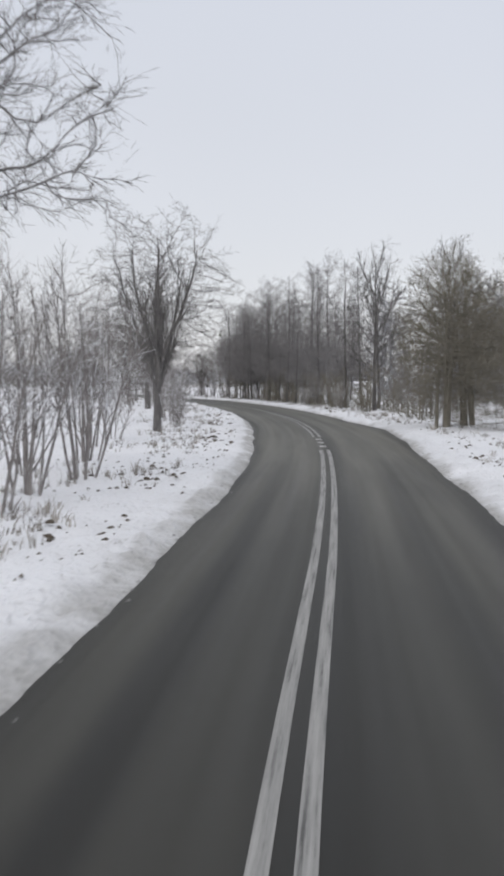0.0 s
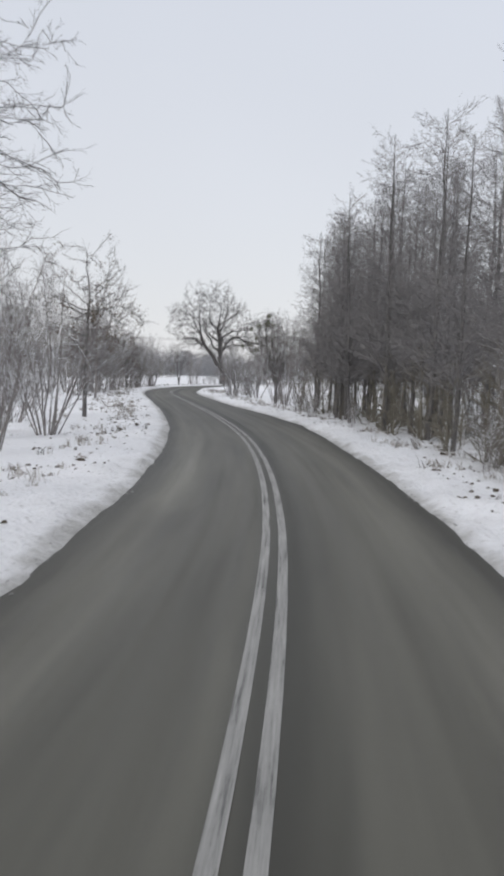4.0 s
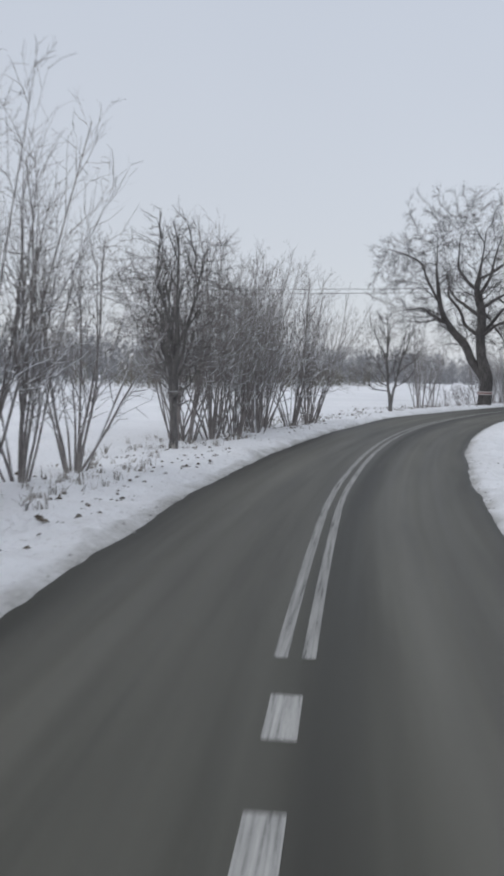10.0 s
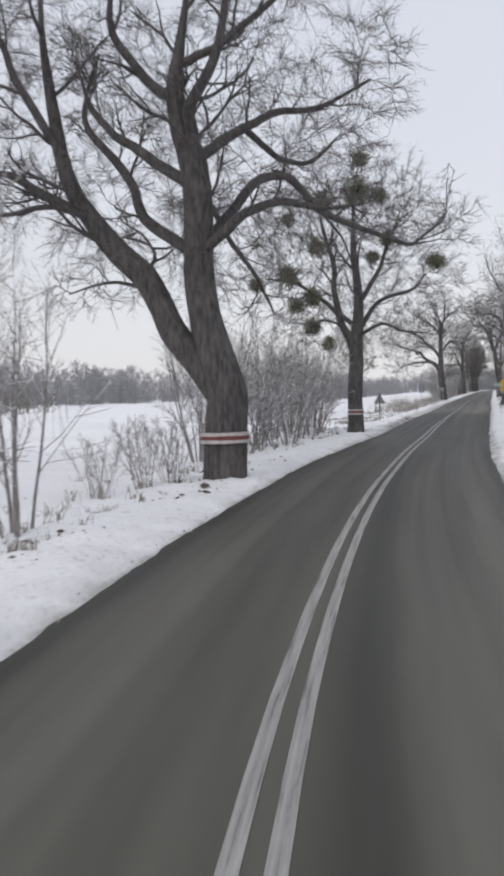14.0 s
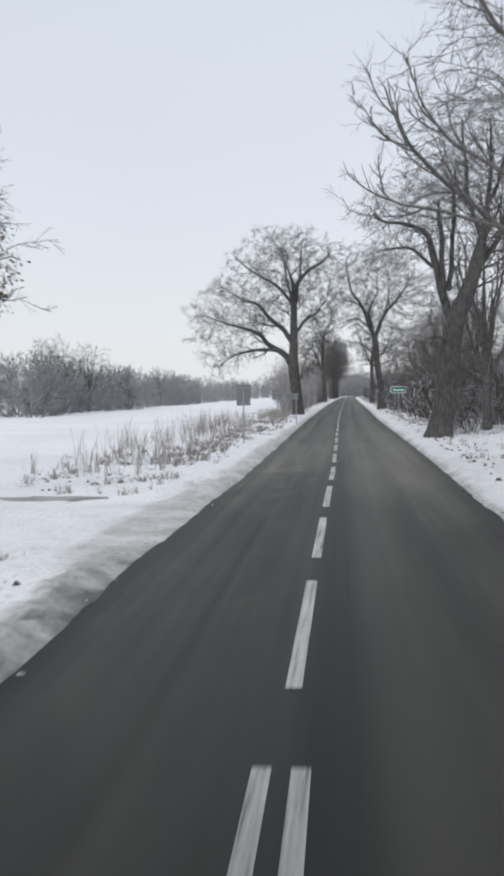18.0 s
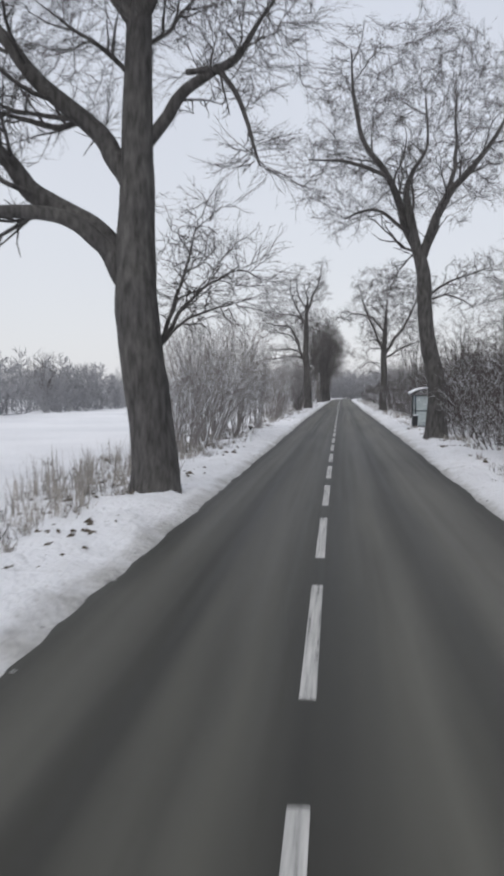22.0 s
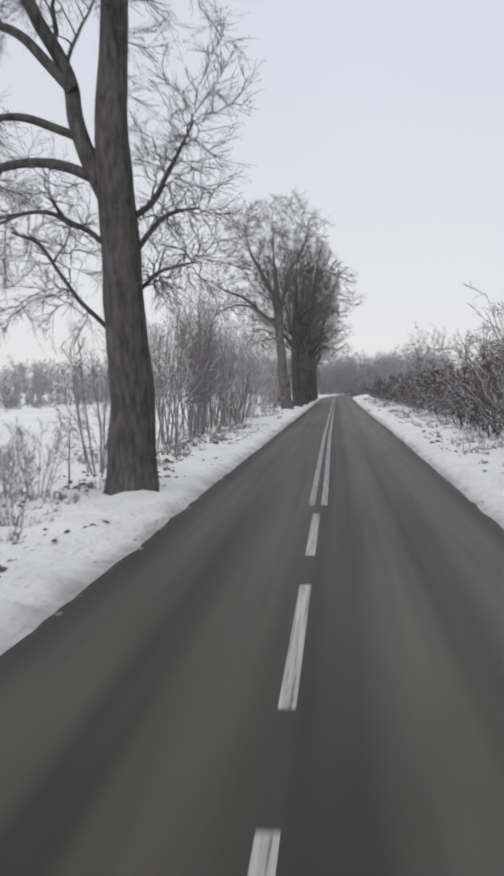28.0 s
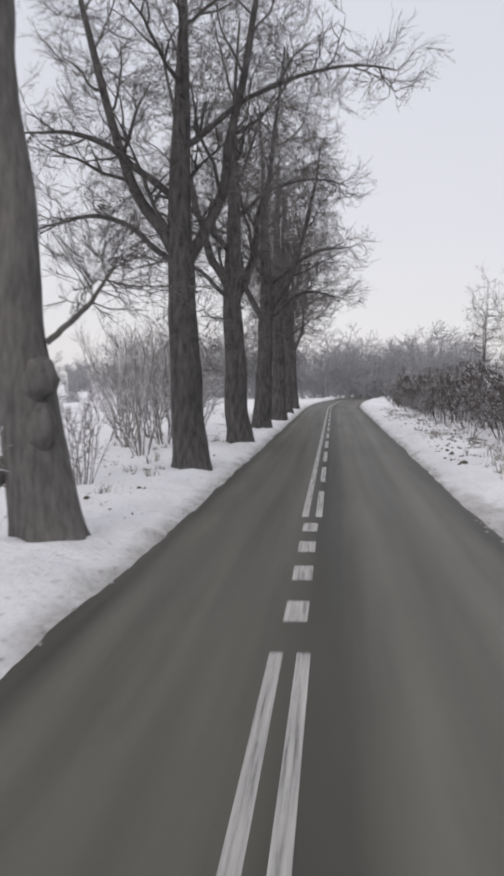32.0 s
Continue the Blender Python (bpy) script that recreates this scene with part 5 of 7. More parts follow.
# V-forked lime opposite
vee, _ = big_tree(104, "tall bare lime whose trunk forks high into a V", [(0, 0, -0.1), (0, 0, 2.0), (-0.3, 0, 3.8), (-0.5, 0, 5.8), (-0.7, 0, 7.9), (-1.2, 0, 9.4), (-1.5, 0, 11.8), (-0.5, 0, 13.9), (-0.9, 0, 18.2)], [0.50, 0.44, 0.39, 0.34, 0.33, 0.22, 0.17, 0.12, 0.03],
                  stems=[([(-0.8, 0, 8.4), (-1.5, 0.1, 10.2), (-2.3, 0.2, 12.3), (-3.6, 0.1, 14.0), (-4.1, 0, 17.0), (-4.0, 0, 18.6)], [0.26, 0.22, 0.18, 0.13, 0.07, 0.03]), ([(-0.75, 0, 8.3), (0.1, -0.2, 10.7), (1.3, -0.2, 12.2), (2.6, 0, 14.0), (3.4, 0, 16.6)], [0.26, 0.21, 0.16, 0.11, 0.03])],
                  extra=[([(-2.2, 0.1, 12.2), (-4.2, 0.2, 13.0), (-6.3, 0, 13.1)], [0.12, 0.09, 0.03]), ([(-0.9, 0, 9.2), (-2.8, 0.2, 10.7), (-4.6, 0, 10.2)], [0.11, 0.08, 0.03]), ([(-0.6, 0, 6.6), (0.8, 0.2, 7.4), (2.6, 0, 8.0)], [0.07, 0.05, 0.02]), ([(-0.6, 0, 6.4), (0.6, 0.3, 6.7), (1.9, 0, 6.0)], [0.06, 0.045, 0.02]), ([(0.3, -0.1, 10.9), (0.9, 0.6, 13.4), (0.8, 1.0, 17.0)], [0.14, 0.1, 0.03]), ([(-0.7, 0.2, 8.4), (-1.1, 1.2, 8.7), (-1.7, 2.4, 8.0), (-2.1, 3.2, 7.0)], [0.055, 0.045, 0.035, 0.015])],
                  lobes=[((-0.5, 0, 14.6), (5.7, 5.4, 4.9), 1.0), ((-4.2, 0, 11.8), (2.6, 3, 1.9), 0.15), ((1.9, 0, 7.3), (1.5, 1.6, 1.6), 0.08), ((-1.8, 2.8, 7.4), (1.0, 1.4, 0.8), 0.02)], n=1350, jit=0.2, up=0.03, name="lime_tree", droop=0.03)
keep(vee, 389.2, 4.92)

# round-crowned lime on the right-hand verge
rnd, _ = big_tree(105, "bare lime with a broad round crown on the verge", [(0, 0, -0.1), (0.05, 0, 3.0), (0.15, 0, 6.6), (0.3, 0, 10.6), (0.4, 0, 16.4)], [0.46, 0.40, 0.34, 0.22, 0.03],
                  stems=[([(0.15, 0, 7.0), (-1.1, 0.2, 9.6), (-2.3, 0, 12.6), (-3.0, 0, 15.0)], [0.18, 0.14, 0.09, 0.03]), ([(0.15, 0, 6.7), (1.9, 0.2, 9.2), (3.6, 0, 12.2), (4.4, 0, 15.0)], [0.21, 0.16, 0.10, 0.03])],
                  extra=[([(0.1, 0, 6.2), (2.6, 0, 7.6), (5.4, 0.4, 8.6)], [0.14, 0.10, 0.03]), ([(0.2, 0, 9.2), (-0.9, 0.2, 10.5), (-1.6, 0.1, 11.1), (-3.5, 0, 11.4), (-4.5, 0, 10.9), (-5.2, 0, 11.6)], [0.15, 0.13, 0.11, 0.07, 0.05, 0.02]),
                         ([(0.1, 0, 4.7), (-0.8, 0.1, 5.5), (-1.7, 0.2, 6.1), (-2.7, 0, 6.3), (-3.9, 0, 6.5)], [0.07, 0.055, 0.04, 0.025, 0.01]), ([(0.1, 0, 5.3), (-0.8, -0.2, 5.7), (-1.9, -0.2, 5.7), (-2.6, 0, 5.2), (-3.1, 0, 5.1)], [0.06, 0.05, 0.04, 0.025, 0.01]), ([(0.1, 0, 4.2), (-0.8, 0.3, 4.6), (-1.6, 0.4, 4.7), (-2.5, 0.2, 4.7)], [0.05, 0.04, 0.03, 0.01]),
                         ([(0.1, 0, 8.0), (-0.9, 0.2, 8.4), (-1.7, 0.1, 8.3), (-2.6, 0, 8.1)], [0.07, 0.055, 0.035, 0.01]), ([(0.1, 0, 7.1), (-0.9, -0.2, 7.4), (-2.4, 0, 7.0)], [0.06, 0.045, 0.01])],
                  lobes=[((1.2, 0, 12.1), (5.1, 5.2, 4.9), 1.0), ((3.9, 0, 8.6), (2.8, 3.0, 2.0), 0.18), ((-3.6, 0, 11.2), (2.0, 2.0, 1.0), 0.04), ((-1.8, 0, 5.2), (1.2, 1.4, 0.9), 0.018), ((-1.8, 0, 7.8), (1.1, 1.2, 0.8), 0.014)], n=1250, jit=0.2, up=0.03, name="lime_tree", droop=0.02)
keep(rnd, 454.6, 5.25)

# tall leaning lime on the left
tall, _ = big_tree(106, "tall bare lime with a thick slightly leaning trunk", [(0.1, 0, -0.1), (0.08, 0, 1.4), (0.04, 0, 2.8), (-0.05, 0, 4.6), (-0.2, 0, 6.8), (-0.22, 0, 8.5), (-0.2, 0, 10.5), (-0.1, 0, 12.6), (0.05, 0, 14.6), (-0.4, 0, 15.9), (-0.6, 0, 18.4)], [0.54, 0.49, 0.45, 0.42, 0.38, 0.32, 0.28, 0.23, 0.15, 0.10, 0.03],
                   stems=[([(-0.3, 0, 6.1), (-0.9, 0.1, 7.4), (-1.2, 0.2, 8.8), (-1.9, 0.2, 10.1), (-2.5, 0.2, 10.9), (-4.1, 0.1, 11.0), (-5.5, 0, 11.4), (-6.6, 0, 12.2)], [0.24, 0.21, 0.18, 0.16, 0.13, 0.09, 0.06, 0.02]), ([(-0.1, 0, 12.6), (0.5, 0.1, 14.6), (1.3, 0, 16.1), (1.6, 0, 17.2), (1.9, 0, 19.4)], [0.19, 0.15, 0.11, 0.08, 0.03])],
                   extra=[([(-1.1, 0.1, 8.5), (-2.3, 0, 9.7), (-3.5, -0.1, 10.0), (-4.8, 0, 10.2), (-6.0, 0, 10.7)], [0.14, 0.11, 0.08, 0.05, 0.02]), ([(-0.3, 0, 11.1), (-1.2, -0.2, 12.1), (-2.3, -0.2, 12.4), (-3.9, 0, 12.6), (-4.8, 0, 13.6), (-5.6, 0, 14.6)], [0.15, 0.13, 0.11, 0.08, 0.05, 0.02]),
                          ([(-0.3, 0, 10.7), (-0.9, 0.3, 12.3), (-1.8, 0.3, 14.0), (-2.3, 0.2, 15.3), (-2.2, 0, 17.8)], [0.16, 0.14, 0.11, 0.08, 0.03]), ([(-0.3, 0, 6.5), (-1.7, 0.1, 7.0), (-3.3, 0.1, 6.8), (-4.6, 0, 6.6), (-5.8, 0, 6.5), (-7.0, 0, 5.5)], [0.13, 0.12, 0.10, 0.08, 0.06, 0.02]),
                          ([(-0.95, 0.1, 7.5), (-2.1, -0.1, 7.9), (-3.2, -0.2, 7.8), (-4.2, -0.1, 7.9), (-5.4, 0, 8.1)], [0.11, 0.10, 0.08, 0.06, 0.02]), ([(-0.1, 0, 12.9), (-0.9, 0.4, 14.4), (-1.5, 0.3, 16.4), (-1.3, 0, 18.6)], [0.11, 0.09, 0.06, 0.02]), ([(0.3, 0, 14.0), (1.3, 0.2, 14.4), (2.3, 0, 15.3)], [0.06, 0.045, 0.015]),
                          ([(0.0, 0, 5.6), (0.6, 0.2, 6.2), (1.0, 0.3, 7.0), (1.6, 0, 8.0)], [0.09, 0.075, 0.055, 0.02]), ([(0.1, 0, 4.9), (0.8, 0.1, 5.8), (1.7, 0, 6.0)], [0.075, 0.06, 0.02]), ([(-0.2, 0, 5.1), (-0.9, -0.3, 5.6), (-1.9, -0.3, 5.9), (-3.6, 0, 5.3)], [0.07, 0.06, 0.045, 0.015]), ([(0, 0, 4.0), (0.7, 0.3, 4.7), (1.7, 0, 4.9)], [0.06, 0.045, 0.015]), ([(-0.2, 0, 3.3), (-1.2, 0.2, 4.3), (-1.9, 0.1, 5.3), (-2.6, 0, 5.6)], [0.06, 0.05, 0.04, 0.015])],
                   lobes=[((-2.6, 0, 13.8), (4.0, 4.6, 4.4), 1.0), ((-4.6, 0, 11.2), (2.6, 3.0, 2.2), 0.34), ((-4.4, 0, 7.0), (2.8, 2.4, 1.4), 0.2), ((1.3, 0, 15.8), (1.5, 2.4, 2.6), 0.22), ((1.2, 0, 6.5), (1.1, 1.6, 1.4), 0.14), ((1.0, 0, 5.0), (1.3, 1.6, 1.4), 0.12), ((1.6, 0, 8.6), (1.3, 1.6, 1.4), 0.1), ((-2.4, 0, 5.2), (2.4, 2.2, 2.0), 0.3)], n=1400, jit=0.2, up=0.03, droop=0.03, name="lime_tree")
keep(tall, 469.0, -4.05)

# first tree on the right after the signs
snag, _ = big_tree(107, "thick bare lime with a broken second stem beside the road", [(0.1, 0, -0.1), (0.35, 0, 1.4), (0.6, 0, 2.9), (0.9, 0, 5.6), (1.4, 0, 6.8), (1.8, 0, 8.1), (2.2, 0, 9.8), (2.5, 0, 13.0), (2.6, 0, 17.0)], [0.60, 0.53, 0.50, 0.46, 0.38, 0.32, 0.25, 0.15, 0.04],
                   stems=[([(0.8, 0, 5.4), (0.3, 0.1, 6.8), (0.0, 0.1, 8.4), (-0.4, 0.1, 9.6), (-1.4, 0.1, 10.2), (-2.5, 0, 10.3), (-3.2, 0, 11.0)], [0.26, 0.23, 0.20, 0.15, 0.10, 0.06, 0.02]), ([(1.6, 0, 7.4), (2.8, 0.2, 9.2), (3.7, 0.2, 12.0), (4.2, 0, 15.6)], [0.2, 0.16, 0.10, 0.03])],
                   extra=[([(0.4, 0, 6.6), (0.3, -0.2, 8.9), (0.15, -0.2, 10.4), (0.1, -0.2, 11.4)], [0.16, 0.14, 0.12, 0.08]), ([(0.0, 0.1, 8.0), (-1.1, -0.2, 8.9), (-2.0, -0.2, 9.0), (-2.8, 0, 8.9)], [0.10, 0.08, 0.05, 0.02]), ([(0.6, 0.1, 7.0), (0.8, 0.3, 9.2), (0.9, 0.3, 11.0), (1.0, 0.1, 13.4)], [0.15, 0.12, 0.09, 0.03]),
                          ([(2.1, 0, 9.4), (1.4, -0.3, 12.0), (1.2, -0.2, 15.4)], [0.13, 0.09, 0.03]), ([(2.3, 0, 10.6), (3.2, -0.4, 13.2), (3.4, 0, 16.4)], [0.12, 0.09, 0.03]), ([(0.7, -0.3, 4.4), (0.0, -0.5, 4.8), (-0.9, -0.6, 4.5)], [0.04, 0.03, 0.01]), ([(1.0, -0.3, 4.0), (1.8, -0.5, 4.2), (2.7, -0.5, 3.7)], [0.04, 0.03, 0.01]), ([(0.6, -0.4, 3.2), (1.6, -0.7, 3.0), (2.4, -0.7, 2.3)], [0.035, 0.025, 0.01])],
                   lobes=[((-1.5, 0, 10.6), (2.1, 2.4, 1.6), 0.36), ((0.8, 0, 12.4), (2.2, 2.6, 2.4), 0.45), ((2.9, 0, 13.6), (2.6, 3.2, 3.8), 0.8), ((-1.6, 0, 9.0), (1.4, 1.6, 0.9), 0.1), ((1.0, -0.4, 3.8), (1.7, 1.1, 1.4), 0.12)], n=950, jit=0.14, up=0.07, name="lime_tree", bend=0.12, fork=(24, 52), floor=1.9)
keep(snag, 322.4, 4.9)

# the row of limes at the end: two moulds, each tree turned and sized by itself
row_a, _ = big_tree(108, "bare lime in a close row, burred trunk", [(0, 0, -0.1), (-0.3, 0, 2.1), (-0.6, 0, 4.7), (-0.75, 0, 6.8), (-0.85, 0, 8.4), (-1.0, 0, 11.2), (-1.3, 0, 14.0), (-1.2, 0, 18.4)], [0.54, 0.46, 0.40, 0.37, 0.33, 0.22, 0.14, 0.04],
                    stems=[([(-0.9, 0, 7.7), (-1.3, 0.2, 10.2), (-2.3, 0.2, 12.2), (-3.3, 0, 14.4), (-3.9, 0, 17.0)], [0.25, 0.20, 0.16, 0.11, 0.03]), ([(-0.8, 0, 8.2), (0.1, 0.1, 12.0), (1.3, 0, 14.2), (2.0, 0, 17.2)], [0.22, 0.16, 0.11, 0.03])],
                    extra=[([(-0.4, 0, 10.2), (1.0, 0.2, 12.0), (2.8, 0.1, 12.4), (5.4, 0, 11.4)], [0.16, 0.13, 0.09, 0.03]), ([(-0.9, 0, 7.4), (-2.3, 0, 8.7), (-3.8, 0.2, 10.0), (-5.6, 0.2, 10.7), (-7.2, 0, 11.8)], [0.19, 0.16, 0.13, 0.09, 0.03]), ([(-1.6, 0, 8.1), (-3.6, -0.3, 9.3), (-5.3, -0.3, 9.1), (-6.9, 0, 8.2)], [0.13, 0.10, 0.07, 0.02]),
                           ([(-0.8, 0, 6.7), (-2.7, 0.2, 7.2), (-3.5, 0.1, 5.9), (-4.6, 0, 4.6)], [0.10, 0.08, 0.06, 0.02]), ([(0.0, 0, 3.0), (0.55, 0.1, 3.5), (1.1, 0.1, 4.2)], [0.06, 0.045, 0.02])],
                    lobes=[((1.15, 0, 4.2), (1.0, 0.9, 1.0), 0.06), ((-1.2, 0, 13.6), (5.6, 5.2, 5.6), 1.0), ((3.4, 0, 11.4), (2.6, 2.6, 1.8), 0.14), ((-4.6, 0, 8.6), (2.8, 2.4, 2.6), 0.24), ((-3.2, 0, 5.8), (1.6, 1.4, 1.3), 0.08)], n=1750, jit=0.17, up=0.05, droop=0.02, mat=BARK_LIT, group="row of limes", name="lime_tree")
keep(row_a, 532.8, -3.9)
for x, y, z, r, tall_by in ((0.26, -0.18, 2.45, 0.30, 1.2), (0.22, -0.3, 1.75, 0.24, 1.5), (-0.55, -0.2, 1.1, 0.2, 1.3)):
    bm = bmesh.new()
    bmesh.ops.create_icosphere(bm, subdivisions=3, radius=r)
    for v in bm.verts:
        q = 1 + 0.28 * wob(v.co.x * 4 + z, v.co.y * 4, v.co.z * 4) + 0.14 * wob(v.co.x * 11, v.co.y * 11 + z, v.co.z * 11)
        v.co = Vector((v.co.x * q, v.co.y * q, v.co.z * q * tall_by)) + Vector((x - 0.3 * z / 2.1, y, z))
    part("burr", from_bm("burr", bm, BARK_LIT, True), child(row_a, "trunk"), "rough burr on the trunk")
row_b, _ = big_tree(109, "bare lime in a close row, upright crown", [(0, 0, -0.1), (-0.15, 0, 2.5), (-0.3, 0, 6.0), (-0.2, 0, 11.0), (0.2, 0, 18.2)], [0.50, 0.43, 0.35, 0.20, 0.03],
                    stems=[([(-0.25, 0, 5.2), (0.9, 0.2, 8.0), (1.7, 0, 12.0), (2.4, 0, 16.6)], [0.2, 0.15, 0.10, 0.03]), ([(-0.3, 0, 5.6), (-1.6, 0, 8.2), (-2.8, 0, 12.0), (-3.5, 0, 15.4)], [0.2, 0.15, 0.10, 0.03])],
                    extra=[([(-0.28, 0, 5.5), (-2.4, 0.2, 6.9), (-4.6, 0, 6.5)], [0.1, 0.075, 0.02]), ([(-0.25, 0, 7.2), (-2.6, -0.3, 8.9), (-5.0, 0, 9.2)], [0.12, 0.085, 0.02]), ([(-0.22, 0, 8.6), (1.8, 0.2, 10.1), (4.0, 0, 10.7), (5.9, 0, 10.5)], [0.11, 0.08, 0.05, 0.02])],
                    lobes=[((-0.4, 0, 12.4), (4.1, 4.2, 6.4), 1.0), ((0.0, 0, 4.4), (1.3, 1.3, 2.4), 0.12), ((-3.4, 0, 7.6), (2.4, 2.4, 2.2), 0.22), ((4.4, 0, 10.7), (1.9, 1.3, 1.0), 0.07)], n=1050, jit=0.16, up=0.06, twig=BARK_ALDER, group="row of limes", name="lime_tree")
keep(row_b, 544.6, -3.5)
for s, d, tn, sz, src in ((555.8, -3.3, 40, 1.0, row_b), (567.0, -3.3, 170, 0.97, row_b), (579.0, -3.1, 100, 1.0, row_b), (590.5, -3.2, 250, 0.95, row_b), (602.0, -3.1, 320, 0.9, row_b)):
    put_copy(src, s, d, heading(s) + tn, sz)

# ---- woods of alders on the outside of the first bend ----
def alder(seed, height, r0, reach, label="slim bare alder with a straight trunk at the wood's edge"):
    """A straight bole to the top, with short, nearly level branches that shorten upwards."""
    rng = np.random.default_rng(seed)
    tree = standing("alder_tree", label, "tree", "alder wood")
    e = rng.normal(0, 0.25, 2)
    tp, tr = trunk_line(rng, [(0, 0, -0.1), (e[0] * 0.4, e[1] * 0.4, height * 0.4), (e[0], e[1], height)], [r0, r0 * 0.7, 0.012], 14)
    part("trunk", wooden("trunk", [tubes(tp, tr, 8)], BARK_ALDER), tree)
    p1, r1 = spawn(rng, tp, tr, 112, 0.24, 0.97, (38, 76), reach / height, 5, 0.14, 0.06, 0.34, 0.3, 0.6, least=0.011)
    p2, r2 = spawn(rng, p1, r1, 8, 0.15, 1.0, (25, 60), 0.46, 3, 0.16, 0.04, 0.6, 0.4, 0.55, least=0.006)
    p3, r3 = spawn(rng, p2, r2, 4, 0.15, 1.0, (25, 60), 0.6, 2, 0.15, 0.03, 0.7, 0.5, 0.4, least=0.0042)
    part("crown", wooden("crown", [tubes(p1, r1, 3), strips(p2, r2), strips(p3, r3)], BARK_ALDER_TWIG), tree, "fine level branches and twigs")["kind"] = "stuff"
    return tree


alders = [alder(200 + k, h, r, w) for k, (h, r, w) in enumerate(((13.4, 0.13, 3.2), (15.4, 0.15, 3.6), (12.4, 0.11, 3.0), (16.2, 0.16, 3.8)))]
ALDER = ((79, 7.0), (83, 9.5), (87, 6.6), (91.5, 5.6), (94, 8.5), (96.5, 6.0), (98, 11), (100.8, 6.4), (102.2, 5.6), (104, 9.2), (106, 6.6), (107.8, 5.2), (108.5, 13), (110.6, 5.6), (112.4, 5.7), (113, 9), (115, 6.4), (118, 7.4), (120.5, 5.9), (122.3, 7.2), (124, 10), (126, 7.2), (102, 15), (119, 20), (110, 25), (99, 7.2), (103, 7.8), (105.5, 7.4), (109.4, 7.6), (111.2, 7.0), (114.6, 7.8), (116.6, 6.9), (107, 9.8), (92, 22), (128, 13), (113.8, 10.2), (115.8, 8.2), (120.8, 8.6), (122.6, 10.4), (124.2, 8.0), (117, 6.4), (110.5, 10.5))
rng = np.random.default_rng(21)
for k, (s, d) in enumerate(ALDER):
    src = alders[int(rng.integers(0, 4))] if d > 8 else alders[(k % 2) * 2]
    sz = rng.uniform(0.8, 0.98)
    put_copy(src, s, d + 0.9, rng.uniform(0, 360), sz)
for k, (s, d) in enumerate(((99.5, 8.0), (104.5, 12.0), (113.5, 6.6), (116.5, 16.5))):
    set_at(alders[k], s, d, 30 * k)

# ---- single trees and shrubs ----
fans = []
for k in range(6):
    a = k * math.pi / 3 + 0.4
    c, e, z0 = math.cos(a), math.sin(a), 1.9 + 0.4 * (k % 3)
    w = 2.2 if k % 2 else 1.5
    fans.append(([(0.08, 0, z0), (0.08 + c * w * 0.3, e * w * 0.3, z0 + 1.6), (0.1 + c * w * 0.7, e * w * 0.7, z0 + 3.8), (0.1 + c * w, e * w, z0 + 6.2)], [0.10, 0.085, 0.06, 0.02]))
ash, _ = big_tree(301, "bare roadside tree with a rounded crown of upswept branches", [(0, 0, -0.1), (0.05, 0, 1.5), (0.1, 0, 3.0), (0.2, 0, 6.0), (0.2, 0, 9.6)], [0.2, 0.17, 0.13, 0.09, 0.02], stems=fans,
                  lobes=[((0.15, 0, 6.7), (3.9, 3.9, 4.1), 1.0)], n=620, mat=BARK_ALDER, twig=BARK_ALDER, jit=0.14, up=0.08, group="verge trees", name="verge_tree", flare=0.2, floor=1.5, bend=0.07, fork=(16, 40), step=0.30, kill=0.5, whip=0.5, tip=0.0085, per=2)
set_at(ash, 44.5, -7.3, 20)
for s, d, tn, sz in ((60.5, -8.1, 130, 0.94), (82.0, -8.7, 250, 1.16), (304.5, 10.5, 80, 1.5), (309, 8.6, 10, 1.7), (133.2, 6.3, 300, 0.66), (290, 12.5, 30, 1.4), (281, 14, 250, 1.3), (330, 8.5, 150, 1.25), (126, -13, 90, 0.8), (370, 7.9, 20, 0.85), (378.5, 9.0, 120, 0.92), (344, 8.6, 200, 0.9), (352.5, 9.6, 300, 1.0), (361, 8.6, 70, 0.82), (337, 7.4, 160, 0.9), (398, 10.5, 10, 0.8), (415, 9.5, 100, 0.75), (446.5, 8.5, 220, 0.82), (430, -58, 60, 0.9), (398, -33, 160, 0.86), (391, -36, 20, 0.92), (384, -34, 250, 0.8), (430, -37, 100, 0.7), (455, -35, 220, 0.7)):
    put_copy(ash, s, d, tn, sz)
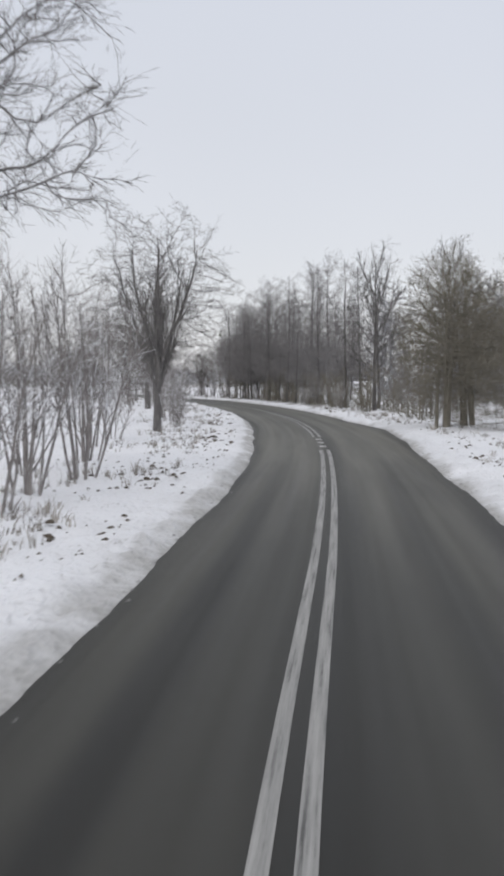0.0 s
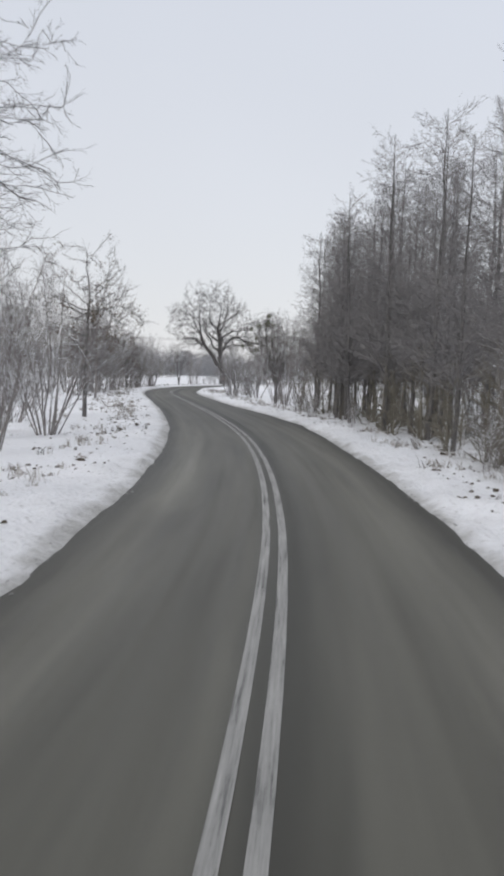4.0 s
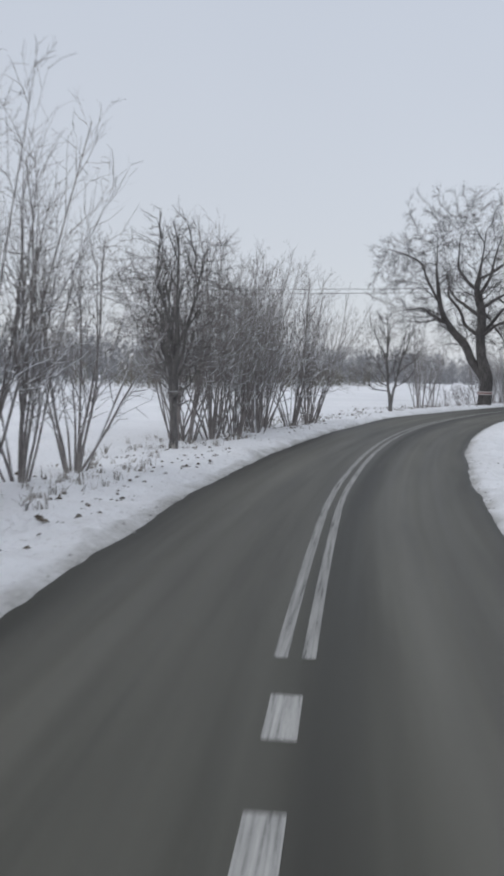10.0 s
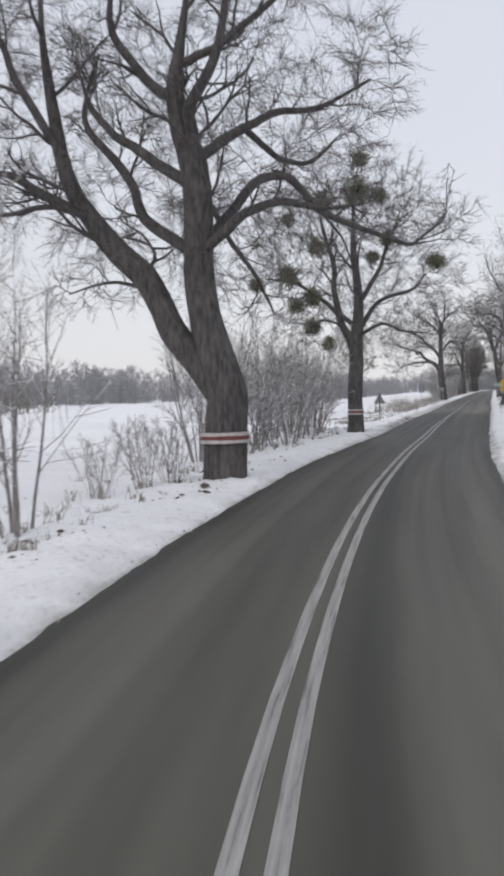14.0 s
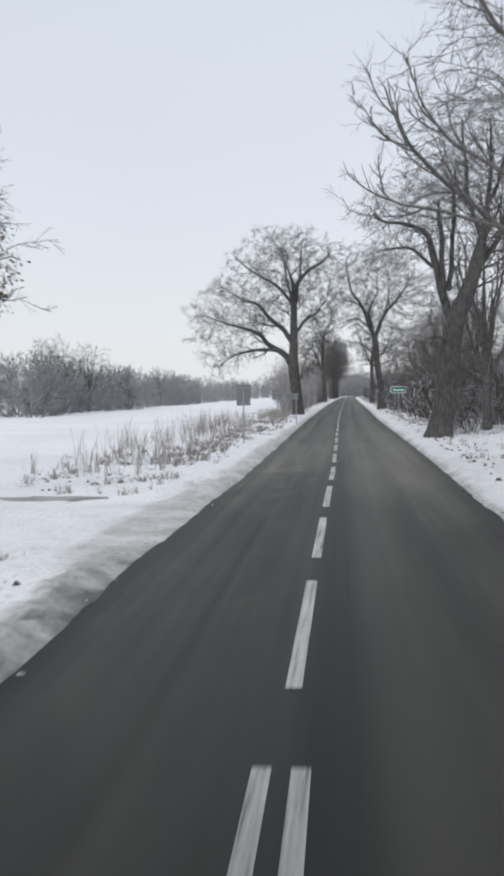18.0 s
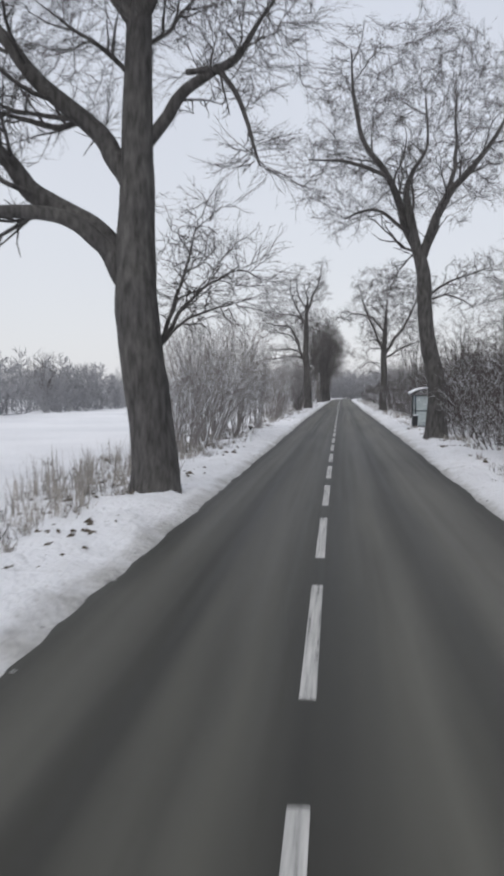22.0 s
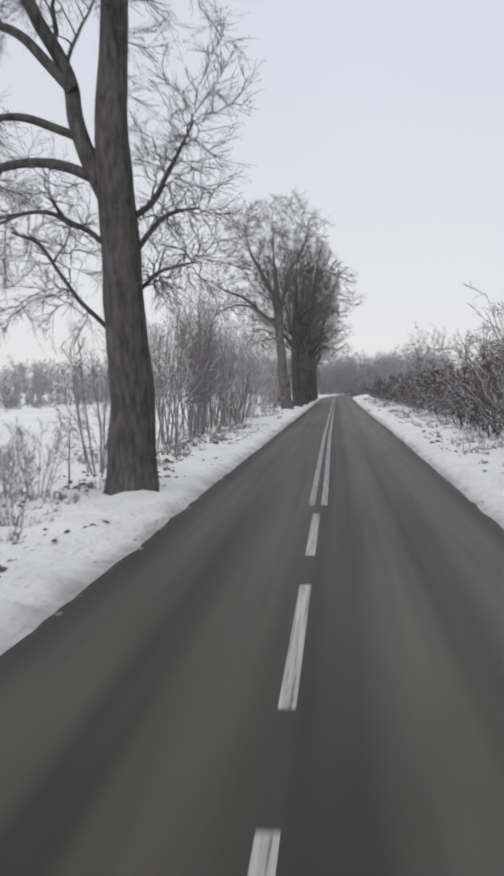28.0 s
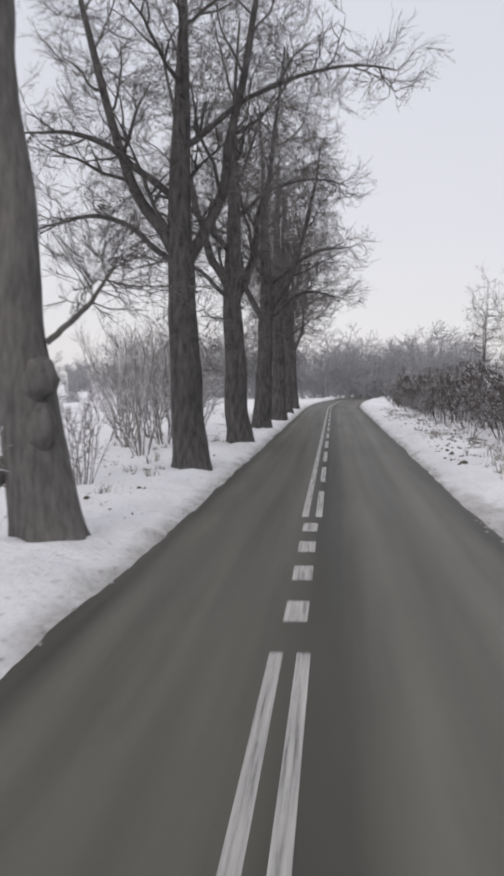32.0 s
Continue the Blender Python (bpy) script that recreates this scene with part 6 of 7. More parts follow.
poplar, poplar_p = big_tree(307, "tall bare poplar with mistletoe and long frosty limbs over the verge", [(0, 0, -0.1), (0.05, 0, 3.0), (0.1, 0, 7.0), (0.2, 0, 11.0), (0.3, 0, 15.0), (0.4, 0, 19.6)], [0.3, 0.26, 0.21, 0.16, 0.09, 0.02],
                            stems=[([(0.05, 0, 4.2), (-1.6, 0.1, 5.5), (-3.6, 0.2, 7.2), (-4.8, 0.1, 8.5), (-5.5, 0, 10.2)], [0.11, 0.09, 0.065, 0.045, 0.015]), ([(0.1, 0, 7.4), (-1.5, 0.2, 9.5), (-3.0, 0.2, 11.6), (-3.8, 0, 14.0)], [0.12, 0.09, 0.06, 0.02])],
                            extra=[([(0.05, 0, 5.0), (-1.8, -0.3, 5.9), (-3.8, -0.4, 6.6), (-5.0, -0.3, 6.9), (-5.7, 0, 7.6)], [0.075, 0.06, 0.04, 0.03, 0.01]), ([(0.1, 0, 6.0), (-1.5, -0.2, 7.0), (-3.1, -0.2, 7.9), (-4.3, 0, 9.0), (-4.7, 0, 10.6)], [0.085, 0.07, 0.05, 0.035, 0.012]), ([(-3.6, 0.2, 7.2), (-4.3, 0.5, 7.2), (-4.9, 0.6, 6.8)], [0.04, 0.03, 0.01]),
                                   ([(-4.6, 0.1, 8.3), (-5.3, 0.2, 8.6), (-6.0, 0.1, 9.5)], [0.035, 0.025, 0.01]), ([(0.1, 0, 8.8), (-1.0, -0.3, 11.4), (-1.8, -0.2, 14.6), (-2.0, 0, 17.0)], [0.1, 0.08, 0.05, 0.02]), ([(0.05, 0, 5.4), (1.8, 0.3, 7.8), (3.0, 0.2, 11.0), (3.4, 0, 13.6)], [0.1, 0.08, 0.05, 0.02]), ([(0.1, 0, 9.0), (1.2, -0.3, 12.0), (1.9, 0, 16.0)], [0.09, 0.06, 0.02])],
                            lobes=[((-1.6, 0, 12.4), (2.6, 3.0, 4.4), 1.0), ((1.6, 0, 12.6), (2.4, 3.0, 4.6), 0.8), ((-3.6, 0, 8.2), (2.2, 2.0, 2.0), 0.3)], n=620, mat=BARK_ALDER, twig=BARK_ALDER_TWIG, jit=0.1, up=0.1, group="verge trees", name="poplar_tree", flare=0.25, bend=0.06, fork=(18, 42), whip=0.6, tip=0.0085, per=2)
keep(poplar, 300.0, 6.8)
mistletoe(poplar, poplar_p, 8, 0, hung=((0.7, 16.0, 0.42), (0.7, 18.1, 0.22), (1.6, 14.6, 0.3)))
spire_limbs = []
for k in range(11):
    c, e, w, z0 = math.cos(2.4 * k), math.sin(2.4 * k), 3.0 - 0.2 * k, 2.2 + 0.72 * k
    spire_limbs.append(([(0.0, 0, z0), (c * w * 0.4, e * w * 0.4, z0 + 1.0), (c * w * 0.8, e * w * 0.8, z0 + 2.2), (c * w, e * w, z0 + 3.4)], [0.05, 0.04, 0.025, 0.01]))
spire, _ = big_tree(309, "tall slender bare tree with a tapering crown before the wood", [(0, 0, -0.1), (0.05, 0, 2.0), (0.0, 0, 5.0), (0.1, 0, 8.0), (0.1, 0, 12.4)], [0.16, 0.13, 0.1, 0.065, 0.012], extra=spire_limbs,
                    lobes=[((0, 0, 6.4), (3.5, 3.5, 3.2), 1.0), ((0.1, 0, 9.8), (2.2, 2.2, 2.9), 0.5)], n=640, mat=BARK_ALDER, twig=BARK_ALDER, jit=0.1, up=0.09, group="verge trees", name="verge_tree", flare=0.2, floor=1.8, bend=0.07, fork=(18, 42), step=0.28, kill=0.46, whip=0.4, tip=0.0065, per=2)
keep(spire, 70.0, 7.9, 0, 0.99)
put_copy(spire, 75.8, 9.8, 140, 0.9)
put_copy(spire, 63.5, 11.5, 70, 0.95)
over, _ = young_tree(306, "bare verge tree with long limbs hanging towards the road", 10.5, 0.16, 8.6, 0.4, 560, BARK_ALDER, (0.3, 0), "verge trees", "verge_tree", 0.3, 0.55, 0.9, 0.02)
set_at(over, 16.2, -7.3, 200, 1.08)
slim, _ = young_tree(302, "slender bare tree standing in the snowy verge", 9.4, 0.10, 3.2, 0.3, 330, BARK_ALDER, (0.2, 0.1), "verge trees", "verge_tree")
set_at(slim, 141.2, -8.4, 90, 0.62)
lance_limbs = [([(0, 0, 0.1), (-0.25, 0.1, 1.2), (-0.7, 0.1, 3.0), (-1.2, 0, 5.2)], [0.05, 0.04, 0.025, 0.01]), ([(0, 0, 0.15), (0.2, 0.1, 1.4), (0.5, 0.2, 2.8)], [0.035, 0.025, 0.01])]
for k in range(12):
    c, e, w, z0 = math.cos(2.4 * k + 0.5), math.sin(2.4 * k + 0.5), 2.0 - 0.12 * k, 1.9 + 0.4 * k
    lance_limbs.append(([(0.05, 0, z0), (c * w * 0.42, e * w * 0.42, z0 + 1.3), (c * w * 0.85, e * w * 0.85, z0 + 3.0), (c * w, e * w, z0 + 4.6 - 0.1 * k)], [0.032, 0.026, 0.017, 0.007]))
lance, _ = big_tree(310, "slender bare tree with steep fine branches in the snowy verge", [(0, 0, -0.1), (0.05, 0, 2.0), (0.05, 0, 5.0), (0.1, 0, 9.9)], [0.11, 0.09, 0.065, 0.01], extra=lance_limbs,
                    lobes=[((0.0, 0, 6.2), (1.9, 1.9, 3.4), 1.0)], n=270, mat=BARK_HAZEL, twig=BARK_ALDER_TWIG, jit=0.07, up=0.12, group="verge trees", name="verge_tree", flare=0.2, floor=1.2, bend=0.05, fork=(12, 30), step=0.26, kill=0.42, whip=0.36, tip=0.006, per=2)
keep(lance, 139.7, -7.6, 0, 0.93)
for s, d, tn, sz in ((155.5, -12.5, 200, 1.0), (312.5, -15.7, 50, 1.3), (454, -11.0, 100, 1.2), (446, -9, 80, 0.8), (600, 13, 10, 1.25), (603, 16, 80, 1.2), (598, 17, 150, 1.1), (607, 14, 250, 1.05), (488, -7.5, 40, 0.6), (469.2, -5.4, 40, 0.24), (466.6, -6.3, 140, 0.2), (464.9, -5.8, 220, 0.17)):
    put_copy(slim, s, d, tn, sz)
leafy, leafy_p = young_tree(303, "small tree with a few withered leaves still on it", 8.6, 0.11, 5.6, 0.24, 520, BARK_ALDER, (0.35, 0), "verge trees", "verge_tree")


def withered(tree, pts, seed, sprays, label="brown leaves left on the twigs"):
    """Sprays of dead leaves that still hang among the twigs."""
    rng = np.random.default_rng(seed)
    lp = pts[rng.choice(len(pts), sprays)]
    lp = (lp[:, None] + rng.normal(0, 0.13, (sprays, 14, 3))).reshape(-1, 3)
    u = unit(rng.normal(0, 1, lp.shape)) * 0.05
    w = unit(np.cross(u, rng.normal(0, 1, lp.shape))) * 0.028
    part("withered_leaves", mesh_from("withered_leaves", np.stack([lp - u, lp - w, lp + u, lp + w], 1).reshape(-1, 3), np.arange(len(lp) * 4).reshape(-1, 4), (DEAD_LEAF,), False), child(tree, "crown"), label)


withered(leafy, leafy_p, 31, 90)
set_at(leafy, 108.5, -7.15, 60, 1.06)
maple, maple_p = big_tree(308, "small maple with a crooked foot and many withered leaves", [(0, 0, -0.1), (0.05, 0, 0.5), (0.3, 0, 1.6), (0.42, 0, 3.0), (0.4, 0, 4.3), (0.4, 0, 5.6), (0.4, 0, 8.6)], [0.16, 0.14, 0.12, 0.1, 0.085, 0.06, 0.015],
                         extra=[([(0.4, 0, 3.9), (1.1, 0.1, 4.4), (1.8, 0.1, 5.0), (2.6, 0, 5.2)], [0.05, 0.04, 0.03, 0.01]), ([(0.42, 0, 3.1), (1.2, -0.2, 3.9), (2.0, -0.2, 4.3), (2.6, 0, 4.4)], [0.055, 0.04, 0.03, 0.01]), ([(0.4, 0, 4.3), (-0.2, 0.2, 5.2), (-0.6, 0.2, 6.1), (-0.9, 0, 7.2)], [0.045, 0.035, 0.025, 0.01]), ([(0.4, 0, 3.8), (-0.3, -0.2, 4.4), (-1.0, -0.2, 5.0), (-1.6, 0, 5.4)], [0.045, 0.035, 0.025, 0.01]),
                                ([(0.4, 0, 5.0), (1.0, 0.3, 6.0), (1.5, 0.2, 7.4)], [0.045, 0.03, 0.01]), ([(0.4, 0, 4.6), (0.7, 1.0, 5.6), (0.8, 1.6, 6.8)], [0.04, 0.03, 0.01])],
                         lobes=[((0.6, 0, 6.0), (2.3, 2.2, 2.5), 1.0)], n=420, mat=BARK_ALDER, twig=BARK_ALDER, jit=0.1, up=0.06, group="verge trees", name="verge_tree", flare=0.2, floor=2.6, bend=0.08, fork=(20, 46), step=0.26, kill=0.42, whip=0.42, tip=0.0075, per=2)
withered(maple, maple_p, 33, 190)
keep(maple, 294.9, -8.6)
vase, _ = big_tree(304, "low-forked bare ash with a wide fan of thin branches", [(0, 0, -0.1), (0.0, 0, 0.35), (-0.1, 0, 1.0), (-0.2, 0, 1.9), (-0.3, 0, 3.2), (-0.3, 0, 5.2), (-0.4, 0, 6.4)], [0.14, 0.12, 0.1, 0.085, 0.06, 0.03, 0.01],
                   stems=[([(0.0, 0, 0.3), (0.2, 0.05, 1.4), (0.3, 0.1, 2.1), (0.5, 0.1, 2.8), (0.7, 0, 4.1), (0.9, 0, 5.6)], [0.1, 0.085, 0.07, 0.05, 0.03, 0.01])],
                   extra=[([(-0.15, 0, 1.3), (-1.0, 0.1, 1.4), (-1.5, 0.2, 1.6), (-2.2, 0, 1.8)], [0.045, 0.035, 0.025, 0.01]), ([(-0.2, 0, 1.6), (-0.8, -0.3, 1.9), (-1.3, -0.4, 2.2), (-2.1, -0.3, 2.3)], [0.04, 0.03, 0.02, 0.01]), ([(-0.2, 0, 1.8), (-0.7, 0.3, 2.5), (-1.1, 0.4, 3.2), (-1.9, 0.3, 4.0)], [0.05, 0.04, 0.03, 0.01]),
                          ([(-0.2, 0, 2.2), (-0.4, -0.3, 3.5), (-0.9, -0.4, 4.6), (-1.5, -0.3, 5.8)], [0.05, 0.04, 0.025, 0.01]), ([(-0.15, 0, 2.2), (0.1, 0.3, 2.9), (0.4, 0.5, 3.8), (0.6, 0.4, 5.2)], [0.045, 0.035, 0.025, 0.01]), ([(0.25, 0, 1.6), (0.7, 0, 1.8), (1.2, 0.1, 2.3), (1.6, 0, 3.0)], [0.045, 0.035, 0.025, 0.01]),
                          ([(0.4, 0, 2.4), (1.0, -0.2, 2.9), (1.6, -0.2, 3.4), (2.0, 0, 4.2)], [0.04, 0.03, 0.02, 0.01]), ([(-0.25, 0, 2.6), (-0.4, 0.4, 4.2), (-0.7, 0.6, 5.1), (-1.0, 0.5, 6.2)], [0.045, 0.035, 0.025, 0.01]), ([(0.5, 0, 3.0), (0.9, 0.3, 4.2), (1.4, 0.2, 5.4)], [0.04, 0.025, 0.01])],
                   lobes=[((-0.3, 0, 4.3), (2.2, 2.1, 2.4), 1.0), ((-1.4, 0, 2.4), (0.9, 1.2, 0.9), 0.1), ((1.2, 0, 3.2), (0.9, 1.2, 1.1), 0.12)], n=480, mat=BARK_ALDER, twig=BARK_ALDER, jit=0.1, up=0.1, group="verge trees", name="ash_tree", flare=0.15, floor=1.1, bend=0.06, fork=(14, 34), step=0.22, kill=0.36, whip=0.4, tip=0.007, per=2)
keep(vase, 214.8, -5.1, 0, 1.04)
put_copy(vase, 181.2, -6.3, 130, 1.12)

willow, _ = young_tree(305, "bushy brown willow with dense drooping twigs", 9.2, 0.13, 5.2, 0.04, 2400, BARK_WILLOW, (0.2, 0), "willows", "willow_tree", 0.26, 0.36, 1.0, 0.1, per=4, boles=4)
set_at(willow, 46.0, 6.6, 0)
put_copy(willow, 48.4, 8.2, 140, 0.97)
put_copy(willow, 44.0, 9.5, 230, 0.9)

hazels = [shrub(400, "tall bare hazel bush of many straight stems", 8.0, 15, 0.3, 0.042, BARK_HAZEL, 1.0, "verge shrubs", "hazel_bush", sub=9, twigs=6),
          shrub(401, "tall bare hazel bush of many straight stems", 7.6, 14, 0.38, 0.04, BARK_HAZEL, 1.0, "verge shrubs", "hazel_bush", sub=9, twigs=6),
          shrub(402, "wide bare bush with fanned-out stems", 5.6, 12, 0.5, 0.033, BARK_HAZEL, 1.0, "verge shrubs", "hazel_bush", sub=9, twigs=6),
          shrub(403, "small clump of thin bare stems", 5.4, 6, 0.34, 0.038, BARK_HAZEL, 1.0, "verge shrubs", "hazel_bush", sub=10, twigs=7),
          shrub(404, "low twiggy bush poking out of the snow", 2.2, 12, 0.4, 0.016, BARK_HAZEL, 1.0, "low bushes", "low_bush", 0.3, 6, whipm=2),
          shrub(405, "slim bare sapling of a few upright stems", 7.4, 6, 0.14, 0.048, BARK_ALDER_TWIG, 1.0, "verge shrubs", "sapling", 0.3, 16, twigs=8, up=0.07)]
PLACED = ((19.6, -6.4, 3, 1.1), (17.0, -6.2, 3, 1.0), (22.4, -6.0, 3, 1.05), (28.1, -7.3, 3, 1.12), (24.5, -8.0, 2, 1.0), (34, -8.5, 3, 1.0), (38, -8.4, 4, 1.5), (48, -6.5, 4, 1.1), (52, -7.0, 4, 1.2), (56, -7.5, 2, 0.7), (64, -7.0, 4, 1.3), (70, -7.3, 2, 0.75), (75.3, -7.3, 2, 1.05), (78, -7.8, 4, 1.2),
          (88, -7.8, 2, 0.9), (95.8, -7.4, 2, 1.25), (97.5, -9.5, 1, 1.1), (93, -9.5, 1, 1.0), (103, -9.8, 2, 0.9), (110, -10, 2, 0.8), (118, -11, 2, 0.75), (130, -13, 2, 0.8), (136, -13, 2, 1.0), (146.3, -9.5, 1, 0.85), (150, -12, 1, 1.0), (158, -11, 1, 1.1), (166, -9.5, 1, 1.1),
          (154.0, -8.8, 5, 1.15), (157.3, -8.2, 5, 1.2), (160.6, -9.6, 5, 1.25), (163.6, -8.4, 5, 1.15), (166.8, -9.0, 5, 1.2), (152.0, -9.4, 5, 1.1), (159.0, -8.0, 1, 1.05), (165.2, -7.6, 0, 1.0), (168.4, -9.4, 1, 1.1), (169.7, -7.2, 0, 1.05), (171.6, -7.0, 1, 0.9), (174.1, -6.7, 2, 1.1), (184.5, -6.9, 0, 1.0), (186.0, -6.4, 1, 1.1), (187.4, -5.9, 0, 0.95), (190.0, -5.7, 1, 1.0), (192.5, -6.2, 0, 0.95), (195.0, -5.5, 1, 1.05), (197.8, -5.3, 0, 0.95), (185.5, -7.6, 1, 1.1), (188.8, -7.0, 0, 1.05), (191.2, -6.8, 1, 1.05), (193.8, -6.6, 0, 1.0), (199.5, -5.9, 1, 0.85), (222.2, -5.0, 3, 1.15), (226.6, -6.5, 3, 1.0), (228.8, -6.0, 3, 0.95),
          (236.2, -5.9, 4, 1.0), (237.6, -5.6, 4, 1.0), (234.0, -6.4, 4, 0.8), (248, -6.0, 2, 0.9), (251.4, -6.2, 2, 0.95), (254.6, -5.6, 2, 0.95), (259.2, -6.2, 2, 1.0), (261.2, -5.8, 2, 0.95), (244.5, -6.8, 2, 1.1), (249.6, -7.2, 2, 1.15), (252, -7.8, 0, 0.8), (253.8, -7.0, 2, 1.1), (258.4, -7.4, 2, 1.1), (260.4, -7.6, 0, 0.8), (263.5, -7.4, 2, 1.1), (265.5, -8, 0, 0.8), (268, -7.6, 2, 1.0), (252.5, -5.8, 4, 1.2), (262, -9.6, 4, 0.9), (266.5, -6.4, 2, 0.9), (270, -7.0, 2, 0.8),
          (377.2, -5.6, 2, 0.8), (379.2, -5.9, 2, 0.84), (381.1, -5.6, 2, 0.9), (383.2, -5.9, 2, 1.0), (385.2, -5.6, 2, 1.08), (387.6, -5.6, 2, 1.15), (389.8, -5.8, 2, 1.25), (391.5, -6.6, 0, 0.86), (393.2, -6.0, 0, 0.88), (394.5, -5.2, 0, 0.83), (395.2, -6.2, 1, 0.93), (396.4, -5.6, 2, 1.0), (398.6, -5.2, 3, 0.7), (399.5, -4.6, 4, 0.7), (404.1, -4.8, 5, 0.76), (403.5, -4.9, 3, 0.85), (406.0, -6.2, 3, 0.7), (423.5, -5.3, 2, 1.1), (425.9, -6.0, 2, 1.0), (428.0, -5.1, 0, 0.85), (430.5, -5.6, 2, 1.1), (434, -5.4, 4, 1.1),
          (441.4, -5.9, 3, 0.75), (445.3, -5.6, 2, 0.95), (448, -7, 2, 0.9), (452.3, -6.3, 4, 0.85), (451.6, -7.3, 5, 0.95), (449.6, -6.9, 4, 0.8), (460.0, -7.4, 2, 0.7), (464.3, -4.9, 4, 0.85), (468.8, -6.6, 4, 0.7), (467.9, -5.7, 4, 0.9), (474, -6.0, 3, 0.8), (479, -6.2, 3, 0.9), (482.8, -5.5, 3, 0.92), (484.5, -6.6, 3, 0.9), (486.5, -6.4, 3, 1.15), (489.6, -5.8, 5, 0.98), (491.5, -6.3, 3, 1.25), (493.6, -6.0, 5, 0.9), (495.5, -6.4, 3, 1.25), (497.5, -5.9, 3, 1.15), (499.4, -6.8, 5, 0.85), (501, -5.6, 3, 1.1), (503, -6.2, 3, 1.15),
          (505.0, -5.3, 2, 1.0), (505.2, -7.0, 2, 1.05), (508.6, -7.1, 1, 0.93), (509.6, -5.9, 0, 0.9), (511, -6.8, 3, 1.1), (513.2, -6.6, 0, 0.98), (515.8, -7.0, 1, 1.05), (517.7, -6.1, 4, 1.5), (522, -5.2, 4, 0.5), (531.3, -5.2, 4, 1.0), (530, -5.6, 4, 0.75), (541, -5.6, 4, 1.3), (550, -6, 2, 0.9), (558, -6, 2, 0.9), (553.5, -7.2, 2, 0.9), (556.0, -6.3, 2, 0.95), (558.5, -8.6, 2, 0.95), (563.0, -6.2, 2, 0.9), (560, -7.6, 2, 0.95), (566, -7.0, 2, 0.9), (571, -7.8, 2, 0.95),
          (140.8, 7.6, 1, 0.95), (133.0, 7.0, 1, 0.95), (136.5, 9.0, 0, 0.9), (129, 8.5, 1, 1.0), (143.5, 9.0, 1, 0.85), (85, 5.8, 4, 0.9), (76, 6.6, 4, 1.0), (102, 4.9, 4, 0.6), (112, 4.9, 4, 0.7), (118, 5.2, 4, 0.8), (163, 6.6, 4, 0.55), (166, 7.6, 4, 0.7), (161, 8.0, 4, 0.6))
rng = np.random.default_rng(41)
used = set()
for s, d, k, sz in PLACED:
    if k not in used:
        used.add(k)
        set_at(hazels[k], s, d, 0, sz * 0.88)
    else:
        put_copy(hazels[k], s, d, rng.uniform(0, 360), sz * (0.93 if k < 2 and 183 < s < 200 else 0.98 if k < 2 and s < 183 else 0.9 if k < 2 else 0.97), 0.05, rng.uniform(0.93, 1.06))

fan_bush = shrub(411, "fan-shaped bare bush of many stems from one stool", 5.5, 30, 0.36, 0.036, BARK_ALDER, 1.0, "verge shrubs", "hazel_bush", 0.22, 9, twigs=6)
set_at(fan_bush, 454.6, -4.6, 0, 0.97)
dark_bush = shrub(410, "dense dark many-stemmed thorn bush beside the bend", 5.6, 12, 0.42, 0.055, BARK_THORN, 1.4, "thorn bushes", "thorn_bush", 0.9, 10)
set_at(dark_bush, 157.0, 6.0, 0)
put_copy(dark_bush, 160.5, 6.8, 100, 1.0)
put_copy(dark_bush, 164.5, 8.5, 200, 0.95)
put_copy(dark_bush, 153.5, 7.8, 300, 0.9)

under = shrub(415, "dark tangled undergrowth between the alders", 5.0, 11, 0.45, 0.03, BARK_THORN, 1.0, "undergrowth", "undergrowth_bush", 0.9, 9, False, 0.03, 9, 2)
set_at(under, 84.0, 8.5, 0)
rng = np.random.default_rng(45)
for k in range(16):
    put_copy(under, rng.uniform(80, 134), 7.5 + abs(rng.normal(0, 8)), rng.uniform(0, 360), rng.uniform(0.7, 1.15))
for k in range(15):
    put_copy(under, rng.uniform(54, 82), 8.4 + abs(rng.normal(0, 5)), rng.uniform(0, 360), rng.uniform(0.6, 1.0))

# ---- the snowy thicket along the right-hand side ----
brush = [shrub(420 + k, "dense snow-laden thicket behind the verge", h, 11, 0.8, 0.032, BARK_SNOWY, 1.0, "snowy thicket", "thicket_bush", 0.9, 9, False, -0.06, 8, 2) for k, h in enumerate((3.6, 4.4, 5.2))]
rng = np.random.default_rng(51)
spots = []
for s in np.arange(326, 640, 2.6):
    low = 0.72 if s > 506 else 1.14 if s > 468 else 1.05
    spots.append((s + rng.uniform(-1, 1), rng.uniform(6.6, 8.2), rng.uniform(0.6, 0.95) * low))
    spots.append((s + rng.uniform(-1, 1), rng.uniform(9.5, 12.5), rng.uniform(0.95, 1.3) * low))
spots = [q for q in spots if not (398 < q[0] < 411 and q[1] < 9.5) and not (529 < q[0] < 540 and q[1] < 10)]
for k, (s, d, sz) in enumerate(spots):
    src = brush[k % 3]
    if k < 3:
        set_at(src, s, d, rng.uniform(0, 360), sz)
    else:
        put_copy(src, s, d, rng.uniform(0, 360), sz)


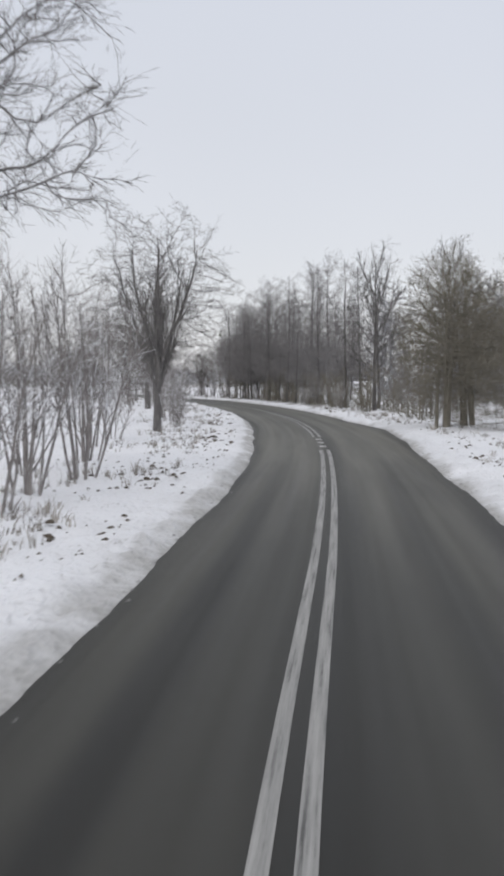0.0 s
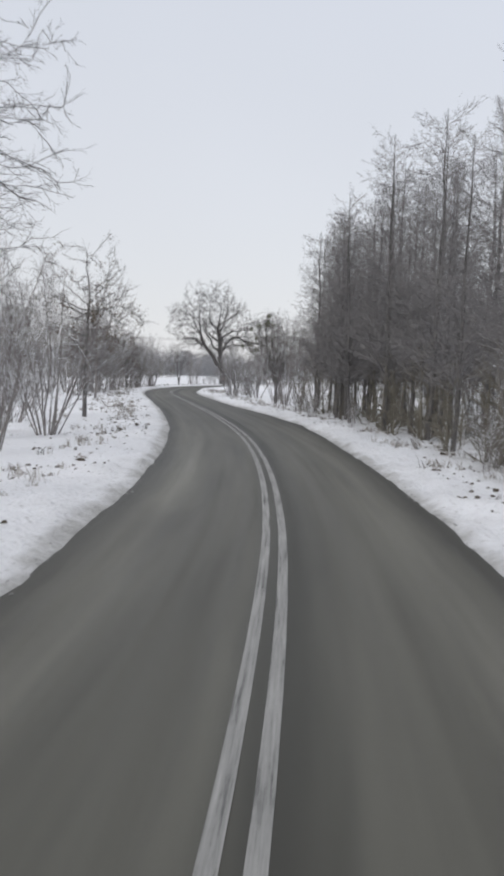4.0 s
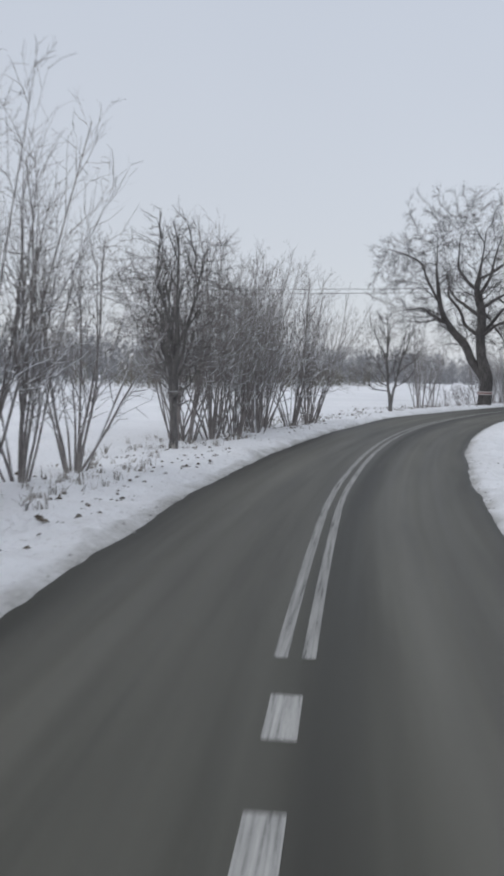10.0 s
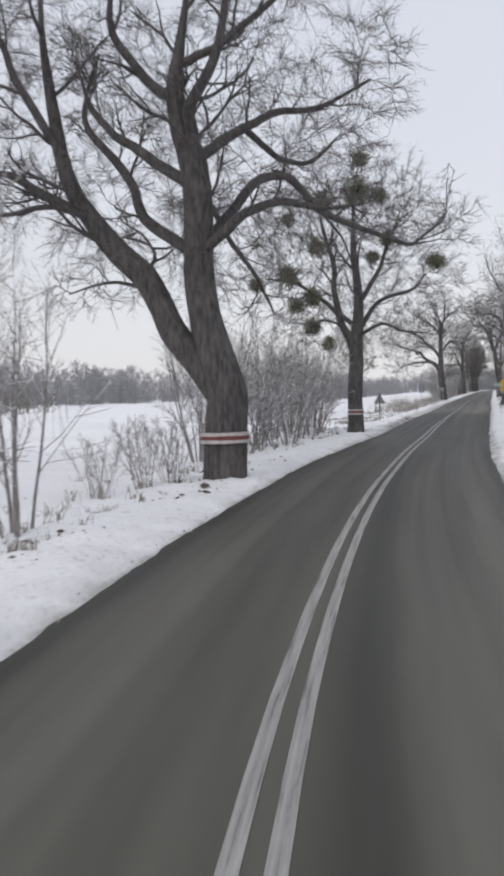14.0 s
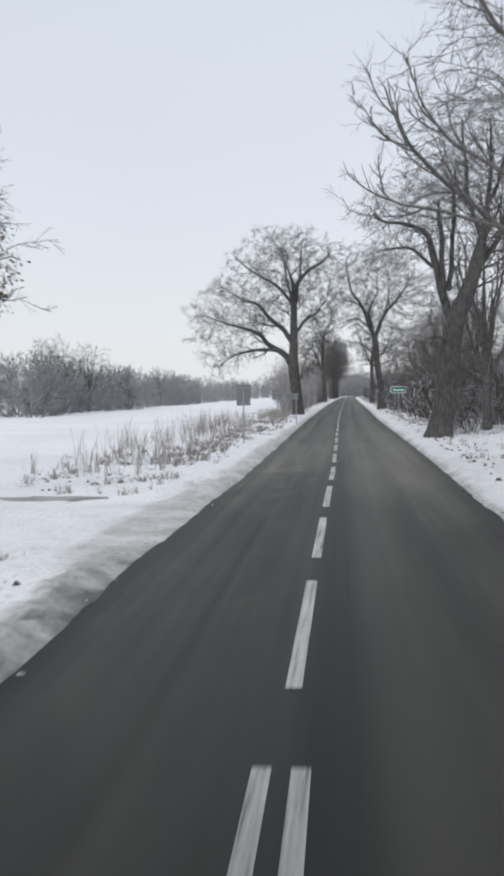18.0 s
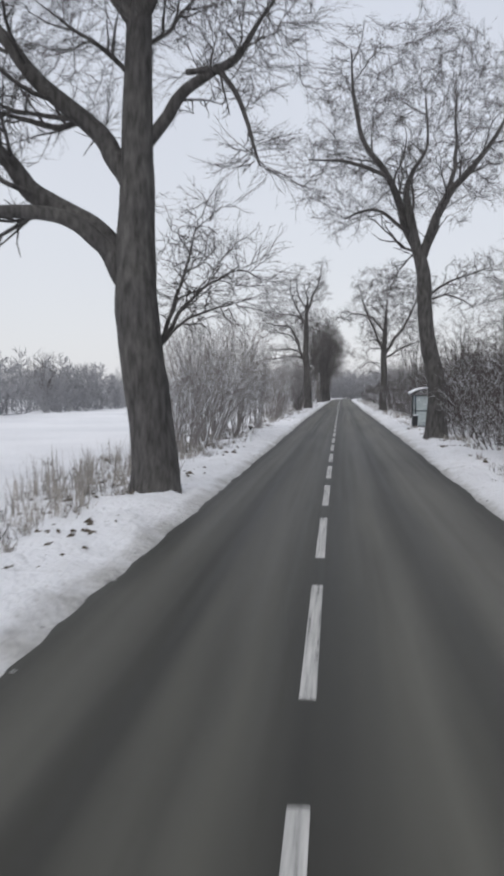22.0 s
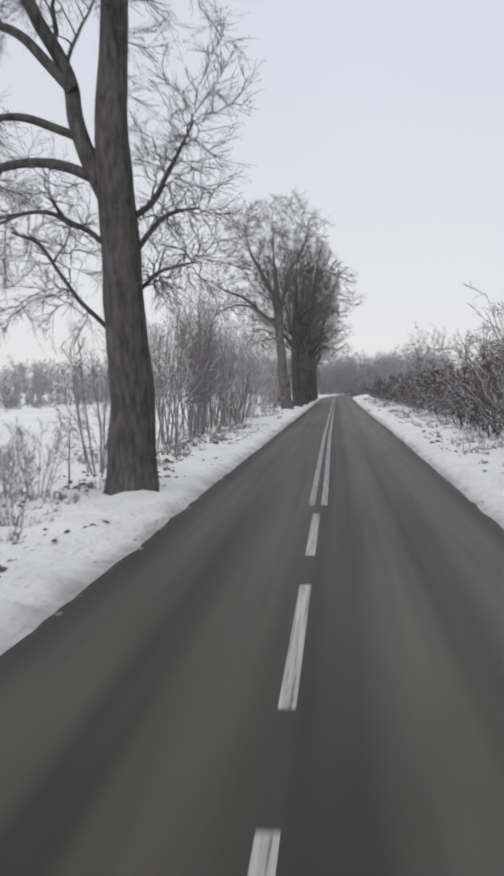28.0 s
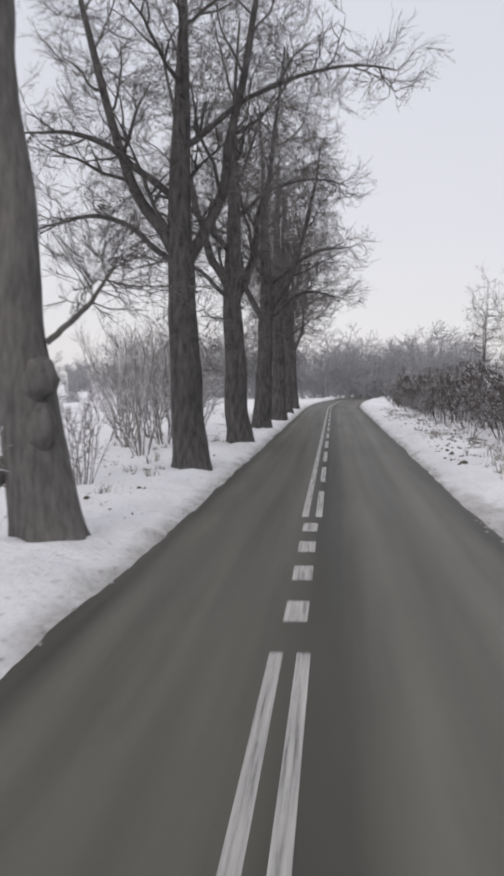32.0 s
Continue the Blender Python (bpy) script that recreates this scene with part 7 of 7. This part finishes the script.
# ---- far woods: too many trees to count ----
def far_wood(name, label, seed, places, mat, branches=40, least=0.0018):
    """Bare trees far off: bole, limbs and a haze of twigs for each, all in one mesh."""
    rng = np.random.default_rng(seed)
    moulds = []
    for k in range(4):
        tp, tr = trunk_line(rng, [(0, 0, -0.3), (0.02, 0, 0.4), (0.03, 0.02, 1.0)], [0.018, 0.012, 0.002], 4)
        p1, r1 = spawn(rng, tp, tr, branches // 2, 0.06, 0.98, (20, 55), 0.40, 3, 0.12, 0.1, 0.55, 0.4, 0.5)
        p2, r2 = spawn(rng, p1, r1, 10, 0.15, 1.0, (25, 60), 0.6, 2, 0.15, 0.05, 0.7, 0.5, least=least)
        moulds.append(joined([tubes(tp, tr, 3), tubes(p1, r1, 3), strips(p2, r2)]))
    sets = []
    for s, d, h in places:
        x, y = spot(s, d)
        v, f = moulds[int(rng.integers(0, 4))]
        a = rng.uniform(0, 6.28)
        c, e = math.cos(a), math.sin(a)
        wd = h * rng.uniform(0.9, 1.5)
        q = np.stack([(v[:, 0] * c - v[:, 1] * e) * wd + x, (v[:, 0] * e + v[:, 1] * c) * wd + y, v[:, 2] * h + ground_z(s, d)], 1)
        sets.append((q, f))
    v, f = joined(sets)
    return tagged(new(name, mesh_from(name, v, f, (mat,))), label, "wood", kind="stuff")


rng = np.random.default_rng(61)
# haze over these woods sits in their bark colour, bar the thicket's
WOODS = ((62, "hazy grey bare wood beyond the snowy field", (-40, 250), (-110, -75), (5, 10.5), 460, BARK_HAZED), (63, "hazy grey bare wood beyond the snowy field", (250, 520), (-130, -85), (4, 9.5), 420, BARK_HAZED),
         (68, "hazy grey bare wood beyond the snowy field", (520, 900), (-120, -70), (4, 8.5), 400, BARK_HAZED), (64, "bare wood behind the roadside thicket", (290, 640), (20, 42), (6, 10), 190, BARK_SNOWY), (65, "bare wood behind the alders", (20, 150), (26, 50), (9, 13), 60, BARK_HAZED),
         (66, "hazed pale grey wood that closes the view where the road bends", (655, 760), (-40, 18), (5, 10), 380, BARK_HAZED))
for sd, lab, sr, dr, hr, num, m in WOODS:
    far_wood("far_wood", lab, sd, [(rng.uniform(*sr), rng.uniform(*dr), rng.uniform(*hr)) for k in range(num)], m, 28, 0.0055 if m is BARK_HAZED and sr[0] < 655 else 0.003)
far_wood("brushwood", "reddish brown brush along the wood's edge", 69, [(rng.uniform(54, 124), rng.uniform(6.0, 9.2), rng.uniform(1.6, 3.4)) for k in range(90)], BARK_WILLOW, 24)
far_wood("thicket_floor", "dark tangled brush that fills the snowy thicket", 70, [(rng.uniform(330, 640), rng.uniform(7.0, 14), rng.uniform(1.6, 3.4)) for k in range(620)], BARK_SNOWY, 24, 0.0032)
# this hedge takes the same bark, with haze painted into its grey
far_wood("field_hedge", "dense haze-grey hedge along the far side of the snowy field", 71, [(s, rng.uniform(-39, -31), rng.uniform(0.5, 1.0) * (6.0 if s < 478 else 2.5)) for s in rng.uniform(366, 640, 380)], BARK_HAZED, 32, 0.006)
far_wood("hedgerow", "reddish brown hedge across the snowy field", 67, [(rng.uniform(262, 345), rng.uniform(-80, -60), rng.uniform(3, 5)) for k in range(90)], BARK_WILLOW)


# ---- road signs ----
def post(parent, x, h, mat=STEEL, r=0.03, label=""):
    bm = bmesh.new()
    tube_bm(bm, [(x, 0, -0.3), (x, 0, h * 0.5), (x, 0, h)], r, 10)
    pole = part("post", from_bm("post", bm, mat, True), parent, label)
    bm = bmesh.new()
    tube_bm(bm, [(x, 0, h), (x, 0, h + 0.015)], r + 0.006, 10)
    part("post_cap", from_bm("post_cap", bm, BLACK, True), pole)


def plate(parent, name, x0, x1, z0, z1, y, mat, thick=0.012, bev=0.004, label=""):
    bm = bmesh.new()
    box(bm, x0, x1, y - thick / 2, y + thick / 2, z0, z1, bev)
    return part(name, from_bm(name, bm, mat), parent, label)


def clamp(parent, x, z):
    bm = bmesh.new()
    box(bm, x - 0.05, x + 0.05, -0.05, 0.03, z - 0.015, z + 0.015, 0.004)
    part("clamp", from_bm("clamp", bm, STEEL), parent)


def bars(parent, mat, y, rows):
    """Lines of writing that cannot be read, as plain bars."""
    for x0, x1, z0, z1 in rows:
        plate(parent, "text_bar", x0, x1, z0, z1, y, mat, 0.004, 0.0)


def sign(name, label, s, d, turn=0.0):
    ob = standing(name, label, "road sign", "road signs")
    x, y = spot(s, d)
    ob.matrix_basis = pose(x, y, ground_z(s, d), 0, 0, heading(s) + turn)
    return ob


# boards seen from behind, for traffic the other way (local y points along the drive)
for s, d, w, h, z in ((317.6, -3.9, 0.6, 0.9, 1.6), (331.7, -3.35, 0.56, 0.52, 1.64)):
    sg = sign("road_sign", "grey back of a road sign on a single steel post", s, d, 4)
    post(sg, 0, z + h - 0.05)
    board = plate(sg, "board", -w / 2, w / 2, z, z + h, -0.05 + 0.09, PLATE_BACK, 0.02, 0.006)
    for zz in (z + 0.12, z + h - 0.12):
        plate(board, "stiffener", -w / 2 + 0.03, w / 2 - 0.03, zz - 0.02, zz + 0.02, 0.022, STEEL, 0.014)
        clamp(sg, 0, zz)
sg = sign("road_sign", "wide grey back of a direction board on two posts", 342.4, -3.06, 4)
for x in (-0.33, 0.33):
    post(sg, x, 2.1)
board = plate(sg, "board", -0.48, 0.48, 1.66, 2.12, 0.045, PLATE_BACK, 0.02, 0.006)
for zz in (1.77, 2.0):
    plate(board, "stiffener", -0.46, 0.46, zz - 0.02, zz + 0.02, 0.024, STEEL, 0.014)

sg = sign("warning_sign", "dark back of a triangular warning sign on a post", 276.2, -3.9, 0)
post(sg, 0, 2.05, DARK_FRAME)
bm = bmesh.new()
tri = [(-0.40, 1.32), (0.40, 1.32), (0.0, 2.02)]
for y in (0.035, 0.055):
    bm.faces.new([bm.verts.new((a, y, c)) for a, c in (tri if y < 0.05 else tri[::-1])])
bm.verts.ensure_lookup_table()
for k in range(3):
    a, c = k, (k + 1) % 3
    bm.faces.new((bm.verts[a], bm.verts[c], bm.verts[3 + (2 - c)], bm.verts[3 + (2 - a)]))
bmesh.ops.bevel(bm, geom=[e for e in bm.edges if abs(e.verts[0].co.y - e.verts[1].co.y) > 0.01], offset=0.05, segments=3, affect="EDGES")
part("board", from_bm("board", bm, PLATE_BACK), sg)

# green place-name board
sg = sign("place_sign", "green place-name board with white border on one post", 344.8, 4.5, -4)
post(sg, 0.02, 2.12)
plate(sg, "border", -0.54, 0.54, 2.10, 2.58, -0.04, WHITE, 0.02, 0.02)
face = plate(sg, "face", -0.49, 0.49, 2.145, 2.535, -0.053, GREEN, 0.008, 0.0)
bars(face, WHITE, -0.060, ((-0.36, -0.24, 2.25, 2.43), (-0.22, -0.10, 2.25, 2.37), (-0.08, 0.04, 2.25, 2.37), (0.06, 0.18, 2.25, 2.37), (0.20, 0.36, 2.25, 2.37)))
clamp(sg, 0.02, 2.3)

# blue board and yellow board by the first right-hand houses
sg = sign("information_sign", "blue board with two lines of white writing on a post", 300.4, 4.85, -6)
post(sg, 0.1, 2.35)
plate(sg, "border", -0.42, 0.44, 1.78, 2.34, -0.04, WHITE, 0.02, 0.015)
face = plate(sg, "face", -0.39, 0.41, 1.81, 2.31, -0.053, BLUE, 0.008, 0.0)
bars(face, WHITE, -0.060, ((-0.26, 0.12, 2.12, 2.22), (0.15, 0.34, 2.12, 2.20), (-0.30, -0.05, 1.90, 2.00), (-0.02, 0.34, 1.90, 1.98)))
sg = sign("yellow_sign", "yellow warning board with a black symbol on a post", 292.2, 4.45, -6)
post(sg, 0.0, 2.7)
upper = plate(sg, "upper_board", -0.30, 0.34, 2.15, 2.68, -0.04, YELLOW, 0.02, 0.03)
lower = plate(sg, "lower_board", -0.36, 0.40, 1.78, 2.10, -0.04, YELLOW, 0.02, 0.02)
bars(upper, BLACK, -0.054, ((-0.02, 0.06, 2.22, 2.5), (-0.08, 0.12, 2.5, 2.58)))
bars(lower, BLACK, -0.054, ((-0.25, 0.28, 1.90, 1.96),))

# ---- bus shelter ----
def shelter():
    sh = standing("bus_shelter", "small glass bus shelter with snow on its curved roof", "bus shelter")
    W, D, Hh = 2.6, 1.35, 2.15
    for x in (0.0, D):
        for y in (0.0, W / 2, W):
            if x == 0.0 and y == W / 2:
                continue
            bm = bmesh.new()
            box(bm, x - 0.035, x + 0.035, y - 0.035, y + 0.035, -0.2, Hh, 0.006)
            part("post", from_bm("post", bm, DARK_FRAME), sh)
    def pane(x0, x1, y0, y1, z0, z1):
        bm = bmesh.new()
        box(bm, x0, x1, y0, y1, z0, z1)
        part("glass_pane", from_bm("glass_pane", bm, GLASS), sh, "milky glass pane")
    def rail(x0, x1, y0, y1, z):
        bm = bmesh.new()
        box(bm, x0, x1, y0, y1, z - 0.03, z + 0.03, 0.006)
        part("rail", from_bm("rail", bm, DARK_FRAME), sh)
    for y in (0.0, W):
        for z0, z1 in ((0.22, 1.1), (1.16, 2.02)):
            pane(0.045, D - 0.045, y - 0.005, y + 0.005, z0, z1)
        for z in (0.18, 1.13, 2.06):
            rail(0.035, D - 0.035, y - 0.025, y + 0.025, z)
    for y0, y1 in ((0.0, W / 2), (W / 2, W)):
        for z0, z1 in ((0.22, 1.1), (1.16, 2.02)):
            pane(D - 0.005, D + 0.005, y0 + 0.045, y1 - 0.045, z0, z1)
        for z in (0.18, 1.13, 2.06):
            rail(D - 0.025, D + 0.025, y0 + 0.035, y1 - 0.035, z)
    for nm, mat, zo, th, lab in (("roof", DARK_FRAME, 0.0, 0.05, ""), ("roof_snow", CAP, 0.055, 0.10, "thick snow on the curved roof")):
        bm = bmesh.new()
        cols = []
        for k in range(13):
            t = k / 12
            x = -0.28 + t * (D + 0.5)
            z = Hh + zo + 0.30 * math.sin(math.pi * t) ** 0.8
            cut = 1.0 if nm == "roof" else 0.6 + 0.4 * math.sin(math.pi * t)
            cols.append([bm.verts.new((x, -0.15, z)), bm.verts.new((x, W + 0.15, z)), bm.verts.new((x, W + 0.15, z + th * cut)), bm.verts.new((x, -0.15, z + th * cut))])
        for p, q in zip(cols, cols[1:]):
            for i in range(4):
                bm.faces.new((p[i], p[(i + 1) % 4], q[(i + 1) % 4], q[i]))
        bm.faces.new(cols[0][::-1]), bm.faces.new(cols[-1])
        bmesh.ops.recalc_face_normals(bm, faces=bm.faces)
        part(nm, from_bm(nm, bm, mat, True), sh, lab)
    bm = bmesh.new()
    box(bm, 0.0, 0.04, 0.05, 0.75, 1.72, 2.1, 0.006)
    part("timetable_panel", from_bm("timetable_panel", bm, PALE_BLUE), sh, "pale blue timetable panel")
    bm = bmesh.new()
    box(bm, D - 0.42, D - 0.1, 0.4, W - 0.4, 0.44, 0.48, 0.01)
    part("bench_seat", from_bm("bench_seat", bm, WOOD_POLE), sh)
    for y in (0.6, W - 0.6):
        bm = bmesh.new()
        box(bm, D - 0.3, D - 0.24, y - 0.03, y + 0.03, -0.1, 0.44, 0.005)
        part("bench_leg", from_bm("bench_leg", bm, DARK_FRAME), sh)
    x, y = spot(403.2, 5.05)
    sh.matrix_basis = pose(x, y, ground_z(403.2, 5.4) - 0.06, 0, 0, heading(403))


shelter()

# litter bin by the shelter and a dark bin by the driveway
def litter_bin(s, d, h, r, label):
    ob = standing("litter_bin", label, "bin")
    bm = bmesh.new()
    rings = []
    for z, q in ((-0.05, 0.8), (0.02, 0.85), (h * 0.5, 0.95), (h * 0.92, 1.0), (h, 1.06), (h + 0.02, 1.0), (h - 0.03, 0.85), (h * 0.3, 0.75)):
        rings.append([bm.verts.new((math.cos(k * math.pi / 8) * r * q, math.sin(k * math.pi / 8) * r * q, z)) for k in range(16)])
    for p, q in zip(rings, rings[1:]):
        for k in range(16):
            bm.faces.new((p[k], p[(k + 1) % 16], q[(k + 1) % 16], q[k]))
    bm.faces.new(rings[0][::-1]), bm.faces.new(rings[-1])
    shell = part("body", from_bm("body", bm, BIN, True), ob)
    bm = bmesh.new()
    bmesh.ops.create_icosphere(bm, subdivisions=2, radius=r * 0.98)
    for v in bm.verts:
        v.co.z = max(v.co.z * 0.35, -0.03) + h + 0.02
    part("snow_cap", from_bm("snow_cap", bm, CAP, True), shell, "cap of snow")
    x, y = spot(s, d)
    ob.matrix_basis = pose(x, y, ground_z(s, d), 0, 0, 0)


litter_bin(402.2, 4.95, 0.62, 0.17, "dark litter bin with a cap of snow by the shelter")
litter_bin(283.5, 6.3, 1.0, 0.3, "dark waste bin in the snow by the driveway")

# delineator posts in the verge
def delineator(s, d, turn=0.0):
    ob = standing("delineator_post", "short white plastic marker post with a dark band", "marker post", "marker posts")
    bm = bmesh.new()
    box(bm, -0.05, 0.05, -0.03, 0.03, -0.2, 0.9, 0.012)
    shell = part("body", from_bm("body", bm, WHITE), ob)
    bm = bmesh.new()
    box(bm, -0.053, 0.053, -0.033, 0.033, 0.62, 0.80, 0.006)
    part("band", from_bm("band", bm, BLACK), shell, "black band")
    x, y = spot(s, d)
    ob.matrix_basis = pose(x, y, ground_z(s, d), 0, 0, heading(s) + turn)


for s, d in ((386.0, -3.55), (287.6, 4.8), (335.8, 5.9)):
    delineator(s, d)

# ---- the overhead line across the road, its poles out in the fields ----
line_pole = standing("power_pole", "weathered wooden pole of a small overhead line", "power pole", "poles")
bm = bmesh.new()
tube_bm(bm, [(0, 0, -0.5), (0, 0, 4.5), (0.03, 0, 9.2)], 0.13, 12)
part("pole", from_bm("pole", bm, WOOD_POLE, True), line_pole)
bm = bmesh.new()
box(bm, -0.06, 0.06, -0.7, 0.7, 8.75, 8.87, 0.01)
crossarm = part("crossarm", from_bm("crossarm", bm, WOOD_POLE), line_pole)
for y in (-0.55, 0.55):
    bm = bmesh.new()
    tube_bm(bm, [(0, y, 8.87), (0, y, 8.95), (0, y, 9.06)], 0.04, 8)
    part("insulator", from_bm("insulator", bm, WHITE, True), crossarm)
a = set_at(line_pole, 206.0, -72.0, heading(206), 1.0, 0.0)
c = put_copy(line_pole, 210.0, 62.0, heading(206), 1.0, 0.0)
for k, y in enumerate((-0.55, 0.55)):
    p, q = a.matrix_basis @ Vector((0, y, 9.05)), c.matrix_basis @ Vector((0, y, 9.05))
    bm = bmesh.new()
    pts = []
    for i in range(25):
        t = i / 24
        v = p.lerp(q, t)
        pts.append((v.x, v.y, v.z - 1.6 * 4 * t * (1 - t) - 0.15 * k))
    tube_bm(bm, pts, 0.012, 6)
    tagged(new("power_cable", from_bm("power_cable", bm, WIRE, True)), "thin black overhead cable crossing above the road", "cable", "overhead line")
